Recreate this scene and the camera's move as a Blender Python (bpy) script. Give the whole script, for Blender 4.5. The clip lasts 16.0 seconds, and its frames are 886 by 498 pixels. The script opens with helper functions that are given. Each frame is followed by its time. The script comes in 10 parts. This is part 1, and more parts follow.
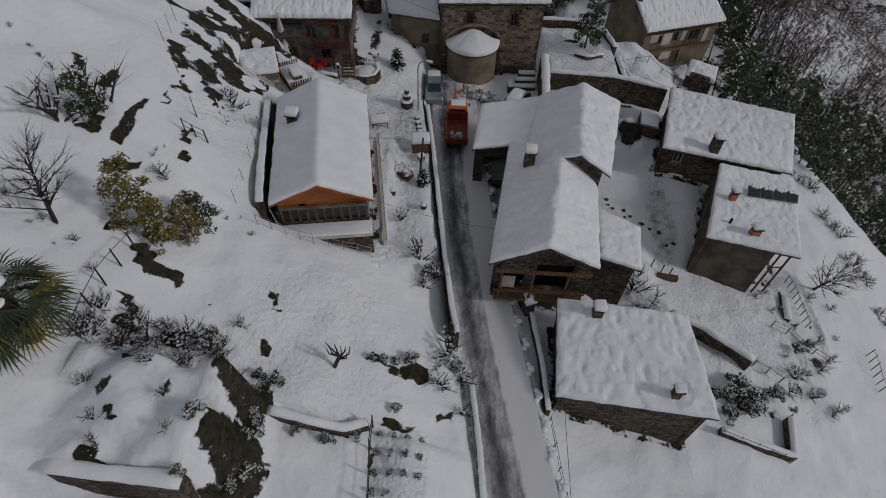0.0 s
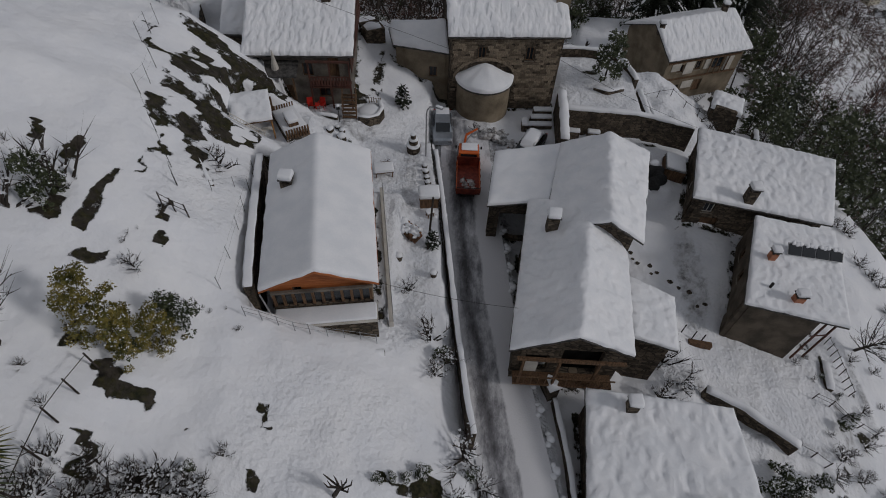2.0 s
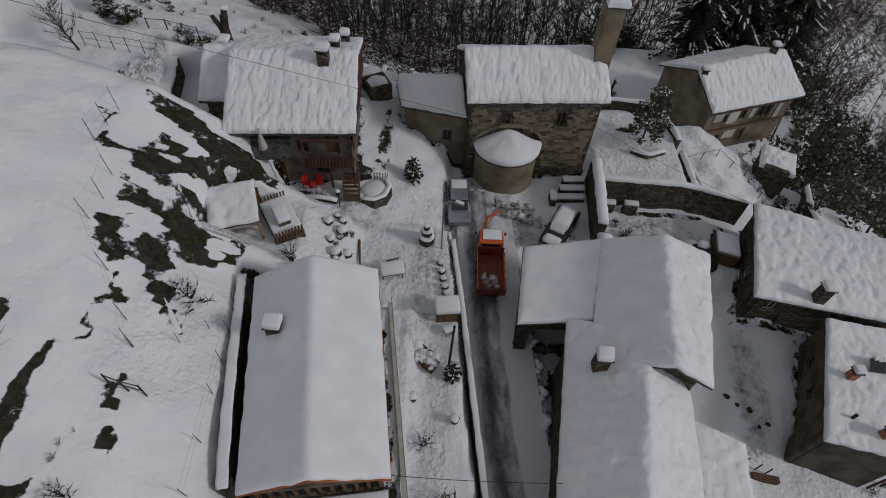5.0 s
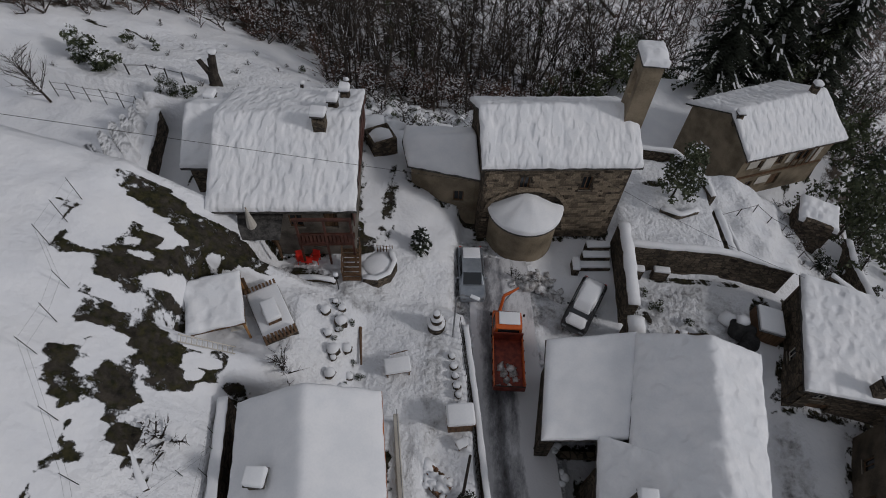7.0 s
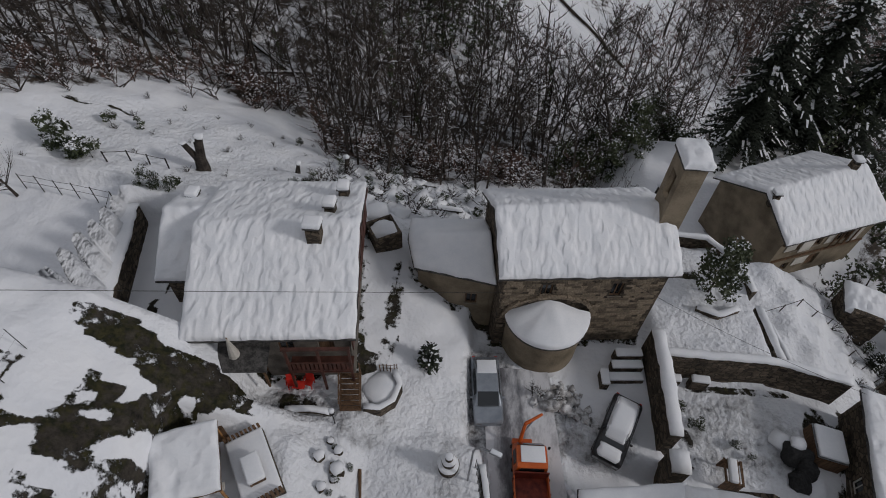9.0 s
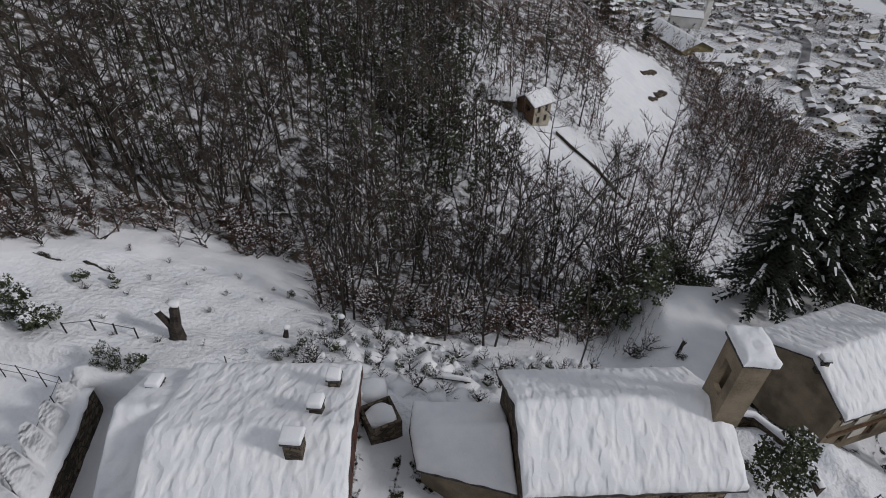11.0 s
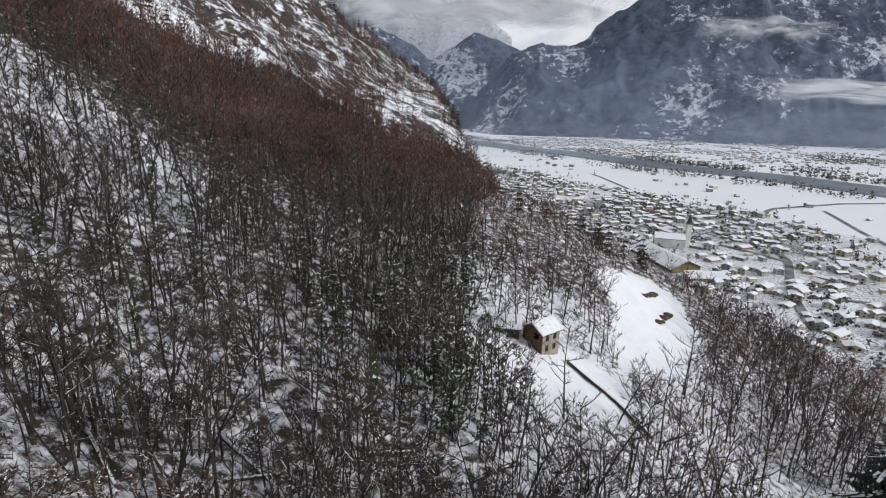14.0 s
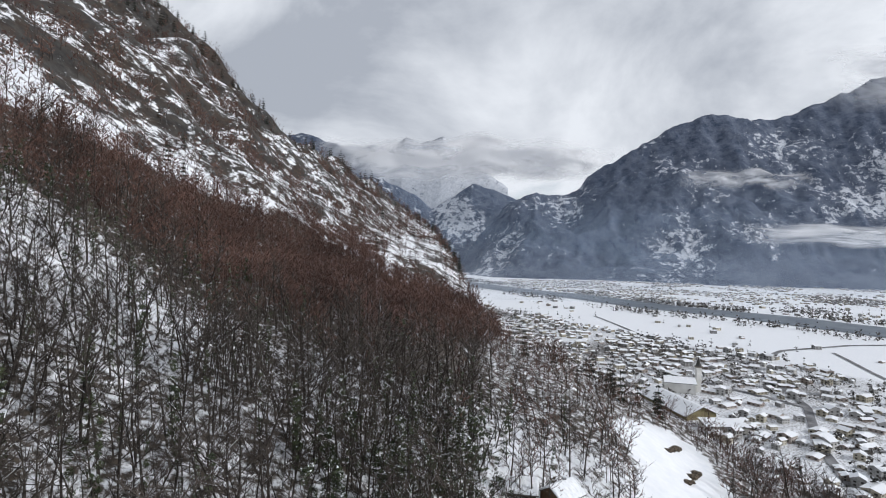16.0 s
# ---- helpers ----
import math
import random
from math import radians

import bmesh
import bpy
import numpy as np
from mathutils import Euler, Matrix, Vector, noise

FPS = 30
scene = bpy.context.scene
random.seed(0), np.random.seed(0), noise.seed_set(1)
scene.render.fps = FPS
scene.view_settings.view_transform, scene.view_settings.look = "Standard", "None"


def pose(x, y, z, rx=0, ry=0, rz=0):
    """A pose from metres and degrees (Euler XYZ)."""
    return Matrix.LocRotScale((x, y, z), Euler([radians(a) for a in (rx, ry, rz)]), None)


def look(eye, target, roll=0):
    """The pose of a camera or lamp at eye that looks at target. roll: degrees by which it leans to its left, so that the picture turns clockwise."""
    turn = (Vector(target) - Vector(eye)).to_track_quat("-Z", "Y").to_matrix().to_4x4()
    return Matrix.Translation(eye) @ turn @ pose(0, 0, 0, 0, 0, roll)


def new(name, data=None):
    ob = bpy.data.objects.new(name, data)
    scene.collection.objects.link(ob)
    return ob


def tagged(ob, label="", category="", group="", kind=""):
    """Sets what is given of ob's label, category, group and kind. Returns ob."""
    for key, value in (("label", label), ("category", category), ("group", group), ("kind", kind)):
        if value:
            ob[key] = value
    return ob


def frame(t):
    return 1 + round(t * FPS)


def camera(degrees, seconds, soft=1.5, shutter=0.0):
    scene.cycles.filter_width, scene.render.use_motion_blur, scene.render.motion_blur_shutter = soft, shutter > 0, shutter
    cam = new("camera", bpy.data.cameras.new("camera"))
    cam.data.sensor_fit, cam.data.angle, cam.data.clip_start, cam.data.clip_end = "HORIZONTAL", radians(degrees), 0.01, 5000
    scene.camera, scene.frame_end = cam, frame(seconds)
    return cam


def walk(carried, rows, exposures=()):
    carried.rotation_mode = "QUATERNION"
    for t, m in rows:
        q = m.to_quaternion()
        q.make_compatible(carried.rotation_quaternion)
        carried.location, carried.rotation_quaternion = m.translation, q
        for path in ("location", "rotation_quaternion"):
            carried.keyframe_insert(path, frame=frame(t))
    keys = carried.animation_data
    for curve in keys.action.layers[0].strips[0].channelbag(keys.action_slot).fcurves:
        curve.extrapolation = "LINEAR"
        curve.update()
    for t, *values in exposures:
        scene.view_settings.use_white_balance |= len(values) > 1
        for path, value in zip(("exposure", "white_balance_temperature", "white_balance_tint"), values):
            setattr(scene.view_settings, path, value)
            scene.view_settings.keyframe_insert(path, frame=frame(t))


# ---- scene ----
cam = camera(79.0, 16.0, 1.0)
PATH = [
    (0, (1.21, -1.789, 29.346), (1.19, -0.502, 27.816), 2.6),
    (0.5, (0.853, -0.14, 29.347), (0.837, 1.145, 27.814), 2.8),
    (1, (0.497, 1.629, 29.308), (0.483, 2.913, 27.775), 3.0),
    (1.5, (0.196, 3.271, 29.308), (0.184, 4.554, 27.773), 2.9),
    (2, (-0.129, 4.981, 29.3), (-0.141, 6.263, 27.765), 3.1),
    (2.5, (-0.458, 6.668, 29.271), (-0.47, 7.95, 27.736), 3.1),
    (3, (-0.81, 8.469, 29.25), (-0.82, 9.753, 27.716), 3.2),
    (3.5, (-1.103, 10.218, 29.318), (-1.112, 11.499, 27.782), 3.1),
    (4, (-1.447, 12.116, 29.39), (-1.455, 13.391, 27.849), 3.3),
    (4.2, (-1.595, 12.884, 29.403), (-1.601, 14.154, 27.858), 3.4),
    (6.5, (-2.773, 21.507, 29.791), (-2.789, 22.743, 28.219), 3.2),
    (7, (-3.015, 23.353, 29.813), (-3.034, 24.588, 28.24), 3.1),
    (7.5, (-3.247, 25.165, 29.836), (-3.268, 26.396, 28.261), 3.1),
    (8, (-3.479, 26.969, 29.846), (-3.506, 28.223, 28.289), 2.9),
    (8.2, (-3.591, 27.649, 29.852), (-3.62, 28.913, 28.302), 2.6),
    (10.3, (-4.68, 34.654, 29.563), (-4.719, 36.124, 28.208), 2.6),
    (10.5, (-4.766, 35.249, 29.554), (-4.807, 36.753, 28.237), 2.6),
    (11, (-4.972, 36.683, 29.516), (-5.02, 38.274, 28.305), 2.3),
    (11.5, (-5.132, 38.048, 29.486), (-5.187, 39.71, 28.376), 2.2),
    (12, (-5.239, 39.393, 29.458), (-5.303, 41.127, 28.463), 1.9),
    (12.5, (-5.398, 40.726, 29.45), (-5.469, 42.518, 28.566), 1.8),
    (13, (-5.588, 42.062, 29.448), (-5.665, 43.909, 28.685), 1.7),
    (13.5, (-5.716, 43.385, 29.451), (-5.799, 45.275, 28.803), 1.7),
    (14, (-5.95, 44.657, 29.462), (-6.038, 46.587, 28.943), 1.6),
    (14.5, (-6.252, 45.858, 29.488), (-6.345, 47.816, 29.09), 1.6),
    (15, (-6.556, 47.015, 29.493), (-6.654, 48.996, 29.23), 1.5),
    (15.5, (-6.782, 48.091, 29.48), (-6.884, 50.084, 29.342), 1.5),
    (16, (-7.048, 49.125, 29.459), (-7.155, 51.122, 29.459), 1.4),
]
walk(cam, [(t, look(eye, target, roll)) for t, eye, target, roll in PATH],
     [(0, -1.58, 6200, 13), (4, -1.48, 6200, 13), (8, -1.30, 6200, 13), (10.5, -1.04, 6200, 13), (12.5, -0.50, 6200, 12), (14.5, -0.18, 6100, 11), (16, -0.12, 6050, 10)])

# ---------------------------------------------------------------- exposure, sky and sun
world = bpy.data.worlds.new("sky")
scene.world = world
world.use_nodes = True


def build_sky():
    nt = world.node_tree
    nt.nodes.clear()
    out = nt.nodes.new("ShaderNodeOutputWorld")
    bg = nt.nodes.new("ShaderNodeBackground")
    sky = nt.nodes.new("ShaderNodeTexSky")
    sky.sky_type, sky.sun_disc = "NISHITA", False
    sky.sun_elevation, sky.sun_rotation = radians(SUN_ELEVATION), radians(SUN_ROTATION)
    coord = nt.nodes.new("ShaderNodeTexCoord")
    mapping = nt.nodes.new("ShaderNodeMapping")
    mapping.inputs["Scale"].default_value = (1.0, 1.0, 1.7)
    cloud = nt.nodes.new("ShaderNodeTexNoise")
    cloud.inputs["Scale"].default_value, cloud.inputs["Detail"].default_value = 2.0, 8.0
    cloud.inputs["Roughness"].default_value, cloud.inputs["Distortion"].default_value = 0.55, 0.35
    shade = nt.nodes.new("ShaderNodeValToRGB")
    shade.color_ramp.elements[0].position, shade.color_ramp.elements[1].position = 0.40, 0.60
    shade.color_ramp.elements[0].color, shade.color_ramp.elements[1].color = (10.6, 10.6, 10.6, 1), (5.4, 5.6, 6.0, 1)
    cover = nt.nodes.new("ShaderNodeValToRGB")
    cover.color_ramp.elements[0].position, cover.color_ramp.elements[1].position = 0.33, 0.42
    mix = nt.nodes.new("ShaderNodeMix")
    mix.data_type = "RGBA"
    link = nt.links.new
    link(coord.outputs["Generated"], mapping.inputs["Vector"])
    link(mapping.outputs["Vector"], cloud.inputs["Vector"])
    axes, lift, thin = nt.nodes.new("ShaderNodeSeparateXYZ"), nt.nodes.new("ShaderNodeMapRange"), nt.nodes.new("ShaderNodeMath")
    lift.inputs["From Min"].default_value, lift.inputs["From Max"].default_value = 0.10, 0.42
    lift.inputs["To Min"].default_value, lift.inputs["To Max"].default_value = -0.11, 0.01
    link(coord.outputs["Generated"], axes.inputs["Vector"]), link(axes.outputs["Z"], lift.inputs["Value"])
    link(cloud.outputs["Fac"], thin.inputs[0]), link(lift.outputs["Result"], thin.inputs[1])
    link(thin.outputs[0], shade.inputs["Fac"])
    link(cloud.outputs["Fac"], cover.inputs["Fac"])
    link(cover.outputs["Color"], mix.inputs["Factor"])
    link(sky.outputs["Color"], mix.inputs["A"])
    link(shade.outputs["Color"], mix.inputs["B"])
    link(mix.outputs["Result"], bg.inputs["Color"])
    bg.inputs["Strength"].default_value = 0.087
    link(bg.outputs["Background"], out.inputs["Surface"])


SUN_ELEVATION, SUN_ROTATION = 28.0, 105.0
build_sky()
sun = new("sun", bpy.data.lights.new("sun", "SUN"))
sun.data.energy, sun.data.angle, sun.data.color = 2.6, radians(8), (1.0, 0.95, 0.88)
_a, _e = radians(SUN_ROTATION), radians(SUN_ELEVATION)
SUN_DIR = Vector((math.sin(_a) * math.cos(_e), math.cos(_a) * math.cos(_e), math.sin(_e)))
sun.matrix_world = look(SUN_DIR * 400, (0, 0, 0))


# ---------------------------------------------------------------- materials
def material(name, colour_a, colour_b, scale=3.0, rough=0.8, bump=0.2, fine=40.0, metal=0.0, spread=(0.35, 0.65), stretch=(1, 1, 1), rand=0.0, spec=0.3):
    """A surface whose colour wanders between two tones at a coarse and a fine scale, with relief."""
    m = bpy.data.materials.new(name)
    m.use_nodes = True
    nt = m.node_tree
    p = nt.nodes["Principled BSDF"]
    link = nt.links.new
    co = nt.nodes.new("ShaderNodeTexCoord")
    mp = nt.nodes.new("ShaderNodeMapping")
    mp.inputs["Scale"].default_value = stretch
    link(co.outputs["Object"], mp.inputs["Vector"])
    n1 = nt.nodes.new("ShaderNodeTexNoise")
    n1.inputs["Scale"].default_value, n1.inputs["Detail"].default_value = scale, 5
    n2 = nt.nodes.new("ShaderNodeTexNoise")
    n2.inputs["Scale"].default_value, n2.inputs["Detail"].default_value = fine, 3
    for n in (n1, n2):
        link(mp.outputs["Vector"], n.inputs["Vector"])
    add = nt.nodes.new("ShaderNodeMath")
    add.operation = "MULTIPLY_ADD"
    add.inputs[1].default_value = 0.35
    link(n2.outputs["Fac"], add.inputs[0])
    sub = nt.nodes.new("ShaderNodeMath")
    sub.operation = "SUBTRACT"
    link(n1.outputs["Fac"], sub.inputs[0])
    sub.inputs[1].default_value = 0.175
    link(sub.outputs[0], add.inputs[2])
    ramp = nt.nodes.new("ShaderNodeValToRGB")
    ramp.color_ramp.elements[0].position, ramp.color_ramp.elements[1].position = spread
    ramp.color_ramp.elements[0].color, ramp.color_ramp.elements[1].color = (*colour_a, 1), (*colour_b, 1)
    link(add.outputs[0], ramp.inputs["Fac"])
    colour = ramp.outputs["Color"]
    if rand:
        info = nt.nodes.new("ShaderNodeObjectInfo")
        hsv = nt.nodes.new("ShaderNodeHueSaturation")
        val = nt.nodes.new("ShaderNodeMapRange")
        val.inputs["To Min"].default_value, val.inputs["To Max"].default_value = 1 - rand, 1 + rand
        link(info.outputs["Random"], val.inputs["Value"])
        link(val.outputs["Result"], hsv.inputs["Value"])
        link(colour, hsv.inputs["Color"])
        colour = hsv.outputs["Color"]
    link(colour, p.inputs["Base Color"])
    p.inputs["Roughness"].default_value, p.inputs["Metallic"].default_value = rough, metal
    p.inputs["Specular IOR Level"].default_value = spec
    if bump:
        b = nt.nodes.new("ShaderNodeBump")
        b.inputs["Strength"].default_value, b.inputs["Distance"].default_value = bump, 0.05
        link(add.outputs[0], b.inputs["Height"])
        link(b.outputs["Normal"], p.inputs["Normal"])
    return m


def ground_material():
    """Snow cover with bare rock and turf, fallen leaves that also paint the shade under trees, and trodden slush where
    the masks of the mesh say so.
    """
    m = bpy.data.materials.new("snowy_ground")
    m.use_nodes = True
    nt = m.node_tree
    link = nt.links.new
    p = nt.nodes["Principled BSDF"]
    p.inputs["Roughness"].default_value, p.inputs["Specular IOR Level"].default_value = 0.75, 0.2
    co = nt.nodes.new("ShaderNodeTexCoord")
    mask = nt.nodes.new("ShaderNodeAttribute")
    mask.attribute_name = "mask"
    sep = nt.nodes.new("ShaderNodeSeparateColor")
    link(mask.outputs["Color"], sep.inputs["Color"])

    def noise_tex(scale, detail=6, rough=0.6):
        n = nt.nodes.new("ShaderNodeTexNoise")
        n.inputs["Scale"].default_value, n.inputs["Detail"].default_value, n.inputs["Roughness"].default_value = scale, detail, rough
        link(co.outputs["Object"], n.inputs["Vector"])
        return n.outputs["Fac"]

    def ramp(value, p0, p1, c0, c1):
        r = nt.nodes.new("ShaderNodeValToRGB")
        r.color_ramp.elements[0].position, r.color_ramp.elements[1].position = p0, p1
        r.color_ramp.elements[0].color, r.color_ramp.elements[1].color = (*c0, 1), (*c1, 1)
        link(value, r.inputs["Fac"])
        return r.outputs["Color"]

    def mixed(f, a, b):
        x = nt.nodes.new("ShaderNodeMix")
        x.data_type = "RGBA"
        link(f, x.inputs["Factor"]), link(a, x.inputs["A"]), link(b, x.inputs["B"])
        return x.outputs["Result"]

    def patchy(channel, value, gain):
        """Where mask and noise together pass a threshold."""
        a = nt.nodes.new("ShaderNodeMath")
        a.operation = "ADD"
        link(channel, a.inputs[0]), link(value, a.inputs[1])
        s = nt.nodes.new("ShaderNodeMapRange")
        s.inputs["From Min"].default_value, s.inputs["From Max"].default_value = 1.0 - gain, 1.0 + gain
        link(a.outputs[0], s.inputs["Value"])
        return s.outputs["Result"]

    snow = ramp(noise_tex(0.35), 0.3, 0.7, (0.74, 0.76, 0.80), (0.83, 0.84, 0.86))
    rock = ramp(noise_tex(1.7, 9, 0.75), 0.35, 0.68, (0.008, 0.007, 0.006), (0.070, 0.060, 0.048))
    turf = ramp(noise_tex(3.1, 8, 0.7), 0.4, 0.62, (0.009, 0.011, 0.004), (0.045, 0.040, 0.016))
    bare = mixed(patchy(noise_tex(0.5), noise_tex(2.0), 0.12), rock, turf)
    crag = ramp(noise_tex(0.13, 14, 0.80), 0.38, 0.66, (0.008, 0.008, 0.008), (0.082, 0.076, 0.07))
    heath = ramp(noise_tex(0.2, 13, 0.78), 0.38, 0.64, (0.016, 0.012, 0.010), (0.066, 0.048, 0.035))
    litter_shade = ramp(noise_tex(0.9, 8, 0.7), 0.35, 0.65, (0.028, 0.024, 0.02), (0.095, 0.075, 0.058))
    slush = ramp(noise_tex(1.3, 9, 0.7), 0.36, 0.58, (0.13, 0.125, 0.125), (0.66, 0.67, 0.69))
    c = mixed(patchy(sep.outputs["Blue"], noise_tex(0.55, 10, 0.72), 0.06), snow, litter_shade)
    c = mixed(patchy(sep.outputs["Red"], noise_tex(1.4, 8), 0.18), c, slush)
    open_rock = patchy(sep.outputs["Green"], noise_tex(0.7, 10, 0.72), 0.02)
    c = mixed(open_rock, c, bare)
    gully = nt.nodes.new("ShaderNodeMapping")
    gully.inputs["Scale"].default_value, gully.inputs["Rotation"].default_value = (0.040, 0.044, 0.052), (0, 0, 0.35)
    link(co.outputs["Object"], gully.inputs["Vector"])
    streak = nt.nodes.new("ShaderNodeTexNoise")
    streak.inputs["Scale"].default_value, streak.inputs["Detail"].default_value, streak.inputs["Roughness"].default_value, streak.inputs["Distortion"].default_value = 1.0, 14, 0.74, 0.15
    link(gully.outputs["Vector"], streak.inputs["Vector"])
    broken = nt.nodes.new("ShaderNodeMath")
    broken.operation = "MULTIPLY_ADD"
    broken.inputs[1].default_value = 0.95
    minus = nt.nodes.new("ShaderNodeMath")
    minus.operation = "SUBTRACT"
    minus.inputs[1].default_value = 0.475
    link(noise_tex(0.26, 12, 0.8), broken.inputs[0]), link(streak.outputs["Fac"], broken.inputs[2]), link(broken.outputs[0], minus.inputs[0])
    c = mixed(patchy(mask.outputs["Alpha"], minus.outputs[0], 0.02), c, mixed(patchy(noise_tex(0.02), noise_tex(0.15, 8), 0.1), crag, heath))
    link(c, p.inputs["Base Color"])
    b = nt.nodes.new("ShaderNodeBump")
    b.inputs["Strength"].default_value, b.inputs["Distance"].default_value = 0.9, 0.30
    lumpy = nt.nodes.new("ShaderNodeMath")
    lumpy.operation = "MULTIPLY_ADD"
    trod = nt.nodes.new("ShaderNodeMath")
    trod.operation = "MULTIPLY_ADD"
    trod.inputs[1].default_value, trod.inputs[2].default_value = 2.6, 0.22
    link(sep.outputs["Red"], trod.inputs[0]), link(trod.outputs[0], lumpy.inputs[1])
    link(noise_tex(2.8, 4, 0.55), lumpy.inputs[0]), link(noise_tex(0.55, 3, 0.5), lumpy.inputs[2])
    cover = nt.nodes.new("ShaderNodeMath")
    cover.operation = "SUBTRACT"
    link(lumpy.outputs[0], cover.inputs[0]), link(open_rock, cover.inputs[1])
    link(cover.outputs[0], b.inputs["Height"])
    link(b.outputs["Normal"], p.inputs["Normal"])
    return m


def rubble_material():
    """Coursed rubble: stones of many tones with recessed joints."""
    m = bpy.data.materials.new("rubble_stone")
    m.use_nodes = True
    nt = m.node_tree
    link = nt.links.new
    p = nt.nodes["Principled BSDF"]
    p.inputs["Roughness"].default_value, p.inputs["Specular IOR Level"].default_value = 0.9, 0.2
    co = nt.nodes.new("ShaderNodeTexCoord")
    mp = nt.nodes.new("ShaderNodeMapping")
    mp.inputs["Scale"].default_value = (2.3, 2.3, 4.2)
    link(co.outputs["Object"], mp.inputs["Vector"])
    cell, edge, fine = nt.nodes.new("ShaderNodeTexVoronoi"), nt.nodes.new("ShaderNodeTexVoronoi"), nt.nodes.new("ShaderNodeTexNoise")
    edge.feature = "DISTANCE_TO_EDGE"
    fine.inputs["Scale"].default_value, fine.inputs["Detail"].default_value, fine.inputs["Roughness"].default_value = 1.1, 10, 0.75
    for n in (cell, edge):
        n.inputs["Scale"].default_value = 1.0
        link(mp.outputs["Vector"], n.inputs["Vector"])
    link(co.outputs["Object"], fine.inputs["Vector"])
    sep = nt.nodes.new("ShaderNodeSeparateColor")
    link(cell.outputs["Color"], sep.inputs["Color"])
    mix = nt.nodes.new("ShaderNodeMath")
    mix.operation = "MULTIPLY_ADD"
    mix.inputs[1].default_value = 0.45
    link(sep.outputs["Red"], mix.inputs[0]), link(fine.outputs["Fac"], mix.inputs[2])
    r = nt.nodes.new("ShaderNodeValToRGB")
    r.color_ramp.elements[0].position, r.color_ramp.elements[1].position = 0.42, 1.0
    r.color_ramp.elements[0].color, r.color_ramp.elements[1].color = (0.030, 0.025, 0.020, 1), (0.17, 0.135, 0.098, 1)
    link(mix.outputs[0], r.inputs["Fac"])
    j = nt.nodes.new("ShaderNodeMapRange")
    j.inputs["From Min"].default_value, j.inputs["From Max"].default_value = 0.02, 0.10
    link(edge.outputs["Distance"], j.inputs["Value"])
    x = nt.nodes.new("ShaderNodeMix")
    x.data_type = "RGBA"
    x.inputs["A"].default_value = (0.035, 0.030, 0.025, 1)
    link(j.outputs["Result"], x.inputs["Factor"]), link(r.outputs["Color"], x.inputs["B"])
    link(x.outputs["Result"], p.inputs["Base Color"])
    b = nt.nodes.new("ShaderNodeBump")
    b.inputs["Strength"].default_value, b.inputs["Distance"].default_value = 0.8, 0.05
    link(j.outputs["Result"], b.inputs["Height"])
    link(b.outputs["Normal"], p.inputs["Normal"])
    return m


def road_material():
    """Wet asphalt bared along the wheel tracks, slush between them and snow at the edges."""
    m = bpy.data.materials.new("wet_asphalt_with_slush")
    m.use_nodes = True
    nt = m.node_tree
    link = nt.links.new
    p = nt.nodes["Principled BSDF"]
    at = nt.nodes.new("ShaderNodeAttribute")
    at.attribute_name = "slush"
    co = nt.nodes.new("ShaderNodeTexCoord")
    mp = nt.nodes.new("ShaderNodeMapping")
    mp.inputs["Scale"].default_value = (1.0, 0.4, 1.0)
    link(co.outputs["Object"], mp.inputs["Vector"])
    n1, n2 = nt.nodes.new("ShaderNodeTexNoise"), nt.nodes.new("ShaderNodeTexNoise")
    n1.inputs["Scale"].default_value, n1.inputs["Detail"].default_value, n1.inputs["Roughness"].default_value = 1.5, 12, 0.75
    n2.inputs["Scale"].default_value, n2.inputs["Detail"].default_value = 9.0, 5
    link(mp.outputs["Vector"], n1.inputs["Vector"]), link(co.outputs["Object"], n2.inputs["Vector"])
    add = nt.nodes.new("ShaderNodeMath")
    add.operation = "ADD"
    link(at.outputs["Fac"], add.inputs[0]), link(n1.outputs["Fac"], add.inputs[1])
    r = nt.nodes.new("ShaderNodeValToRGB")
    r.color_ramp.elements[0].position, r.color_ramp.elements[1].position = 0.52, 1.0
    r.color_ramp.elements[0].color, r.color_ramp.elements[1].color = (0.055, 0.052, 0.055, 1), (0.70, 0.70, 0.72, 1)
    e = r.color_ramp.elements.new(0.72)
    e.color = (0.20, 0.20, 0.215, 1)
    link(add.outputs[0], r.inputs["Fac"])
    link(r.outputs["Color"], p.inputs["Base Color"])
    p.inputs["Roughness"].default_value = 0.5
    b = nt.nodes.new("ShaderNodeBump")
    b.inputs["Strength"].default_value, b.inputs["Distance"].default_value = 0.4, 0.05
    link(n2.outputs["Fac"], b.inputs["Height"])
    link(b.outputs["Normal"], p.inputs["Normal"])
    return m


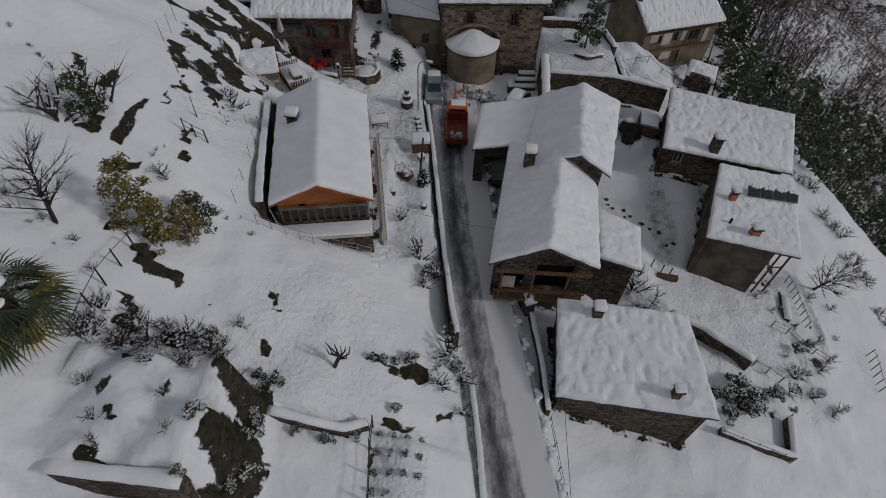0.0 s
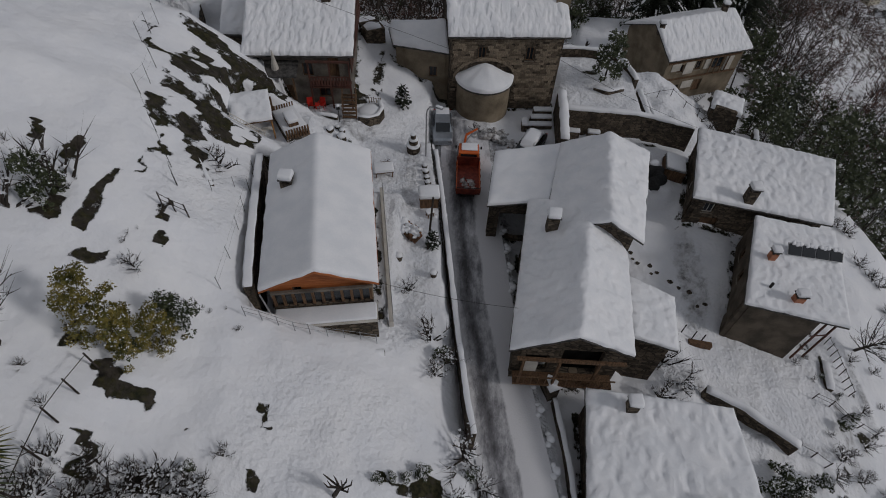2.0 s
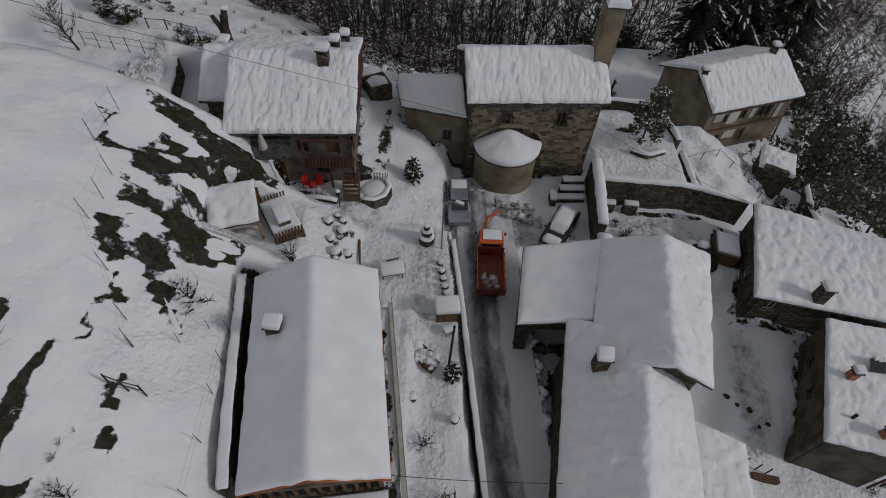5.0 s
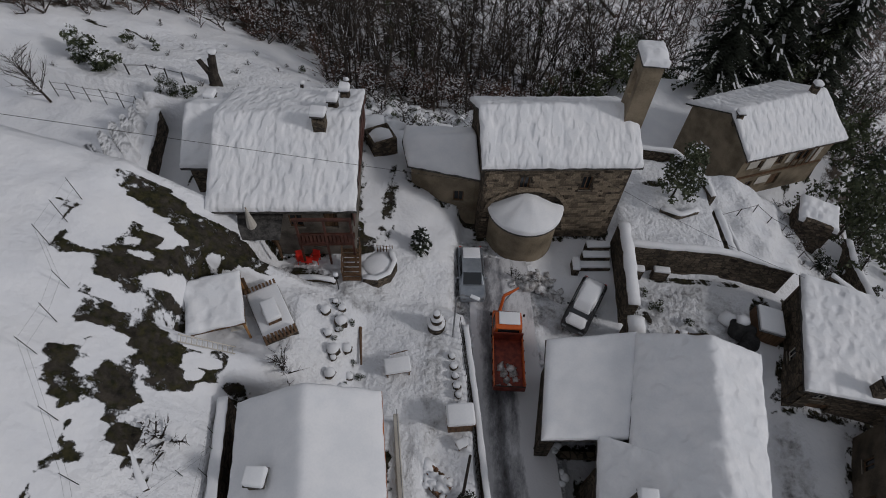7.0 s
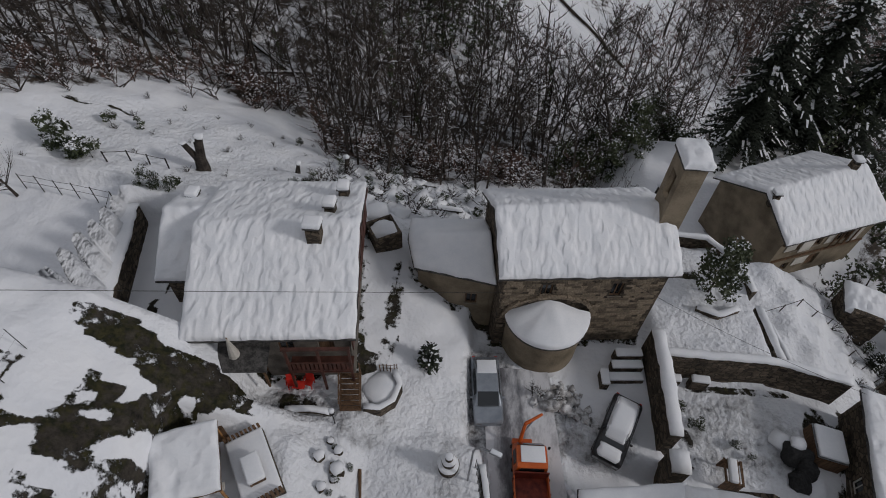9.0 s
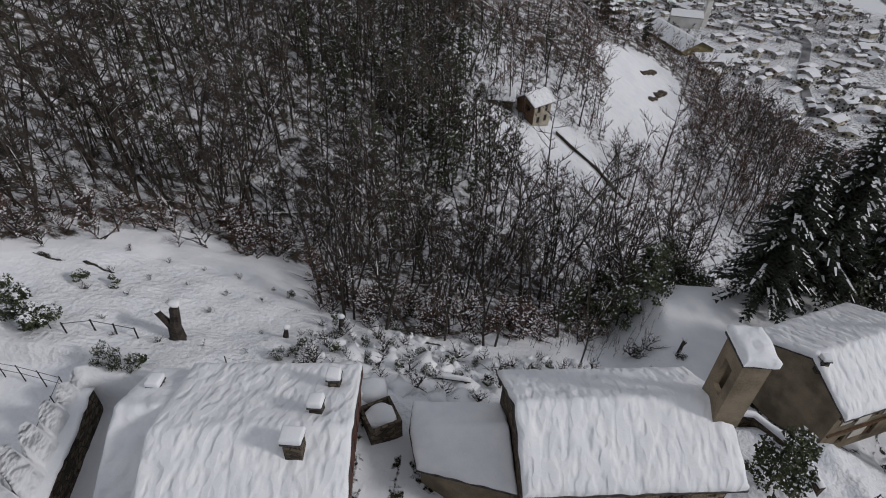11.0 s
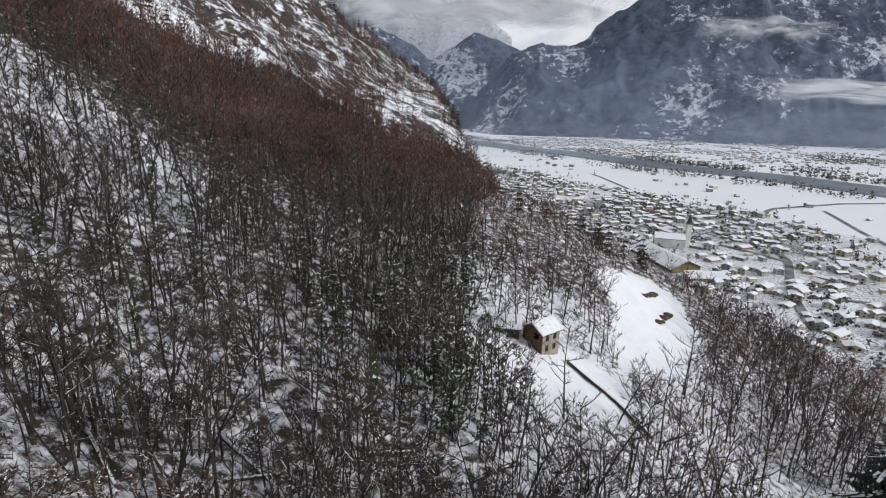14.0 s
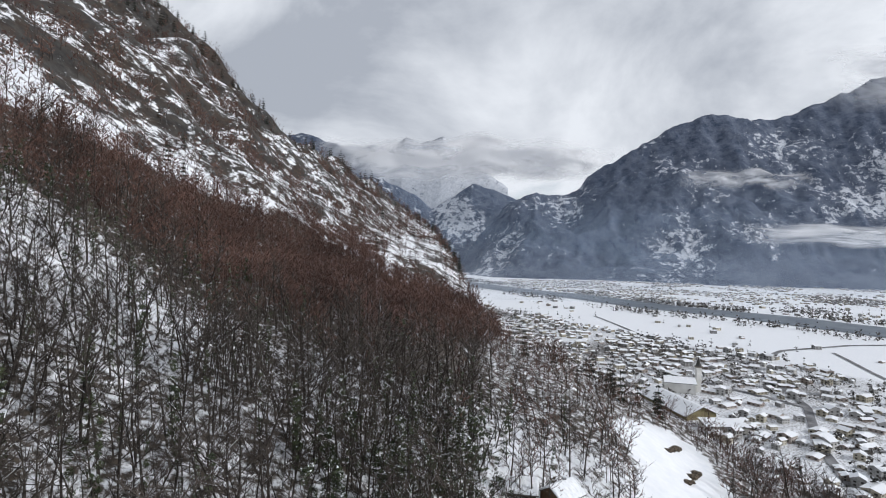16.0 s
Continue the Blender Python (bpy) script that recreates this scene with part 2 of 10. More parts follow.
M_GROUND = ground_material()
M_SNOW = material("snow", (0.76, 0.78, 0.81), (0.84, 0.85, 0.87), 0.8, 0.75, 0.35, 9.0, spec=0.2)
def roof_snow_material(name, scale, deep):
    """Roof snow, pitted by drips and thaw."""
    m = material(name, (0.77, 0.79, 0.82), (0.85, 0.86, 0.88), 0.8, 0.72, 0.3, 9.0, spec=0.2)
    nt = m.node_tree
    link = nt.links.new
    p = nt.nodes["Principled BSDF"]
    co, mp, n, b, r = (nt.nodes.new("ShaderNode" + k) for k in ("TexCoord", "Mapping", "TexNoise", "Bump", "MapRange"))
    mp.inputs["Scale"].default_value = scale
    n.inputs["Scale"].default_value, n.inputs["Detail"].default_value, n.inputs["Roughness"].default_value = 1.0, 0.7, 0.4
    r.inputs["From Min"].default_value, r.inputs["From Max"].default_value = 0.32, 0.56
    b.inputs["Strength"].default_value, b.inputs["Distance"].default_value = 0.75, deep
    link(co.outputs["Object"], mp.inputs["Vector"]), link(mp.outputs["Vector"], n.inputs["Vector"]), link(n.outputs["Fac"], r.inputs["Value"]), link(r.outputs["Result"], b.inputs["Height"])
    if p.inputs["Normal"].is_linked:
        link(p.inputs["Normal"].links[0].from_socket, b.inputs["Normal"])
    link(b.outputs["Normal"], p.inputs["Normal"])
    return m


M_ROOFSNOW = roof_snow_material("pitted_roof_snow", (1.5, 1.5, 1.5), 0.085)
M_DRIPSNOW = roof_snow_material("drip_marked_roof_snow", (2.5, 1.15, 1.15), 0.085)
M_ASPHALT = road_material()
M_STONE = rubble_material()
M_STONE_PIECE = material("rubble_stone_piece", (0.10, 0.08, 0.06), (0.26, 0.21, 0.15), 4.0, 0.9, 0.6, 22.0, rand=0.45)
M_MORTAR = material("lime_mortar", (0.16, 0.14, 0.115), (0.26, 0.23, 0.19), 2.0, 0.95, 0.5, 18.0)
M_PLASTER = material("old_lime_plaster", (0.13, 0.105, 0.072), (0.25, 0.205, 0.145), 0.7, 0.9, 0.3, 12.0)
M_GREYPLASTER = material("grey_render", (0.07, 0.062, 0.053), (0.19, 0.17, 0.145), 0.9, 0.9, 0.3, 12.0)
M_BROWNPLASTER = material("old_brown_render", (0.055, 0.045, 0.034), (0.135, 0.11, 0.082), 0.8, 0.9, 0.3, 12.0)
M_PALE = material("pale_render", (0.40, 0.38, 0.34), (0.60, 0.57, 0.52), 0.8, 0.9, 0.2, 12.0)
M_OLDCREAM = material("faded_cream_render", (0.24, 0.215, 0.17), (0.40, 0.365, 0.295), 0.6, 0.9, 0.2, 8.0)
M_ORANGE = material("orange_stained_boards", (0.27, 0.078, 0.022), (0.40, 0.135, 0.042), 1.2, 0.6, 0.3, 8.0, stretch=(1, 1, 9))
M_WOOD = material("weathered_brown_wood", (0.06, 0.035, 0.02), (0.17, 0.10, 0.055), 2.0, 0.8, 0.4, 14.0, stretch=(6, 6, 0.8))
M_PINE = material("fresh_pine_wood", (0.28, 0.14, 0.05), (0.45, 0.25, 0.10), 2.0, 0.7, 0.3, 14.0)
M_REDWOOD = material("red_brown_painted_wood", (0.050, 0.021, 0.015), (0.10, 0.040, 0.029), 2.0, 0.6, 0.3, 16.0)
M_SLATE = material("stone_roof_slabs", (0.03, 0.029, 0.028), (0.10, 0.095, 0.09), 3.0, 0.8, 0.5, 12.0)
# near-black colour in place of the shade inside porch and far rooms
M_DARK = material("interior_shade_black", (0.012, 0.011, 0.010), (0.03, 0.027, 0.024), 1.0, 0.9, 0.0, 6.0)
M_IRON = material("dark_iron", (0.02, 0.02, 0.02), (0.05, 0.045, 0.04), 6.0, 0.5, 0.1, 30.0, metal=0.6)
M_STEEL = material("galvanised_steel", (0.24, 0.25, 0.26), (0.38, 0.39, 0.40), 4.0, 0.45, 0.1, 30.0, metal=0.8)
M_BARK = material("dark_bark", (0.016, 0.013, 0.011), (0.068, 0.056, 0.047), 2.5, 0.9, 0.3, 20.0)
M_TWIG = material("bare_twigs", (0.030, 0.025, 0.022), (0.090, 0.074, 0.064), 0.06, 0.9, 0.0, 2.0)
M_REDTWIG = material("reddish_bare_twigs", (0.072, 0.042, 0.035), (0.165, 0.096, 0.076), 0.05, 0.9, 0.0, 2.0)
M_NEEDLE = material("dark_spruce_needles", (0.011, 0.015, 0.010), (0.040, 0.049, 0.034), 0.8, 0.8, 0.0, 8.0)
M_LEAF = material("yellow_green_leaves", (0.06, 0.068, 0.016), (0.24, 0.19, 0.045), 1.6, 0.7, 0.0, 9.0)
M_EVERGREEN = material("evergreen_leaves", (0.018, 0.027, 0.012), (0.078, 0.092, 0.045), 1.6, 0.6, 0.0, 9.0)
M_TRUCKORANGE = material("orange_vehicle_paint", (0.50, 0.09, 0.012), (0.62, 0.13, 0.02), 2.0, 0.35, 0.05, 30.0, spec=0.5)
M_SLUSHY = material("dirty_snow", (0.22, 0.21, 0.20), (0.70, 0.70, 0.71), 2.5, 0.7, 0.5, 14.0)
M_TRUCKRED = material("red_oxide_truck_bed", (0.10, 0.018, 0.012), (0.24, 0.045, 0.025), 3.0, 0.5, 0.1, 30.0)
M_SILVER = material("silver_car_paint", (0.30, 0.33, 0.37), (0.38, 0.41, 0.45), 2.0, 0.3, 0.03, 30.0, metal=0.6, spec=0.5)
M_BLACKPAINT = material("black_car_paint", (0.012, 0.012, 0.014), (0.03, 0.03, 0.032), 2.0, 0.3, 0.03, 30.0, spec=0.5)
M_RUBBER = material("black_rubber", (0.012, 0.012, 0.012), (0.03, 0.03, 0.03), 8.0, 0.8, 0.1, 40.0)
M_RED = material("red_plastic", (0.50, 0.025, 0.02), (0.62, 0.05, 0.03), 2.0, 0.4, 0.05, 30.0)
M_FIREWOOD = material("split_firewood", (0.10, 0.05, 0.028), (0.24, 0.125, 0.07), 3.0, 0.85, 0.3, 16.0)
M_TERRACOTTA = material("terracotta", (0.28, 0.11, 0.06), (0.42, 0.19, 0.11), 3.0, 0.85, 0.2, 20.0)


def glass_material():
    m = bpy.data.materials.new("window_glass")
    m.use_nodes = True
    p = m.node_tree.nodes["Principled BSDF"]
    p.inputs["Base Color"].default_value = (0.02, 0.024, 0.028, 1)
    p.inputs["Roughness"].default_value, p.inputs["Specular IOR Level"].default_value = 0.08, 0.6
    return m


M_GLASS = glass_material()


# ---------------------------------------------------------------- mesh helpers
def mesh_from(name, verts, faces, mat, smooth=False):
    me = bpy.data.meshes.new(name)
    me.from_pydata(verts, [], faces)
    me.update()
    if smooth:
        me.polygons.foreach_set("use_smooth", [True] * len(me.polygons))
    if mat:
        me.materials.append(mat)
    return me


def part(name, bm, mat, parent=None, label="", smooth=False):
    """Links a bmesh as one mesh object under a thing or under a part."""
    me = bpy.data.meshes.new(name)
    bm.to_mesh(me)
    bm.free()
    me.materials.append(mat)
    if smooth:
        me.polygons.foreach_set("use_smooth", [True] * len(me.polygons))
    ob = new(name, me)
    if parent:
        ob.parent = parent
    if label:
        ob["label"] = label
    return ob


def shared(name, me, parent=None, m=None):
    ob = new(name, me)
    if parent:
        ob.parent = parent
    if m is not None:
        ob.matrix_basis = m
    return ob


def thing(name, label, category, m=None, group="", kind=""):
    ob = new(name)
    ob.empty_display_size = 0.2
    if m is not None:
        ob.matrix_basis = m
    return tagged(ob, label, category, group, kind)


def add_box(bm, size, centre=(0, 0, 0), rot=None, bevel=0.0):
    m = Matrix.Translation(centre) @ (rot or Matrix()) @ Matrix.Diagonal((*size, 1))
    g = bmesh.ops.create_cube(bm, size=1, matrix=m)
    if bevel:
        edges = list({e for v in g["verts"] for e in v.link_edges})
        bmesh.ops.bevel(bm, geom=edges, offset=bevel, segments=2, affect="EDGES", profile=0.6)
    return bm


def box(size, centre=(0, 0, 0), rot=None, bevel=0.0):
    return add_box(bmesh.new(), size, centre, rot, bevel)


def add_rod(bm, a, b, r0, r1=None, n=6):
    a, b = Vector(a), Vector(b)
    r1 = r0 if r1 is None else r1
    q = (b - a).to_track_quat("Z", "Y").to_matrix().to_4x4()
    m = Matrix.Translation((a + b) / 2) @ q
    bmesh.ops.create_cone(bm, cap_ends=True, segments=n, radius1=r0, radius2=r1, depth=(b - a).length, matrix=m)
    return bm


def rod(a, b, r0, r1=None, n=6):
    return add_rod(bmesh.new(), a, b, r0, r1, n)


def lumps(bm, spots, seed=0, squash=0.7, sub=2, rough=0.18):
    """Uneven rounded heaps: (x, y, z, radius)."""
    for i, (x, y, z, r) in enumerate(spots):
        g = bmesh.ops.create_icosphere(bm, subdivisions=sub, radius=r, matrix=Matrix.Translation((x, y, z)))
        for v in g["verts"]:
            d = v.co - Vector((x, y, z))
            k = 1 + rough * 2 * noise.noise(d * (1.3 / r) + Vector((seed * 7.1 + i * 3.3, 0, 0)))
            v.co = Vector((x, y, z)) + Vector((d.x * k, d.y * k, d.z * k * squash))
    return bm


def lerp(a, b, f):
    return a + (b - a) * f


# ---------------------------------------------------------------- the lie of the land
GX = np.array([-60, -32, -21.5, -19, -14.5, -12, -5, 2, 12, 24, 45.0])
GY = np.array([-20, 8, 20, 32, 44, 58, 74, 92.0])
GZ = np.array([
    [36, 22, 14.6, 13, 10.2, 8.5, 5, -3, -7, -11, -20],
    [33, 20, 13.2, 11.3, 8.6, 5.9, 3.0, -1.6, -6.5, -10, -20],
    [30, 18, 11.2, 9.9, 7.4, 5.2, 2.0, -2.6, -6, -8.5, -18],
    [28, 17, 10.8, 9.4, 5.0, 3.3, -0.6, -3.4, -6.2, -7.5, -15],
    [23, 12, 8.9, 6.6, 2.9, 1.0, -1.2, -3.2, -4.6, -5.5, -13],
    [12, 4.5, 3.3, 3.0, 2.4, 2.0, 0, -1.5, -2.6, -4.6, -14],
    [10, 0, -4.1, -5, -6.3, -7, -8, -9, -11, -14, -24],
    [10, -5, -10.4, -11.5, -12.8, -13.5, -15, -17, -20, -25, -33.0]])


def near_height(x, y):
    """Smooth height of the hamlet's slope."""
    def place(g, v):
        i = np.clip(np.searchsorted(g, v) - 1, 0, len(g) - 2)
        return i, (v - g[i]) / (g[i + 1] - g[i])
    i, u = place(GX, x)
    j, w = place(GY, np.clip(y, GY[0], GY[-1]))
    def row(jj):
        return GZ[jj, i] * (1 - u) + GZ[jj, i + 1] * u
    return row(j) * (1 - w) + row(j + 1) * w


def crest(x):
    """How far north the wooded flank reaches before it breaks off to the valley."""
    return np.interp(x, [-420, -300, -250, -181, -166, -148, -118, -77, -42, -23, -3, 3, 55, 79, 140, 260], [520, 520, 515, 505, 565, 625, 690, 715, 635, 495, 330, 272, 250, 240, 205, 150])


def wood_edge(x):
    """Northern edge of the dense reddish wood, below the open crags."""
    return np.interp(x, [-400, -135, -120, -106, -93, -79, -58, -42, -20, 0, 60], [130, 185, 215, 232, 250, 286, 294, 284, 298, 284, 400])


VALLEY = -130.0


def far_height(x, y):
    z = -22.7 - 0.4 * x + 0.08 * np.clip(y, -200, 1500)
    z = z + 0.47 * np.maximum(-x - 75, 0) * np.clip((y - 90) / 150, 0.25, 1)
    crag = 0.5 - np.abs(fbm(x, y, 95, 5, 14))
    z = z + (crag - 0.40) * 58 * smooth(90, 220, -x - 0.05 * y + 40) * smooth(200, 330, y)
    rough = smooth(80, 150, -x - 0.05 * y + 40) * smooth(190, 300, y)
    z = z + fbm(x, y, 38, 4, 15) * 15 * rough
    over = np.maximum(y - crest(x), 0)
    z = z - 0.75 * over
    return z


def fbm(x, y, scale, octaves=4, seed=0.0):
    """Value noise on arrays."""
    total, amp = np.zeros_like(x), 1.0
    for o in range(octaves):
        u, v = x / scale + seed * 13.7 + o * 5.3, y / scale - seed * 7.9 + o * 9.1
        iu, iv = np.floor(u).astype(np.int64), np.floor(v).astype(np.int64)
        fu, fv = u - iu, v - iv
        fu, fv = fu * fu * (3 - 2 * fu), fv * fv * (3 - 2 * fv)

        def h(a, b):
            n = (a * 374761393 + b * 668265263 + o * 982451653) & 0x7FFFFFFF
            n = ((n ^ (n >> 13)) * 1274126177) & 0x7FFFFFFF
            return ((n ^ (n >> 16)) & 0xFFFF) / 65535.0 - 0.5
        total += amp * (h(iu, iv) * (1 - fu) * (1 - fv) + h(iu + 1, iv) * fu * (1 - fv) + h(iu, iv + 1) * (1 - fu) * fv + h(iu + 1, iv + 1) * fu * fv)
        amp, scale = amp * 0.5, scale * 0.5
    return total


def smooth(a, b, v):
    f = np.clip((v - a) / (b - a), 0, 1)
    return f * f * (3 - 2 * f)


def road_x(y):
    return np.interp(y, [-40, 7, 18, 28, 36, 42, 50], [9.0, 6.3, 4.3, 2.7, 1.9, 1.2, 0.6])


def road_z(y):
    return np.interp(y, [-40, 5, 20, 36, 44, 60], [-3.3, -3.5, -3.6, -3.5, -3.0, -2.8])


def flat(z, x, y, x0, x1, y0, y1, level, soft=1.0):
    """Level a terrace."""
    f = smooth(x0 - soft, x0, x) * (1 - smooth(x1, x1 + soft, x)) * smooth(y0 - soft, y0, y) * (1 - smooth(y1, y1 + soft, y))
    return z * (1 - f) + level * f


TRODDEN = [(-12.2, 43.2, 2.8, 1.2, 0.62), (-8.6, 43.0, 1.8, 1.8, 0.52), (16.0, 45.6, 4.6, 3.2, 0.50), (21.0, 33.5, 1.4, 5.0, 0.52), (5.5, 44.0, 3.0, 1.6, 0.52), (31.0, 54.6, 4.0, 3.6, 0.46), (-3.4, 37.0, 0.8, 6.0, 0.46),
           (18.4, 24.4, 2.0, 1.6, 0.5), (32.4, 24.5, 0.9, 5.5, 0.5), (27.0, 20.6, 4.5, 0.7, 0.46), (36.0, 27.0, 0.5, 4.0, 0.48)]
TRAMPLED = [(-14.0, 64.0, 22.0, 8.0, 0.26), (-6.0, 38.0, 6.5, 9.0, 0.24), (22.0, 55.0, 13.0, 6.5, 0.26), (26.0, 25.0, 9.0, 9.0, 0.22), (-14.5, 28.5, 2.2, 4.0, 0.2), (-2.5, 26.0, 1.6, 5.0, 0.3), (-0.6, 7.6, 1.6, 2.4, 0.3), (-5.2, 13.5, 4.5, 5.0, 0.17), (-17.0, 45.0, 3.0, 3.0, 0.15)]


def trodden(x, y):
    """How far feet, wheels and shovels have broken the snow."""
    red = 0.50 * (1 - smooth(2.2, 3.2, np.abs(x - road_x(y)))) * (y < 48)
    red = np.maximum(red, 0.85 * smooth(0.15, 0.6, np.exp(-(((x + 0.9) / 1.7) ** 4 + ((y - 46.3) / 3.6) ** 4))))
    red = np.maximum(red, 0.62 * smooth(0.15, 0.6, np.exp(-(((x - 3.0) / 1.6) ** 2 + ((y - 45.0) / 2.6) ** 2))))
    for cx, cy, rx, ry, level in TRODDEN:
        red = np.maximum(red, level * smooth(0.12, 0.6, np.exp(-(((x - cx) / rx) ** 2 + ((y - cy) / ry) ** 2))))
    for cx, cy, rx, ry, level in TRAMPLED:
        red = np.maximum(red, level * smooth(0.2, 0.6, np.exp(-(((x - cx) / rx) ** 4 + ((y - cy) / ry) ** 4))))
    return red


def height(x, y):
    x, y = np.asarray(x, float), np.asarray(y, float)
    near = near_height(x, y)
    near = near + np.maximum(-x - 60, 0) * 0.55 * 1.0 - np.maximum(x - 45, 0) * 0.42
    f = smooth(84, 104, y)
    z = near * (1 - f) + far_height(x, y) * f
    far = smooth(75, 160, np.hypot(x, y - 30))
    z = z + fbm(x, y, 60, 5, 1) * 9 * far + fbm(x, y, 260, 4, 2) * 50 * smooth(250, 800, np.hypot(x, y)) * smooth(-40, -160, x)
    z = z + (fbm(x, y, 5, 3, 3) * 0.55 + fbm(x, y, 1.6, 2, 6) * 0.24) * (1 - far)
    # gardens and yards cut level into the slope
    z = flat(z, x, y, -8.0, 0.6, 24, 42, -0.8, 1.2)
    z = flat(z, x, y, -11.0 - 0.21 * (y - 22), -3.6, 21.4, 34.2, 0.8, 0.3)
    z = flat(z, x, y, -14.5, -8.6, 43.2, 46, 0.2, 0.8)
    xs = x + 0.24 * (y - 50)
    z = flat(z, xs, y, -40, -25.25, 45.5, 57, 3.7, 0.3)
    z = flat(z, xs, y, -24.55, -17.5, 45.6, 55.5, 1.9, 0.3)
    z = flat(z, x, y, -16.7, -11.6, 36.7, 40.6, 2.4, 0.9)
    z = flat(z, x, y, -1.9, 9.7, 43, 52, -3.2, 0.8)
    z = flat(z, x, y, 10.6, 18.6, 50.3, 60, -2.2, 0.5)
    z = flat(z, x, y, 19.4, 34, 50.3, 60, -3.6 - 0.62 * np.maximum(x - 22.5, 0) + 0.25 * np.sin(x * 2.1) * np.sin(y * 1.3), 1.0)
    z = flat(z, x, y, 11.2, 20.5, 42, 49.6, -5.0, 0.5)
    z = flat(z, x, y, 13.5, 20.6, 23, 41.5, -6.9, 0.8)
    z = flat(z, x, y, 20.0, 31.0, 22.0, 30.0, -8.7 - 0.24 * (x - 22.5), 2.0)
    z = flat(z, x, y, 17.5, 40, 70, 83, -8.8, 6.0)
    # the walled platform above the ditch, and the lower plots below the old wall
    low = 1.2 - 0.36 * (x + 2.0) * (x < -2.0) - 0.75 * np.maximum(x + 0.2, 0)
    z = flat(z, x, y, -8.6, 2.6, -8, 8.7, low, 0.5)
    z = flat(z, x, y, -15.4, -7.4, -2.0, 3.6, 6.6 + 0.0 * x, 0.5)
    z = flat(z, x, y, -9.4, -7.4, 0.0, 9.6, 4.2 + 0.0 * x, 0.5)
    lump = 0.34 * np.sin(x * 1.3 + 0.6 * y) * np.cos(y * 1.1 - 0.4 * x) + 0.22 * np.sin(2.7 * x) * np.sin(2.1 * y + 1)
    z = flat(z, x, y + 0.05 * x, -14.2, -8.0 + 0.25 * np.sin(y * 2.3), 3.75, 8.3 + 0.3 * np.sin(x * 2.1), 8.75 + lump, 0.35)
    # the road
    d = np.abs(x - road_x(y))
    on = (1 - smooth(2.3, 3.1, d)) * (y < 50)
    z = z * (1 - on) + (road_z(y) - 0.06) * on
    z = z + fbm(x, y, 0.95, 2, 27) * (0.09 + 0.5 * np.minimum(trodden(x, y), 0.5)) * (1 - far) * (1 - on)
    return np.maximum(z, VALLEY + fbm(x, y, 400, 3, 5) * 6)


def h(x, y):
    return float(height(np.array([x]), np.array([y]))[0])


def graded(stops):
    """Coordinates at growing steps: (start, step at start), ..."""
    out = [stops[0][0]]
    for (a, sa), (b, sb) in zip(stops, stops[1:]):
        s = a
        while s < b - 1e-6:
            s += lerp(sa, sb, (s - a) / (b - a))
            out.append(min(s, b))
    return np.array(out)


# streaks of bare ground: from x, y to x, y, half width, strength
KNOLL_STREAKS = [(-22.1, 40.8, -21.2, 37.8, 0.55, 0.66), (-21.4, 40.6, -21.0, 41.4, 0.3, 0.6), (-21.0, 37.8, -20.0, 38.8, 0.4, 0.64), (-19.9, 39.5, -19.5, 41.0, 0.7, 0.66),
                 (-19.6, 39.5, -19.1, 40.2, 0.5, 0.62), (-18.3, 38.5, -17.1, 40.5, 0.6, 0.7), (-19.7, 37.6, -18.7, 37.0, 0.4, 0.62), (-18.7, 37.2, -17.8, 37.2, 0.6, 0.62),
                 (-17.8, 37.2, -16.7, 37.0, 0.5, 0.62), (-16.6, 36.5, -17.8, 36.1, 0.45, 0.62), (-19.7, 36.5, -19.2, 34.8, 0.6, 0.66), (-18.4, 35.0, -17.7, 35.3, 0.3, 0.58)]
KNOLL_PATCHES = [(-21.9, 40.4, -21.5, 39.2, 0.35, 0.7), (-21.5, 39.2, -21.2, 37.7, 0.45, 0.7), (-20.6, 38.5, -19.8, 38.5, 0.3, 0.68), (-20.2, 39.8, -20.0, 41.1, 0.35, 0.68), (-19.2, 38.9, -18.9, 40.4, 0.6, 0.72), (-18.4, 38.9, -17.4, 40.2, 0.5, 0.72),
                 (-19.6, 37.0, -18.6, 37.3, 0.35, 0.7), (-18.6, 37.3, -17.2, 37.6, 0.4, 0.7), (-19.8, 35.9, -18.9, 34.7, 0.4, 0.7), (-19.6, 33.5, -19.5, 35.0, 0.4, 0.7), (-18.7, 35.0, -16.6, 35.5, 0.4, 0.7), (-16.1, 35.1, -13.7, 35.3, 0.35, 0.7)]
KNOLL_FOOT_PATCHES = [(-17.0, 34.8, -16.1, 32.9, 0.6, 0.7), (-17.9, 32.4, -16.7, 33.2, 0.6, 0.7), (-19.0, 32.3, -18.8, 33.1, 0.5, 0.7), (-14.7, 34.3, -13.2, 34.1, 0.5, 0.68), (-15.7, 33.0, -15.0, 33.6, 0.5, 0.68), (-18.7, 36.0, -18.1, 35.5, 0.3, 0.68)]
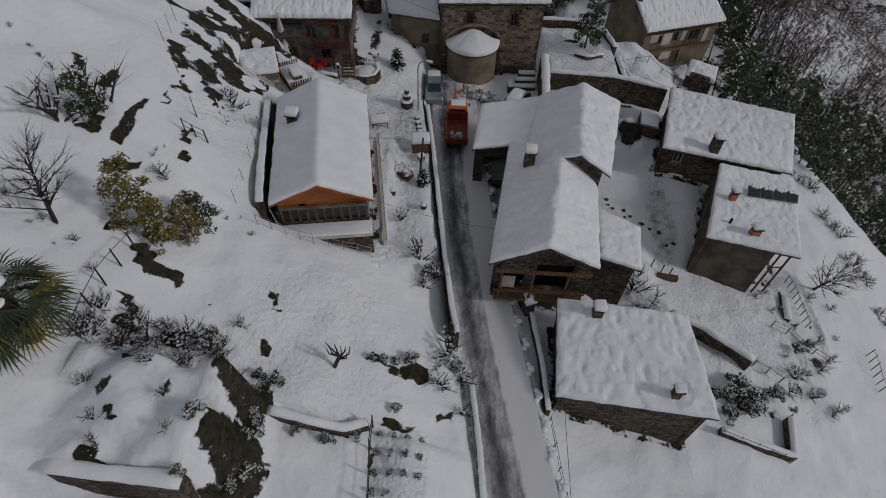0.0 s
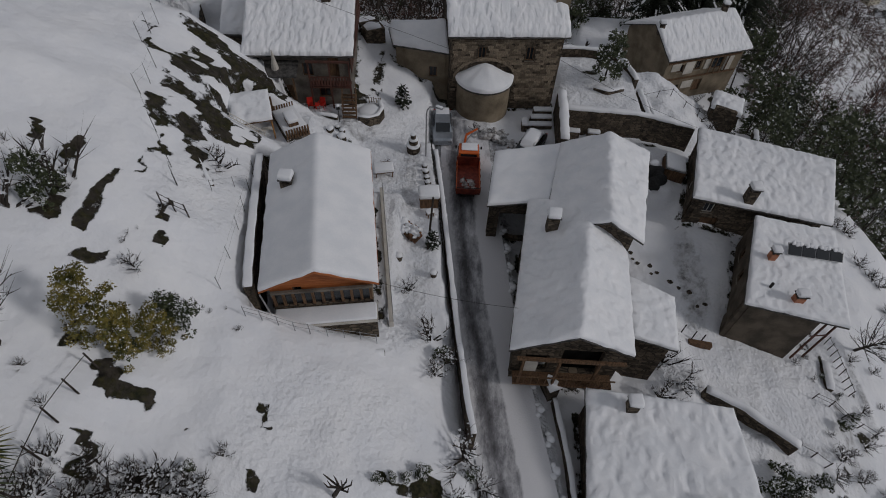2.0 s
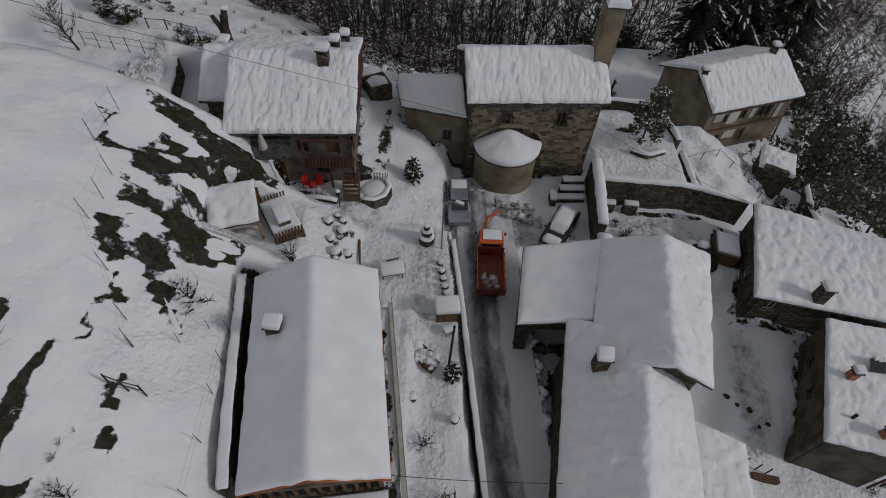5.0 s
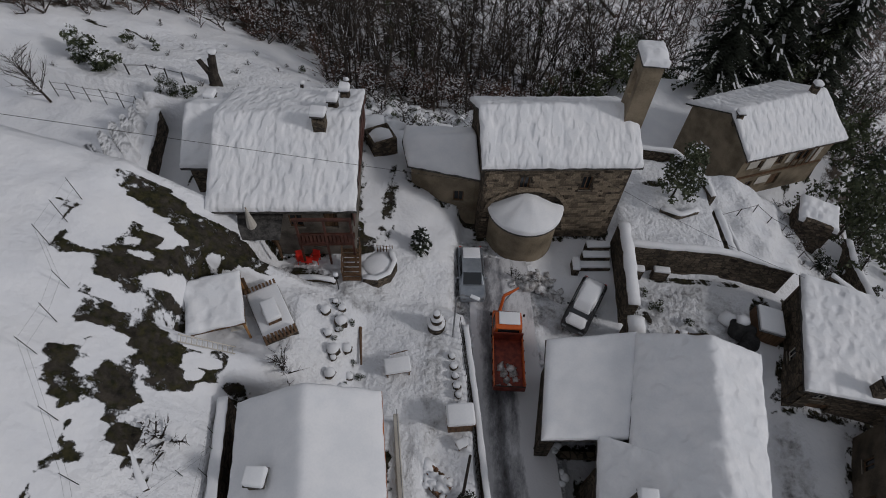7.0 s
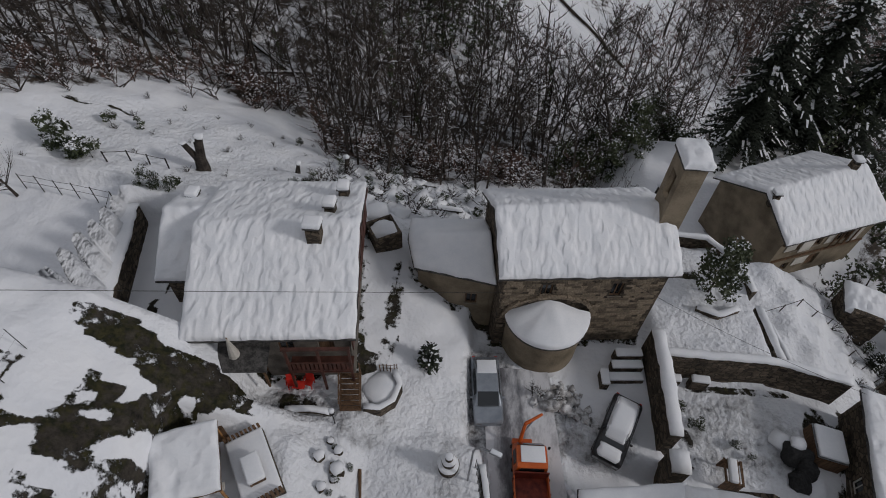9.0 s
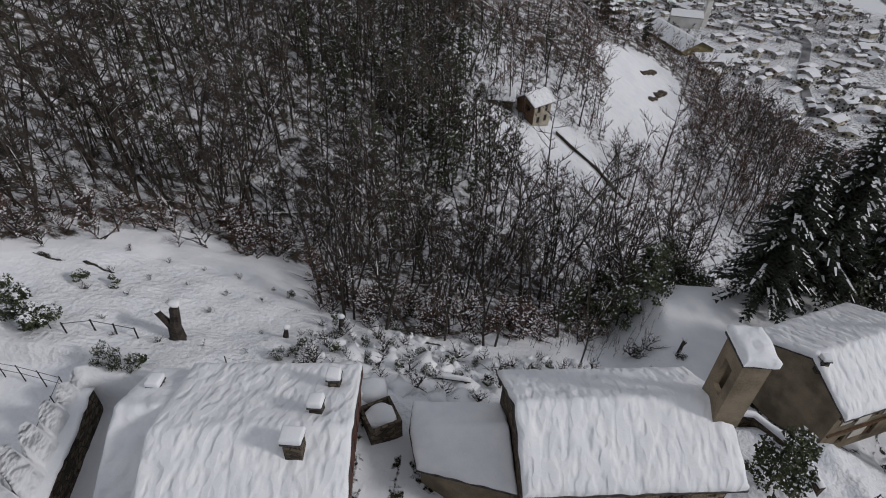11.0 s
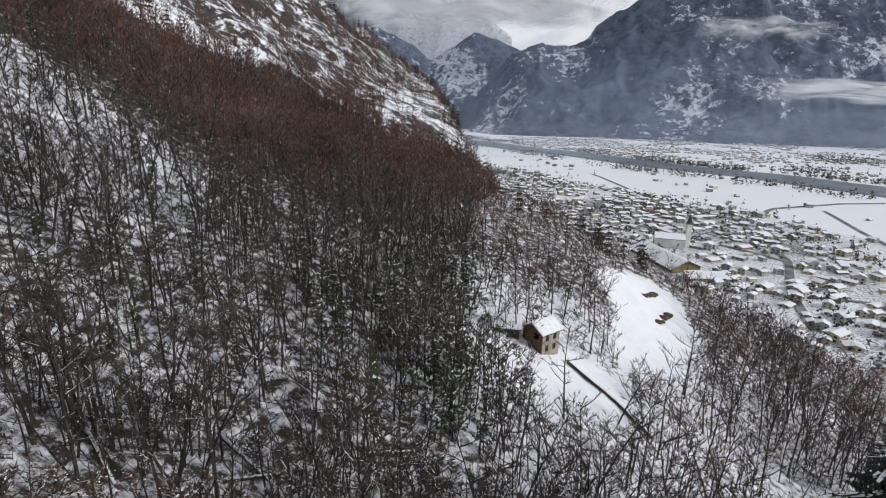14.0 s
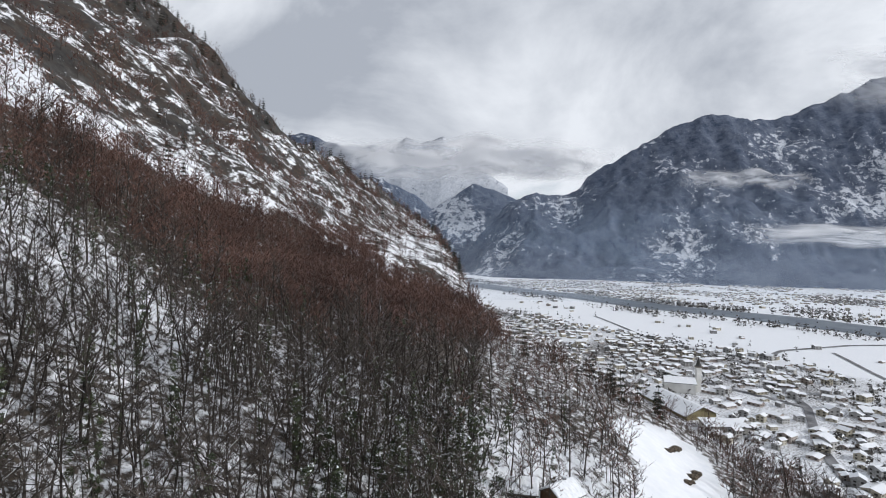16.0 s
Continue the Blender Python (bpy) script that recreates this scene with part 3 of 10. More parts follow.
KNOLL_FOOT_STREAKS = [(-19.2, 32.9, -18.4, 33.3, 0.7, 0.68), (-18.7, 32.1, -17.0, 32.4, 0.9, 0.72), (-17.4, 33.1, -15.8, 33.7, 1.1, 0.72), (-18.2, 31.6, -17.4, 31.7, 0.8, 0.72),
                      (-17.0, 34.5, -15.6, 34.5, 0.5, 0.6), (-15.4, 35.3, -13.8, 35.5, 0.35, 0.62), (-14.5, 35.0, -13.6, 34.6, 0.45, 0.66), (-18.6, 33.9, -18.8, 33.5, 0.3, 0.6),
                      (-18.2, 31.2, -17.3, 29.3, 0.45, 0.7), (-16.7, 31.0, -15.8, 29.8, 0.3, 0.66), (-15.8, 29.8, -14.8, 28.5, 0.3, 0.66), (-14.5, 31.8, -14.4, 32.4, 0.2, 0.5),
                      (-15.2, 35.0, -16.2, 35.1, 0.25, 0.6), (-16.6, 32.0, -16.0, 32.2, 0.4, 0.6)]
SLAB_STREAKS = [(-20.8, 43.6, -18.1, 43.0, 1.25, 0.72), (-18.1, 43.0, -15.2, 42.2, 1.15, 0.72), (-20.1, 43.0, -16.1, 42.2, 0.8, 0.7), (-15.2, 42.1, -14.0, 41.8, 0.4, 0.66)]
SNOWFIELD_STREAKS = [(-21.7, 26.2, -21.8, 27.2, 0.35, 0.66), (-19.8, 25.8, -19.6, 24.0, 0.3, 0.66), (-19.5, 24.1, -19.0, 21.3, 0.5, 0.64), (-19.7, 21.6, -19.2, 21.4, 0.5, 0.6),
                     (-18.1, 26.2, -18.0, 24.4, 0.45, 0.72), (-18.0, 24.4, -17.8, 21.8, 0.5, 0.72), (-17.8, 21.8, -17.3, 20.3, 0.35, 0.68), (-17.3, 25.4, -17.0, 25.7, 0.2, 0.6),
                     (-20.2, 27.1, -20.0, 24.7, 0.35, 0.66), (-15.2, 22.7, -14.6, 21.0, 0.15, 0.6), (-15.7, 25.4, -15.5, 24.2, 0.15, 0.58), (-16.9, 21.4, -16.6, 20.8, 0.12, 0.55),
                     (-17.8, 28.2, -17.4, 27.2, 0.1, 0.55), (-17.8, 28.5, -17.1, 26.6, 0.12, 0.58), (-17.0, 21.8, -16.5, 20.7, 0.15, 0.62), (-17.3, 20.5, -16.8, 18.1, 0.3, 0.4)]
HEDGE_STREAKS = [(-14.4, 15.2, -14.1, 14.7, 0.5, 0.7), (-13.0, 14.9, -12.7, 14.4, 0.3, 0.7), (-11.4, 14.1, -11.1, 13.6, 0.22, 0.64), (-14.2, 12.4, -13.8, 11.9, 0.3, 0.66),
                 (-16.1, 15.8, -16.1, 16.4, 0.3, 0.62), (-13.6, 17.3, -13.2, 16.4, 0.3, 0.5), (-8.6, 15.5, -8.1, 14.4, 0.12, 0.6), (-8.5, 12.4, -7.8, 11.3, 0.3, 0.62),
                 (-11.7, 11.7, -12.2, 11.1, 0.5, 0.66), (-13.3, 10.9, -14.1, 10.9, 0.5, 0.5), (-7.8, 8.6, -7.6, 8.7, 0.5, 0.62), (-8.5, 10.8, -7.6, 9.6, 0.5, 0.5),
                 (-2.8, 13.5, -1.8, 13.2, 0.2, 0.6), (-1.8, 13.2, -0.4, 13.3, 0.2, 0.6), (-0.2, 13.7, 0.1, 13.5, 0.45, 0.72)]
DITCH_STREAKS = [(-7.6, 8.6, -7.5, 6.0, 0.55, 0.68), (-7.5, 5.9, -7.8, 4.0, 0.6, 0.68), (-8.0, 8.0, -7.8, 5.7, 0.25, 0.6), (-7.5, 8.7, -5.1, 8.4, 0.18, 0.62), (-4.8, 8.4, -3.2, 8.4, 0.3, 0.68),
                 (-3.3, 8.7, -2.6, 9.6, 0.25, 0.62), (-2.5, 9.6, -1.2, 9.9, 0.15, 0.6), (-1.1, 9.6, -0.1, 9.9, 0.25, 0.5), (-2.0, 8.0, -0.8, 7.2, 0.5, 0.42), (-0.9, 8.0, 0.4, 6.3, 0.5, 0.4),
                 (1.0, 11.1, 2.0, 11.5, 0.3, 0.6), (-2.4, 8.8, -1.9, 5.5, 0.18, 0.66)]
MOUND_STREAKS = [(-10.2, 8.1, -9.8, 7.1, 0.12, 0.66), (-9.1, 5.3, -8.8, 4.7, 0.12, 0.68), (-12.2, 7.7, -11.9, 7.4, 0.25, 0.6), (-12.5, 7.0, -12.3, 6.9, 0.2, 0.66),
                 (-11.9, 6.4, -11.6, 6.1, 0.3, 0.6), (-13.5, 9.9, -11.9, 8.9, 0.3, 0.62), (-11.7, 4.5, -11.4, 4.2, 0.15, 0.66), (-8.3, 4.6, -8.2, 4.6, 0.15, 0.6)]
# bare spots: x, y, half widths, strength; the alley strip at (-7.6, 50.5) partly paints shade
YARD_SPOTS = [(-36.1, 67.5, 1.6, 0.5, 0.58), (-33.0, 67.9, 1.3, 0.4, 0.62), (-14.7, 60.2, 1.2, 0.6, 0.55), (-6.4, 68.6, 1.6, 0.5, 0.58), (-22.2, 47.6, 0.5, 1.6, 0.6), (-21.8, 50.6, 0.4, 1.6, 0.5), (-7.6, 50.5, 0.8, 5.0, 0.47), (-8.6, 46.6, 0.8, 1.0, 0.55),
              (-20.6, 46.4, 0.9, 0.5, 0.6), (-12.4, 43.6, 1.3, 0.8, 0.58)]
EASTERN_SPOTS = [(32.5, 28.0, 0.5, 1.6, 0.56), (35.2, 27.6, 0.5, 2.0, 0.5), (34.2, 22.8, 1.2, 0.5, 0.56), (31.0, 19.6, 0.5, 1.0, 0.56), (25.6, 17.0, 2.6, 1.2, 0.52), (21.8, 46.0, 1.5, 2.4, 0.55),
                 (16.4, 49.0, 5.0, 0.5, 0.52), (12.0, 45.5, 0.9, 3.0, 0.48), (14.2, 57.0, 1.4, 0.5, 0.5), (29.5, 61.0, 4.0, 0.7, 0.5), (17.0, 21.6, 2.2, 1.0, 0.5)]


FEET = [[(-10.0, 22.0), (-4.1, 23.0), (-6.1, 33.6), (-12.2, 32.5)], [(4.4, 21.6), (11.3, 21.7), (12.2, 30.0), (5.8, 32.8)], [(8.0, 30.0), (12.7, 29.9), (14.9, 38.5), (8.9, 40.0)], [(3.0, 34.0), (7.4, 34.9), (8.6, 40.2), (3.7, 39.3)],
        [(8.9, 13.8), (18.4, 12.9), (17.6, 19.1), (9.3, 19.8)], [(21.1, 39.4), (32.8, 38.5), (36.0, 46.3), (23.9, 47.9)], [(23.8, 30.3), (31.6, 30.0), (33.9, 37.3), (25.8, 38.0)], [(-17.2, 45.0), (-9.3, 45.7), (-10.3, 56.2), (-18.6, 55.4)],
        [(-0.8, 50.6), (9.5, 51.7), (8.6, 58.0), (-1.8, 57.0)], [(-6.2, 53.2), (-4.0, 52.1), (-0.9, 52.0), (-1.7, 56.6), (-6.6, 56.4)], [(24.1, 62.4), (34.0, 66.2), (30.8, 74.2), (20.8, 69.9)]]


def wall_foot(x, y):
    """Bare wet earth along the feet of the house walls, where the eaves keep the snow off."""
    best = np.full_like(x, 9.0)
    for f in FEET:
        for (ax, ay), (bx, by) in zip(f, f[1:] + f[:1]):
            t = np.clip(((x - ax) * (bx - ax) + (y - ay) * (by - ay)) / ((bx - ax) ** 2 + (by - ay) ** 2), 0, 1)
            best = np.minimum(best, np.hypot(x - ax - t * (bx - ax), y - ay - t * (by - ay)))
    return 0.50 * (1 - smooth(0.3, 1.1, best))


def rock_mask(x, y):
    """Bare rock and turf on the steep knoll and along the banks, and an alley strip that is partly painted shade."""
    g = np.zeros_like(x)
    knoll = KNOLL_STREAKS + KNOLL_PATCHES + KNOLL_FOOT_PATCHES + KNOLL_FOOT_STREAKS + SLAB_STREAKS
    banks = SNOWFIELD_STREAKS + HEDGE_STREAKS + DITCH_STREAKS + MOUND_STREAKS
    for i, (ax, ay, bx, by, w, level) in enumerate(knoll + banks):
        bare = 0.81 if i < len(knoll) else 0.92
        near = (np.abs(x - (ax + bx) / 2) < 5) & (np.abs(y - (ay + by) / 2) < 5)
        px, py = x[near], y[near]
        t = np.clip(((px - ax) * (bx - ax) + (py - ay) * (by - ay)) / ((bx - ax) ** 2 + (by - ay) ** 2 + 1e-6), 0, 1)
        d = np.hypot(px - ax - t * (bx - ax), py - ay - t * (by - ay)) + 0.85 * fbm(px, py, 1.5, 3, 17)
        g[near] = np.maximum(g[near], bare * level * (1 - smooth(0.75 * w, 0.95 * w + 0.25, d)))
    for cx, cy, rx, ry, level in YARD_SPOTS + EASTERN_SPOTS:
        g = np.maximum(g, level * smooth(0.12, 0.6, np.exp(-(((x - cx) / rx) ** 2 + ((y - cy) / ry) ** 2))))
    return np.maximum(g, wall_foot(x, y))


def build_ground():
    xs = graded([(-4200, 260), (-900, 60), (-220, 6), (-50, 1.3), (-28, 0.41), (35, 0.41), (60, 1.8), (240, 8), (900, 40), (4400, 260)])
    ys = graded([(-600, 90), (-60, 6), (2, 0.40), (57, 0.40), (64, 0.6), (100, 2.0), (260, 4.5), (700, 14), (1300, 50), (4800, 180)])
    X, Y = np.meshgrid(xs, ys)
    Z = height(X, Y)
    n, m = len(ys), len(xs)
    idx = np.arange(n * m).reshape(n, m)
    quads = np.stack([idx[:-1, :-1], idx[:-1, 1:], idx[1:, 1:], idx[1:, :-1]], -1).reshape(-1, 4)
    me = bpy.data.meshes.new("ground")
    me.vertices.add(n * m)
    me.vertices.foreach_set("co", np.stack([X, Y, Z], -1).ravel())
    me.loops.add(quads.size)
    me.loops.foreach_set("vertex_index", quads.ravel())
    me.polygons.add(len(quads))
    me.polygons.foreach_set("loop_start", np.arange(0, quads.size, 4))
    me.polygons.foreach_set("use_smooth", np.ones(len(quads), bool))
    me.update(calc_edges=True)
    dx, dy = np.gradient(Z, axis=1) / np.gradient(X, axis=1), np.gradient(Z, axis=0) / np.gradient(Y, axis=0)
    steep = np.hypot(dx, dy)
    red = trodden(X, Y)
    wood = wood_mask(X, Y)
    green = rock_mask(X, Y)
    away = smooth(120, 300, np.hypot(X, Y)) * (Z > VALLEY + 8)
    crags = (0.50 + 0.11 * smooth(0.55, 1.3, steep) + 0.10 * smooth(-60, 20, Y - crest(X))) * away * smooth(-4, 22, Y - wood_edge(X)) * smooth(-25, 0, -X)
    town_soil = (0.495 + 0.20 * fbm(X, Y, 160, 3, 61)) * (Z < VALLEY + 9) * (Y > 200) * smooth(-470, -540, river_side(X, Y))
    # wood floor: fallen leaves, thickened to stand in for shade under the trees
    blue = (0.515 - 0.07 * smooth(-50, -70, X) * smooth(120, 135, Y) * (1 - smooth(158, 172, Y)) + 0.09 * smooth(155, 178, Y) - 0.07 * smooth(-12, 2, X) * smooth(96, 110, Y)) * wood * (1 - 0.5 * smooth(0, 15, Y - wood_edge(X)))
    blue = np.maximum(blue, town_soil)
    a = me.color_attributes.new("mask", "FLOAT_COLOR", "POINT")
    a.data.foreach_set("color", np.stack([red, green, blue, crags], -1).ravel())
    me.materials.append(M_GROUND)
    return tagged(new("ground", me), "snow-covered mountainside falling to a wide valley floor", "ground", kind="structure")


def wood_mask(x, y):
    """Where the bare wood stands: beyond the hamlet's northern meadow and on the flank."""
    edge = np.interp(x, [-90, -50, -40, -34, -30, -20, -15, -8, 0, 10, 18, 26, 34, 38, 60], [48, 56, 65, 72, 76, 76.5, 69.5, 68, 71, 76, 84, 92, 84, 62, 46])
    w = smooth(-1.5, 3, y - edge + fbm(x, y, 6, 2, 8) * 3)
    # the open meadow with the lone house
    c = np.exp(-(((x - 43 - (y - 180) * 0.30) / 12) ** 2 + ((y - 184) / 40) ** 2)) + 0.55 * fbm(x, y, 16, 3, 55) * (np.hypot(x - 43, y - 180) < 70)
    c = np.maximum(c, np.exp(-(((x - 17) / 8) ** 2 + ((y - 133) / 9) ** 2)))
    c = np.maximum(c, 0.8 * np.exp(-(((x - 7.5) / 7) ** 2 + ((y - 128) / 9) ** 2)))
    w = w * (1 - smooth(0.3, 0.55, c))
    w = w * smooth(VALLEY + 3, VALLEY + 14, height(x, y))
    return w


def river_side(x, y):
    """Metres past the river, seen from the hamlet."""
    return 0.815 * x + 0.579 * y - 1450.5 + 40 * np.sin(x / 260.0)


ground = build_ground()


# ---------------------------------------------------------------- building parts
def wpart(name, bm, mat, parent, label="", smooth=False):
    """A part drawn in the world's own metres, under a thing that stands elsewhere."""
    ob = part(name, bm, mat, parent, label, smooth)
    if not parent.parent:
        ob.matrix_parent_inverse = parent.matrix_basis.inverted()
    return ob


def panel(p0, p1, z0, top, holes=(), thick=0.4):
    """A wall slab between two corners, seen from outside with p0 on its left. top: (along, z) pairs; holes: (middle along, sill z, width, height)."""
    bm = bmesh.new()
    a, b = Vector((*p0, 0)), Vector((*p1, 0))
    d = (b - a).normalized()
    inward = Vector((-d.y, d.x, 0))
    L = (b - a).length
    loops = [[(0, z0), (L, z0)] + [(s * L, z) for s, z in reversed(top)]]
    for s, z, w, t in holes:
        loops.append([(s - w / 2, z), (s + w / 2, z), (s + w / 2, z + t), (s - w / 2, z + t)])
    edges = []
    for lp in loops:
        vs = [bm.verts.new(a + d * s + Vector((0, 0, z))) for s, z in lp]
        edges += [bm.edges.new((vs[i], vs[(i + 1) % len(vs)])) for i in range(len(vs))]
    bmesh.ops.triangle_fill(bm, use_beauty=True, edges=edges)
    out = bmesh.ops.extrude_face_region(bm, geom=bm.faces[:])
    bmesh.ops.translate(bm, vec=inward * thick, verts=[v for v in out["geom"] if isinstance(v, bmesh.types.BMVert)])
    ends = [f for f in bm.faces if all(abs((v.co - a).dot(d)) < 1e-3 for v in f.verts) or all(abs((v.co - a).dot(d) - L) < 1e-3 for v in f.verts)]
    bmesh.ops.delete(bm, geom=ends, context="FACES")
    bmesh.ops.recalc_face_normals(bm, faces=bm.faces)
    return bm


def window_in(parent, p0, p1, hole, frame_mat, depth=0.16, bars=1, name="window", sill=True):
    """Frame, pane and sill set into a wall opening."""
    s, z, w, t = hole
    a, b = Vector((*p0, 0)), Vector((*p1, 0))
    d = (b - a).normalized()
    inward = Vector((-d.y, d.x, 0))
    m = Matrix((d, inward, Vector((0, 0, 1)))).transposed().to_4x4()
    m.translation = a + d * s + inward * depth + Vector((0, 0, z + t / 2))
    f = bmesh.new()
    k = min(0.09, w * 0.14)
    add_box(f, (w, 0.07, k), (0, 0, t / 2 - k / 2)), add_box(f, (w, 0.07, k), (0, 0, -t / 2 + k / 2))
    add_box(f, (k, 0.068, t - 2 * k), (w / 2 - k / 2, 0, 0)), add_box(f, (k, 0.068, t - 2 * k), (-w / 2 + k / 2, 0, 0))
    for i in range(bars):
        add_box(f, (k * 0.7, 0.06, t - 2 * k), (lerp(-w / 2, w / 2, (i + 1) / (bars + 1)), 0, 0))
    f.transform(m)
    win = wpart(name, f, frame_mat, parent)
    g = box((w - 2 * k, 0.012, t - 2 * k), (0, 0.012, 0))
    g.transform(m)
    wpart("pane", g, M_GLASS, win)
    if sill:
        g = box((w + 0.16, 0.14, 0.06), (0, -depth + 0.03, -t / 2 - 0.035), bevel=0.01)
        g.transform(m)
        wpart("window_sill", g, M_MORTAR, win)
    return win


def door_in(parent, p0, p1, hole, depth=0.2):
    """A boarded door leaf set back in its opening."""
    s, z, w, t = hole
    a, b = Vector((*p0, 0)), Vector((*p1, 0))
    d = (b - a).normalized()
    inward = Vector((-d.y, d.x, 0))
    m = Matrix((d, inward, Vector((0, 0, 1)))).transposed().to_4x4()
    m.translation = a + d * s + inward * depth + Vector((0, 0, z + t / 2))
    bm = box((w - 0.02, 0.06, t - 0.02), bevel=0.01)
    bm.transform(m)
    leaf = wpart("door", bm, M_WOOD, parent)
    bm = box((0.04, 0.08, 0.14), (w * 0.38, -0.06, 0), bevel=0.01)
    bm.transform(m)
    wpart("door_handle", bm, M_IRON, leaf)
    return leaf


def strip(points, n, thick):
    """A roof surface from eave to eave across rows of 3D points: each row a pair of ends. Returns S(u, v)."""
    rows = [(Vector(a), Vector(b)) for a, b in points]
    widths = [((rows[i][0] + rows[i][1]) / 2 - (rows[i + 1][0] + rows[i + 1][1]) / 2).length for i in range(len(rows) - 1)]
    total = sum(widths)

    def at(u, v):
        s = v * total
        for i, w in enumerate(widths):
            if s <= w or i == len(widths) - 1:
                f = s / w
                return rows[i][0].lerp(rows[i][1], u).lerp(rows[i + 1][0].lerp(rows[i + 1][1], u), f)
            s -= w
    return at, total, (rows[0][0] - rows[0][1]).length


def snow_blanket(rows, snow=0.38, seed=0, bump=0.06, step=0.19, ridge_soft=0.25, flow=False):
    """A thick uneven blanket with a blunt edge, over a roof given by rows of end pairs."""
    at, W, L = strip(rows, 0, 0)

    def params(length):
        inner = [0.0, 0.0, 0.10, 0.26]
        n = max(3, int((length - 0.6) / step))
        mid = [lerp(0.5, length - 0.5, i / n) for i in range(n + 1)]
        return np.array(inner + mid + [length - 0.26, length - 0.10, length, length]) / length
    us, vs = params(L), params(W)
    nu, nv = len(us), len(vs)

    def rise(i, n):
        k = min(i, n - 1 - i)
        return (0.0, 0.62, 0.86, 0.97)[k] if k < 4 else 1.0
    up = Vector((0, 0, 1))
    verts, faces = [], []
    for j, v in enumerate(vs):
        for i, u in enumerate(us):
            e = ridge_soft / W
            p = (at(u, max(v - e, 0)) + at(u, v) * 2 + at(u, min(v + e, 1))) / 4
            if j in (0, 1, 2) or j >= nv - 3:
                p = at(u, v)
            su, sv = u * L, v * W
            k = min(rise(i, nu), rise(j, nv))
            b = noise.noise(Vector((su * 0.5, sv * 0.5, seed * 3.3 + 9))) * bump * 1.3
            if flow:
                d1 = noise.noise(Vector((su * 2.3, sv * 0.45, seed * 5.1)))
                d2 = noise.noise(Vector((su * 3.6, sv * 0.9, seed * 2.7)))
                b += d1 * bump * 1.5
            else:
                d1 = noise.noise(Vector((su * 2.1, sv * 1.15, seed * 5.1)))
                d2 = noise.noise(Vector((su * 3.9, sv * 2.3, seed * 2.7)))
                b -= max(0.0, d1 - 0.06) * bump * 3.2
            b += d2 * bump * 0.7
            wob = noise.noise(Vector((su * 1.2 + 31, sv * 1.2, seed))) * 0.07
            p = p + up * ((snow + b) * k)
            if k < 0.9:
                mid_p = at(0.5, 0.5)
                out = Vector((p.x - mid_p.x, p.y - mid_p.y, 0)).normalized()
                p = p + out * wob
            verts.append(p)
    for j in range(nv - 1):
        for i in range(nu - 1):
            faces.append((j * nu + i, j * nu + i + 1, (j + 1) * nu + i + 1, (j + 1) * nu + i))
    me = mesh_from("snow_blanket", [tuple(v) for v in verts], faces, (M_DRIPSNOW if flow else M_ROOFSNOW) if bump > 0.03 else M_SNOW, True)
    if me.polygons[len(me.polygons) // 2].normal.z < 0:
        me.flip_normals()
    return me


def roof_on(parent, rows, snow=0.38, seed=0, bump=0.06, deck=0.13, mat=None, over=0.05, name="roof", flow=False, step=0.19):
    """Stone or board roof as slabs with real thickness, and the snow lying on it."""
    bm = bmesh.new()
    rows = [(Vector(a), Vector(b)) for a, b in rows]
    centre = sum((a + b for a, b in rows), Vector()) / (2 * len(rows))
    def grow(p):
        o = Vector((p.x - centre.x, p.y - centre.y, 0))
        return p + o.normalized() * over
    n = len(rows)
    g = [[grow(a) if i in (0, n - 1) else a + (a - b).normalized() * over, grow(b) if i in (0, n - 1) else b + (b - a).normalized() * over] for i, (a, b) in enumerate(rows)]
    top = [[bm.verts.new(p - Vector((0, 0, 0.004))) for p in r] for r in g]
    low = [[bm.verts.new(p - Vector((0, 0, deck))) for p in r] for r in g]
    for i in range(n - 1):
        bm.faces.new((top[i][0], top[i][1], top[i + 1][1], top[i + 1][0]))
        bm.faces.new((low[i][0], low[i + 1][0], low[i + 1][1], low[i][1]))
        for k in (0, 1):
            bm.faces.new((top[i][k], top[i + 1][k], low[i + 1][k], low[i][k]))
    for i in (0, n - 1):
        bm.faces.new((top[i][0], top[i][1], low[i][1], low[i][0]))
    bmesh.ops.recalc_face_normals(bm, faces=bm.faces)
    r = wpart(name, bm, mat or M_SLATE, parent)
    sn = new("roof_snow", snow_blanket(rows, snow, seed, bump, step, 0.22, flow))
    sn.parent = r
    sn["label"] = "thick uneven blanket of snow"
    return r


def house(name, label, foot, z0, tops, mats, holes=None, thick=0.4, frame_mat=None, category="house", sill=True):
    """Walls on a footprint (counter-clockwise from above, so that outside lies to the right of each side); tops: per side a list of (fraction, z)."""
    c = sum((Vector(p) for p in foot), Vector((0, 0))) / len(foot)
    ob = thing(name, label, category, Matrix.Translation((c.x, c.y, z0)))
    n = len(foot)
    for i in range(n):
        hs = (holes or {}).get(i, [])
        wpart("wall", panel(foot[i], foot[(i + 1) % n], z0, tops[i], [q[:4] for q in hs], thick), mats[i] if isinstance(mats, (list, tuple)) else mats, ob)
        for q in hs:
            if len(q) == 4 or q[4] == "window":
                window_in(ob, foot[i], foot[(i + 1) % n], q[:4], frame_mat or M_WOOD, bars=1 if q[2] > 0.7 else 0, sill=sill)
            elif q[4] == "door":
                door_in(ob, foot[i], foot[(i + 1) % n], q[:4])
    return ob


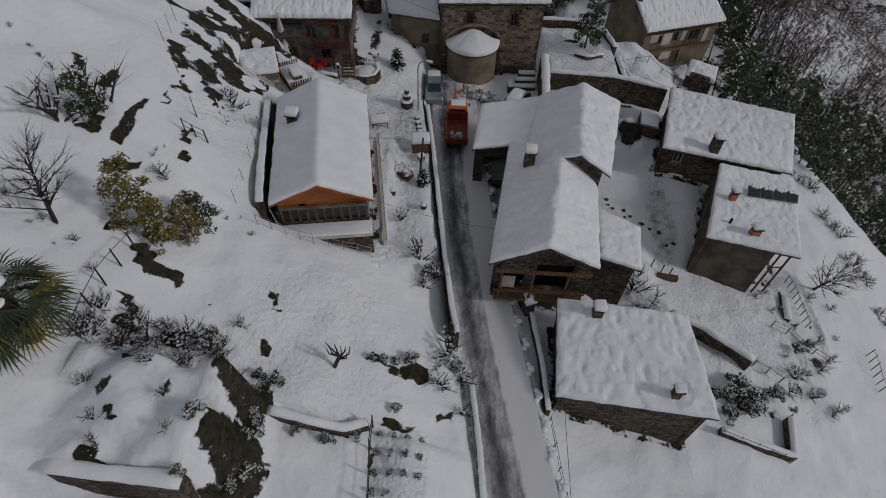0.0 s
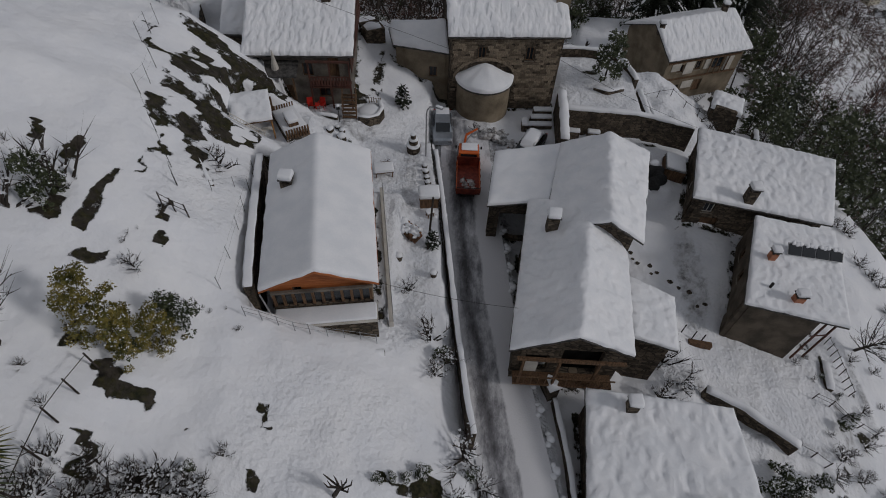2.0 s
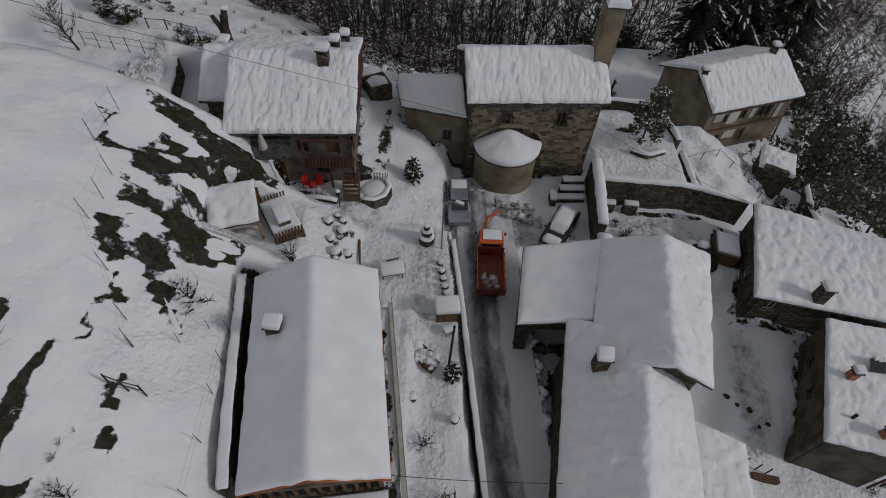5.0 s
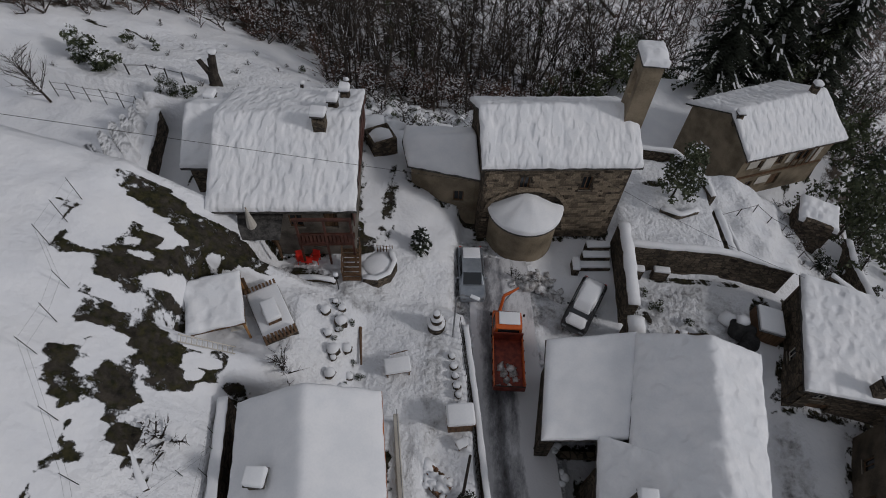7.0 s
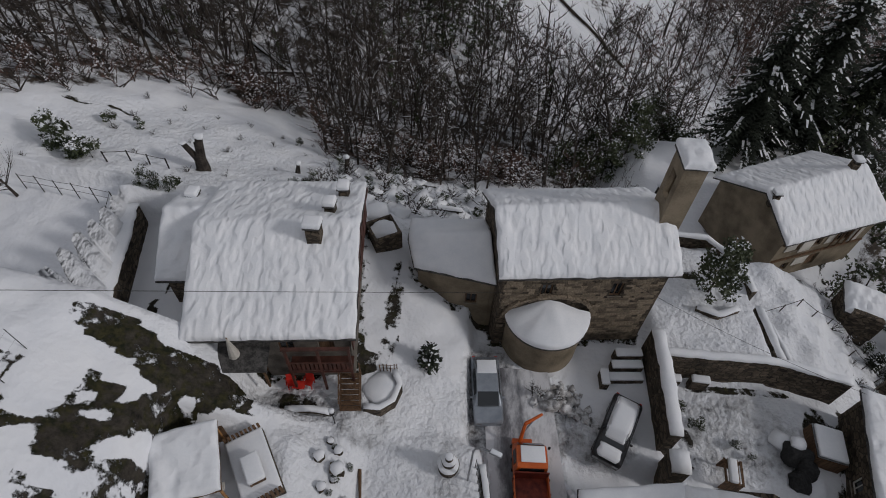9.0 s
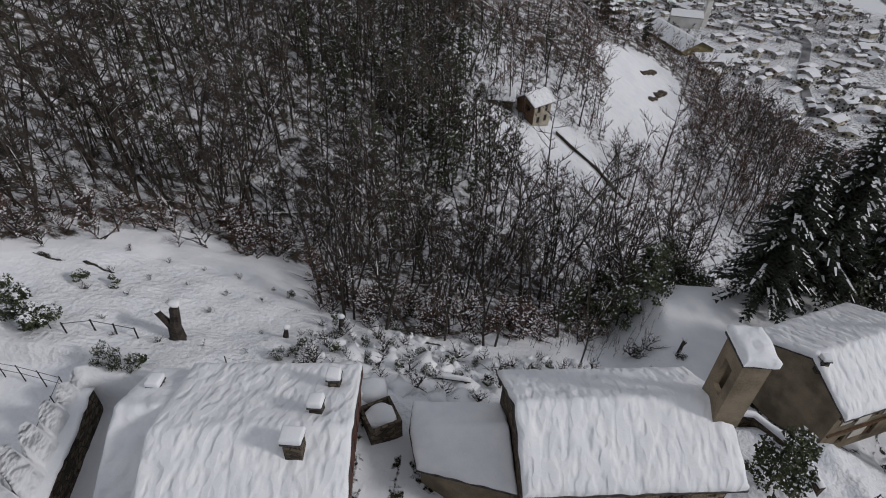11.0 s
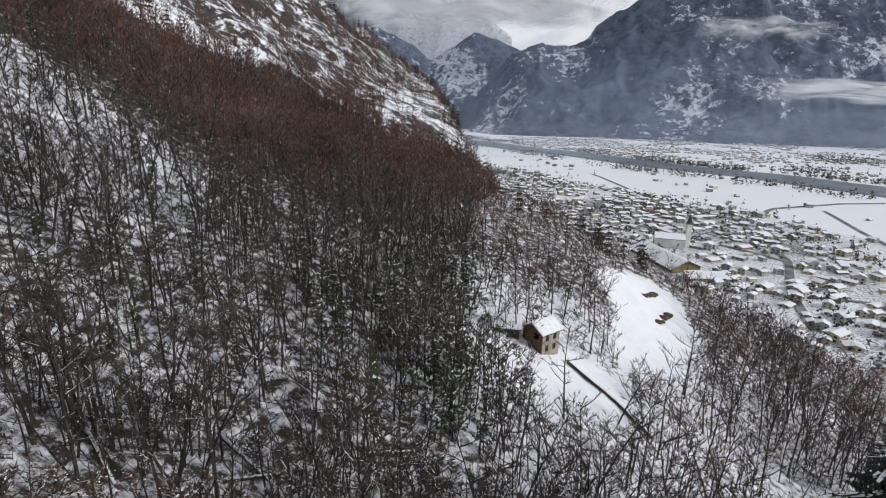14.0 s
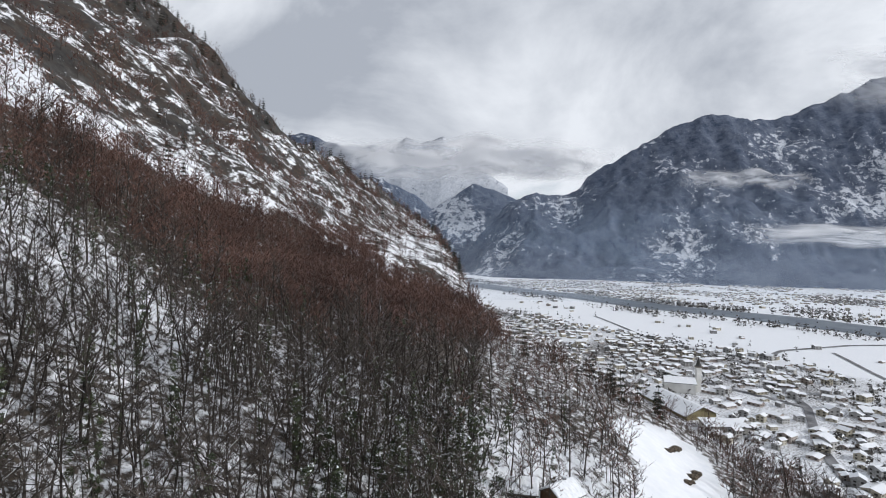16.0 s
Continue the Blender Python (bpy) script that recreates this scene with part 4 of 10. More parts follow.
def chimney(parent, x, y, z, size=(0.6, 0.6), tall=1.0, mat=None, seed=1):
    """Stack with a slab on stubs and a heap of snow on top."""
    st = wpart("chimney", box((*size, tall + 0.6), (x, y, z + tall / 2 - 0.3), bevel=0.02), mat or M_STONE, parent)
    for sx in (-1, 1):
        for sy in (-1, 1):
            wpart("cap_stub", box((0.12, 0.12, 0.22), (x + sx * (size[0] / 2 - 0.08), y + sy * (size[1] / 2 - 0.08), z + tall + 0.11)), M_STONE, st)
    wpart("cap_slab", box((size[0] + 0.16, size[1] + 0.16, 0.07), (x, y, z + tall + 0.255), bevel=0.015), M_SLATE, st)
    bm = box((size[0] + 0.14, size[1] + 0.14, 0.36), (x, y, z + tall + 0.29 + 0.17), bevel=0.11)
    for v in bm.verts:
        v.co += Vector((noise.noise(v.co * 1.7 + Vector((seed, 0, 0))), noise.noise(v.co * 1.9), 0.6 * noise.noise(v.co * 1.3))) * 0.10
    wpart("snow_cap", bm, M_SNOW, st, smooth=True)
    return st


def inset(foot, d):
    """A footprint drawn in by d metres all round."""
    n, out = len(foot), []
    for i in range(n):
        p, q, r = (Vector(foot[(i + k) % n]) for k in (-1, 0, 1))
        a, b = (q - p).normalized(), (r - q).normalized()
        na, nb = Vector((-a.y, a.x)), Vector((-b.y, b.x))
        m = (na + nb)
        out.append(tuple(q + m * (d / max(0.3, m.dot(na)))))
    return out


# ---------------------------------------------------------------- the houses
def build_chalet():
    sw, se, ne, nw = (-10.3, 21.6), (-3.8, 22.7), (-5.8, 33.9), (-12.5, 32.8)
    f = inset([sw, se, ne, nw], 0.45)
    e, r = 4.75, 6.45
    ob = house("chalet", "low chalet with orange boarded gable and snow-covered roof", f, -0.6,
               [[(0, e), (0.5, r - 0.1), (1, e)], [(0, e), (1, e)], [(0, e), (0.5, r - 0.1), (1, e)], [(0, e), (1, e)]],
               [M_ORANGE, M_PLASTER, M_PLASTER, M_GREYPLASTER], {0: [(1.5, 3.75, 0.55, 0.6)]}, frame_mat=M_WOOD)
    rs, rn = ((sw[0] + se[0]) / 2, (sw[1] + se[1]) / 2 - 0.2, r), ((ne[0] + nw[0]) / 2, (ne[1] + nw[1]) / 2, r)
    roof_on(ob, [((*sw, e), (*nw, e)), (rs, rn), ((*se, e), (*ne, e))], 0.34, 1, 0.02, mat=M_ORANGE)
    chimney(ob, -10.3, 29.2, 5.5, (0.75, 0.7), 0.55, M_STONE, 2)
    return ob


def porch_front(ob):
    """Boards, beams and a balcony rail in the open gable of the farmhouse, before a black sheet that stands for its
    shade.
    """
    wpart("balcony_floor", box((6.4, 1.1, 0.14), (7.85, 21.35, -2.75)), M_WOOD, ob)
    for i in range(14):
        wpart("baluster", box((0.06, 0.05, 0.85), (4.9 + i * 0.45, 20.86, -2.25)), M_WOOD, ob)
    wpart("handrail", box((6.4, 0.08, 0.08), (7.85, 20.86, -1.8)), M_WOOD, ob)
    for x in (5.0, 7.2, 9.6):
        wpart("post", box((0.16, 0.16, 3.4), (x, 20.95, -1.2)), M_WOOD, ob)
    wpart("beam", box((6.6, 0.2, 0.2), (7.85, 20.95, 0.35)), M_WOOD, ob)
    wpart("shutter", box((1.0, 0.06, 1.3), (5.6, 21.55, -1.6)), M_PALE, ob, "pale weathered board")
    # shade of the deep recess, put in as a black sheet
    wpart("gable_shade_sheet", box((6.2, 0.1, 6.0), (7.9, 23.2, -2.6)), M_DARK, ob)


def build_long_house():
    # the lower southern range
    sw, se, ne, nw = (4.05, 21.3), (11.65, 21.4), (12.5, 30.2), (5.5, 33.2)
    f = inset([sw, se, ne, nw], 0.4)
    ob = house("farmhouse", "long stone farmhouse beside the road under thick roof snow", f, -6.5,
               [[(0, 0.5), (0.5, 2.55), (1, 0.45)], [(0, 0.45), (1, 0.45)], [(0, 0.45), (0.5, 2.6), (1, 0.5)], [(0, 0.5), (1, 0.5)]],
               M_STONE, {0: [(1.5, -2.4, 1.5, 1.9, "open"), (4.3, -2.6, 2.6, 2.9, "open"), (5.6, -5.9, 1.4, 2.2, "open")]})
    porch_front(ob)
    roof_on(ob, [((4.05, 21.3, 0.6), (5.75, 33.9, 0.85)), ((7.85, 21.2, 2.7), (9.7, 32.0, 2.95)), ((11.65, 21.4, 0.55), (12.55, 29.4, 0.55))], 0.42, 3, 0.06)
    chimney(ob, 7.0, 30.2, 2.3, (0.75, 0.7), 0.8, M_STONE, 3)
    # the higher northern range
    f = [(8.0, 30.0), (12.7, 29.9), (14.9, 38.5), (8.9, 40.0)]
    up = house("stone_house", "taller stone house joined to the long farmhouse", f, -7.2,
               [[(0, 1.7), (0.55, 3.5), (1, 1.9)], [(0, 1.9), (1, 1.9)], [(0, 1.9), (0.5, 3.5), (1, 1.5)], [(0, 1.5), (1, 1.7)]], M_STONE)
    roof_on(up, [((6.7, 30.9, 1.4), (8.6, 40.0, 1.45)), ((10.6, 29.5, 3.7), (11.8, 38.9, 3.7)), ((13.2, 29.3, 2.0), (15.45, 38.8, 2.0))], 0.42, 5, 0.07)
    # open cart shed by the road
    f = [(3.0, 34.0), (7.2, 34.1), (8.6, 39.9), (3.7, 39.3)]
    sh = house("cart_shed", "open-fronted cart shed with a lean-to roof", f, -3.9,
               [[(0, 0.25), (1, 0.95)], [(0, 0.95), (1, 0.95)], [(0, 0.95), (1, 0.25)], [(0, 0.25), (1, 0.25)]], M_STONE, {0: [(2.4, -3.6, 3.2, 2.9, "open")]}, category="shed")
    roof_on(sh, [((2.75, 33.6, 0.4), (3.4, 39.8, 0.4)), ((7.3, 33.7, 1.15), (8.75, 40.2, 1.3))], 0.36, 6, 0.025)
    # lower eastern wing
    f = [(12.2, 24.2), (15.3, 23.8), (15.9, 27.4), (12.5, 28.4)]
    w = house("lean_to", "low stone lean-to under a snowy roof", f, -7.2,
              [[(0, -1.15), (1, -1.95)], [(0, -1.95), (1, -1.95)], [(0, -1.95), (1, -1.15)], [(0, -1.15), (1, -1.15)]], M_STONE)
    roof_on(w, [((12.3, 23.75, -1.0), (12.6, 28.9, -1.0)), ((15.6, 23.4, -1.85), (16.3, 27.7, -1.85))], 0.36, 7, 0.05)


def build_south_house():
    sw, se, ne, nw = (8.6, 13.5), (18.75, 12.6), (17.9, 19.4), (9.0, 20.1)
    f = inset([sw, se, ne, nw], 0.3)
    ob = house("stone_barn", "stone barn below the road with a broad snow-covered roof", f, -9.0,
               [[(0, -3.0), (1, -3.0)], [(0, -3.0), (1, -1.7)], [(0, -1.7), (1, -1.6)], [(0, -1.6), (1, -3.0)]], M_STONE)
    roof_on(ob, [((*sw, -2.85), (*se, -2.85)), ((*nw, -1.45), (*ne, -1.55))], 0.42, 8, 0.08)
    chimney(ob, 11.6, 19.0, -1.3, (0.65, 0.6), 0.55, M_STONE, 4)
    chimney(ob, 16.1, 13.8, -2.6, (0.5, 0.5), 0.9, M_STONE, 5)


def build_east_houses():
    f = [(21.2, 39.5), (33.0, 38.9), (33.8, 43.3), (23.6, 47.8)]
    ob = house("courtyard_house", "plastered stone house with arched doorway facing the courtyard", f, -9.5,
               [[(0, -2.85), (1, -4.4)], [(0, -4.4), (1, -2.1)], [(0, -2.1), (1, -2.3)], [(0, -2.3), (1, -2.85)]], M_STONE,
               {0: [(1.6, -4.6, 0.9, 1.1), (2.2, -7.2, 1.6, 2.0, "door")], 3: [(5.2, -5.0, 0.9, 1.1)]}, frame_mat=M_PALE)
    sw, se, nw, ne = Vector((20.8, 39.1, -2.65)), Vector((33.5, 38.4, -4.35)), Vector((23.4, 48.2, -2.1)), Vector((34.4, 43.9, -1.7))
    roof_on(ob, [(sw.lerp(nw, i / 6), se.lerp(ne, i / 6)) for i in range(7)], 0.4, 10, 0.08)
    chimney(ob, 25.7, 39.4, -2.5, (0.8, 0.75), 0.9, M_STONE, 6)
    f = [(23.0, 29.4), (28.6, 28.3), (32.6, 37.5), (26.2, 37.9)]
    lo = house("lower_house", "lower house wing with shuttered windows on the yard", f, -12.5,
               [[(0, -4.1), (1, -4.3)], [(0, -4.3), (1, -4.4)], [(0, -4.4), (1, -3.6)], [(0, -3.6), (1, -4.1)]], M_BROWNPLASTER,
               {3: [(2.4, -6.2, 0.9, 1.2), (5.0, -6.2, 0.9, 1.2), (7.0, -8.9, 0.9, 1.2)]})
    roof_on(lo, [((22.7, 29.05, -3.85), (30.3, 27.7, -4.25)), ((26.2, 38.1, -3.5), (33.5, 37.8, -4.55))], 0.36, 11, 0.06)
    chimney(lo, 26.0, 33.5, -3.5, (0.55, 0.5), 0.7, M_TERRACOTTA, 7)
    chimney(lo, 26.8, 29.6, -3.9, (0.75, 0.55), 0.7, M_TERRACOTTA, 8)
    wpart("chimney", rod((25.0, 30.6, -4.0), (25.0, 30.6, -3.05), 0.11, None, 8), M_IRON, lo, "short iron flue")
    for x, y in ((29.0, 28.2), (30.1, 28.4)):
        wpart("porch_post", box((0.12, 0.12, 5.6), (x, y, -7.1)), M_REDWOOD, lo)
    wpart("porch_rail", box((1.5, 0.07, 0.1), (29.4, 28.25, -6.3), Matrix.Rotation(0.15, 4, "Z")), M_REDWOOD, lo)


def build_balcony_house():
    f = [(-17.2, 45.0), (-9.3, 45.7), (-10.3, 56.2), (-18.6, 55.4)]
    e, r = 5.2, 7.5
    ob = house("balcony_house", "old stone house with red-brown wooden balcony", f, -0.8,
               [[(0, e), (1, e)], [(0, e), (0.5, r - 0.1), (1, e)], [(0, e), (1, e)], [(0, e), (0.5, r - 0.1), (1, e)]], M_GREYPLASTER,
               {0: [(2.4, 0.1, 1.0, 2.0, "door"), (5.6, 0.9, 1.0, 1.0), (4.4, 3.0, 0.9, 1.2), (6.6, 2.9, 0.9, 2.0, "door")]})
    roof_on(ob, [((-17.75, 44.25, 5.25), (-8.75, 45.1, 5.25)), ((-18.5, 50.4, r), (-9.3, 51.3, r)), ((-19.3, 56.2, 5.3), (-9.95, 56.9, 5.3))], 0.4, 12, 0.06, flow=True)
    chimney(ob, -11.6, 50.0, 7.4, (0.8, 0.7), 0.9, M_STONE, 9)
    chimney(ob, -11.2, 52.3, 7.2, (0.6, 0.6), 0.5, M_STONE, 10)
    chimney(ob, -10.9, 54.6, 6.2, (0.6, 0.6), 0.7, M_STONE, 11)
    f = [(-20.7, 48.9), (-17.6, 49.1), (-18.4, 56.0), (-21.4, 55.6)]
    lt = house("side_shed", "lower shed built against the house wall", f, 0.8,
               [[(0, 4.5), (1, 4.5)], [(0, 4.5), (0.45, 6.6), (1, 4.5)], [(0, 4.5), (1, 4.5)], [(0, 4.5), (0.55, 6.6), (1, 4.5)]], M_STONE, category="shed")
    roof_on(lt, [((-21.0, 48.45, 4.6), (-17.7, 48.7, 4.6)), ((-21.2, 52.0, 6.75), (-18.3, 52.2, 6.75)), ((-21.9, 56.2, 4.6), (-18.8, 56.4, 4.6))], 0.4, 13, 0.04)
    chimney(lt, -20.4, 54.2, 5.2, (0.6, 0.6), 0.75, M_STONE, 12)


def build_church():
    e, r = 4.6, 6.9
    f = [(-0.8, 50.6), (9.5, 51.7), (8.6, 58.0), (-1.8, 57.0)]
    ob = house("church", "small rubble-stone mountain church with round apse and bell tower", f, -4.2,
               [[(0, e), (1, e)], [(0, e), (0.5, r - 0.1), (1, e)], [(0, e), (1, e)], [(0, e), (0.5, r - 0.1), (1, e)]], M_STONE,
               {0: [(2.9, 2.1, 0.75, 1.35), (7.4, 2.1, 0.75, 1.35)]}, thick=0.6, category="church")
    roof_on(ob, [((-1.1, 50.1, 4.7), (9.95, 51.25, 4.7)), ((-1.55, 53.7, r), (9.4, 54.9, r)), ((-2.15, 57.5, 4.8), (8.9, 58.6, 4.8))], 0.4, 14, 0.06, flow=True)
    # choir
    f = [(-6.2, 53.2), (-4.0, 52.1), (-0.9, 52.0), (-1.7, 56.6), (-6.6, 56.4)]
    ch = house("choir", "lower polygonal church choir in stained plaster", f, -4.2, [[(0, 2.1), (1, 2.1)]] * 5, M_PLASTER, {1: [(1.5, -0.6, 0.8, 1.1)]}, category="church")
    roof_on(ch, [((-6.4, 52.6, 2.2), (-1.0, 51.6, 2.2)), ((-7.0, 54.7, 2.7), (-1.5, 54.4, 3.9)), ((-7.0, 56.9, 2.2), (-1.7, 57.2, 2.2))], 0.38, 15, 0.03)
    # apse: half drum and half cone
    cx, cy, R = 2.5, 50.95, 2.6
    def arc(rad, n=20):
        return [(cx + rad * math.cos(math.pi + math.pi * i / n), cy + rad * math.sin(math.pi + math.pi * i / n)) for i in range(n + 1)]
    bm = bmesh.new()
    lo, hi = [bm.verts.new((x, y, -4.2)) for x, y in arc(R)], [bm.verts.new((x, y, 0.35)) for x, y in arc(R)]
    for i in range(20):
        bm.faces.new((lo[i], lo[i + 1], hi[i + 1], hi[i]))
    wpart("apse_wall", bm, M_PLASTER, ob, "ochre-stained plaster drum", True)
    bm = bmesh.new()
    lo, hi, apex = [bm.verts.new((x, y, 0.2)) for x, y in arc(R + 0.2)], [bm.verts.new((x, y, 0.36)) for x, y in arc(R + 0.2)], bm.verts.new((cx, cy, 1.75))
    for i in range(20):
        bm.faces.new((lo[i], lo[i + 1], hi[i + 1], hi[i])), bm.faces.new((hi[i], hi[i + 1], apex))
    bm.faces.new(list(reversed(lo)))
    rf = wpart("apse_roof", bm, M_SLATE, ob)
    bm = bmesh.new()
    rings = []
    for k, (rad, z) in enumerate([(R + 0.2, 0.37), (R + 0.22, 0.66), (R + 0.08, 0.80), (R * 0.75, 1.12), (R * 0.5, 1.46), (R * 0.25, 1.76)]):
        rings.append([bm.verts.new((x, y, z + noise.noise(Vector((x * 1.6, y * 1.6, 3))) * 0.2 * (k > 0))) for x, y in arc(rad + 0.12 * noise.noise(Vector((k * 3.1, 0, 5))))])
    apex = bm.verts.new((cx, cy - 0.05, 1.9))
    for a, b in zip(rings, rings[1:]):
        for i in range(20):
            bm.faces.new((a[i], a[i + 1], b[i + 1], b[i]))
    for i in range(20):
        bm.faces.new((rings[-1][i], rings[-1][i + 1], apex))
    wpart("roof_snow", bm, M_SNOW, rf, smooth=True)
    # bell tower, with an opening through it
    tw = thing("bell_tower", "slim old stone bell tower with one arched opening", "bell tower", Matrix.Translation((9.1, 54.6, 3.0)))
    x0, x1, y0, y1 = 8.45, 9.75, 53.7, 55.6
    c = [(x0, y0), (x1, y0), (x1, y1), (x0, y1)]
    for i in range(4):
        L = math.dist(c[i], c[(i + 1) % 4])
        hole = [(L / 2, 8.0, 0.8, 1.9)] if i in (1, 3) else []
        wpart("wall", panel(c[i], c[(i + 1) % 4], 3.0, [(0, 10.9), (1, 10.9)], hole, 0.3), M_PLASTER, tw)
    wpart("roof", box((1.6, 2.2, 0.12), (9.1, 54.65, 10.97), bevel=0.02), M_SLATE, tw)
    sn = new("roof_snow", snow_blanket([((8.3, 53.5, 11.04), (9.9, 53.5, 11.04)), ((8.3, 55.75, 11.1), (9.9, 55.75, 11.1))], 0.55, 17, 0.08, 0.25))
    sn.parent, sn.matrix_parent_inverse = tw, tw.matrix_basis.inverted()


def build_far_house():
    f = [(24.1, 62.4), (34.0, 66.2), (30.8, 74.2), (20.8, 69.9)]
    ob = house("ochre_house", "weathered house with worn ochre plaster and wooden loggia", f, -9.0,
               [[(0, -3.2), (1, -3.2)], [(0, -3.2), (0.5, -0.7), (1, -3.2)], [(0, -3.2), (1, -3.2)], [(0, -3.2), (0.5, -0.7), (1, -3.2)]], M_PLASTER,
               {0: [(2.2, -5.2, 0.8, 1.0), (4.6, -5.2, 0.8, 1.2), (7.4, -5.4, 1.6, 1.4), (2.4, -7.9, 0.9, 1.0), (5.5, -8.2, 1.2, 1.6, "door")]})
    roof_on(ob, [((23.9, 61.7, -3.1), (34.6, 65.8, -3.1)), ((22.3, 65.4, -0.6), (32.6, 69.9, -0.6)), ((20.1, 70.0, -3.1), (30.9, 74.8, -3.1))], 0.36, 18, 0.06, flow=True)
    a, b = Vector((24.1, 62.4, 0)), Vector((34.0, 66.2, 0))
    d = (b - a).normalized()
    out, rot = Vector((d.y, -d.x, 0)) * 0.06, Matrix.Rotation(math.atan2(d.y, d.x), 4, "Z")
    for u, w, z, t in ((1.4, 1.2, -4.4, 1.0), (3.3, 1.3, -4.7, 1.6), (5.9, 1.0, -4.5, 1.4), (8.9, 1.1, -4.9, 1.8), (3.9, 1.5, -7.0, 1.0)):
        p = a + d * u + out
        wpart("plaster_patch", box((w, 0.05, t), (p.x, p.y, z), rot, 0.02), M_PALE, ob, "pale remnant of old plaster")
    for z in (-3.75, -5.95):
        p = a + d * 5.2 + out * 2
        wpart("beam", box((10.2, 0.16, 0.16), (p.x, p.y, z), rot), M_WOOD, ob)
    for u in (6.2, 7.0, 7.8, 8.6):
        p = a + d * u + out * 3
        wpart("post", box((0.1, 0.1, 2.1), (p.x, p.y, -4.85), rot), M_WOOD, ob)
    chimney(ob, 22.9, 65.0, -1.0, (0.6, 0.5), 0.5, M_STONE, 13)
    chimney(ob, 31.0, 69.2, -0.6, (0.6, 0.6), 0.8, M_STONE, 14)


build_chalet()
build_long_house()
build_south_house()
build_east_houses()
build_balcony_house()
build_church()
build_far_house()


# ---------------------------------------------------------------- the road
def build_road():
    ys = np.arange(-40, 49, 0.5)
    us = np.linspace(-2.25, 2.25, 31)
    verts, faces = [], []
    for y in ys:
        for u in us:
            z = road_z(y) + 0.02 + 0.03 * math.exp(-((abs(u) - 2.2) / 0.5) ** 2) + 0.02 * noise.noise(Vector((u * 1.3, y * 0.5, 0)))
            verts.append((float(road_x(y)) + u, float(y), float(z)))
    n = len(us)
    for j in range(len(ys) - 1):
        for i in range(n - 1):
            faces.append((j * n + i, j * n + i + 1, (j + 1) * n + i + 1, (j + 1) * n + i))
    me = mesh_from("road", verts, faces, M_ASPHALT, True)
    at = me.attributes.new("slush", "FLOAT", "POINT")
    at.data.foreach_set("value", [0.32 + 0.38 * float(smooth(-0.4, 0.9, u + 0.25 * noise.noise(Vector((0, y * 0.3, 3))))) * float(1 - 0.6 * smooth(36, 42, y)) + 0.42 * max(0.0, (-1.5 - u) / 0.7) - 0.20 * math.exp(-((u + 0.95) / 0.30) ** 2) - 0.16 * math.exp(-((u - 0.12) / 0.16) ** 2) + 0.12 * noise.noise(Vector((u * 0.5, y * 0.2, 7))) for y in ys for u in us])
    return tagged(new("road", me), "wet asphalt lane with slush and wheel tracks", "road", kind="structure")


build_road()


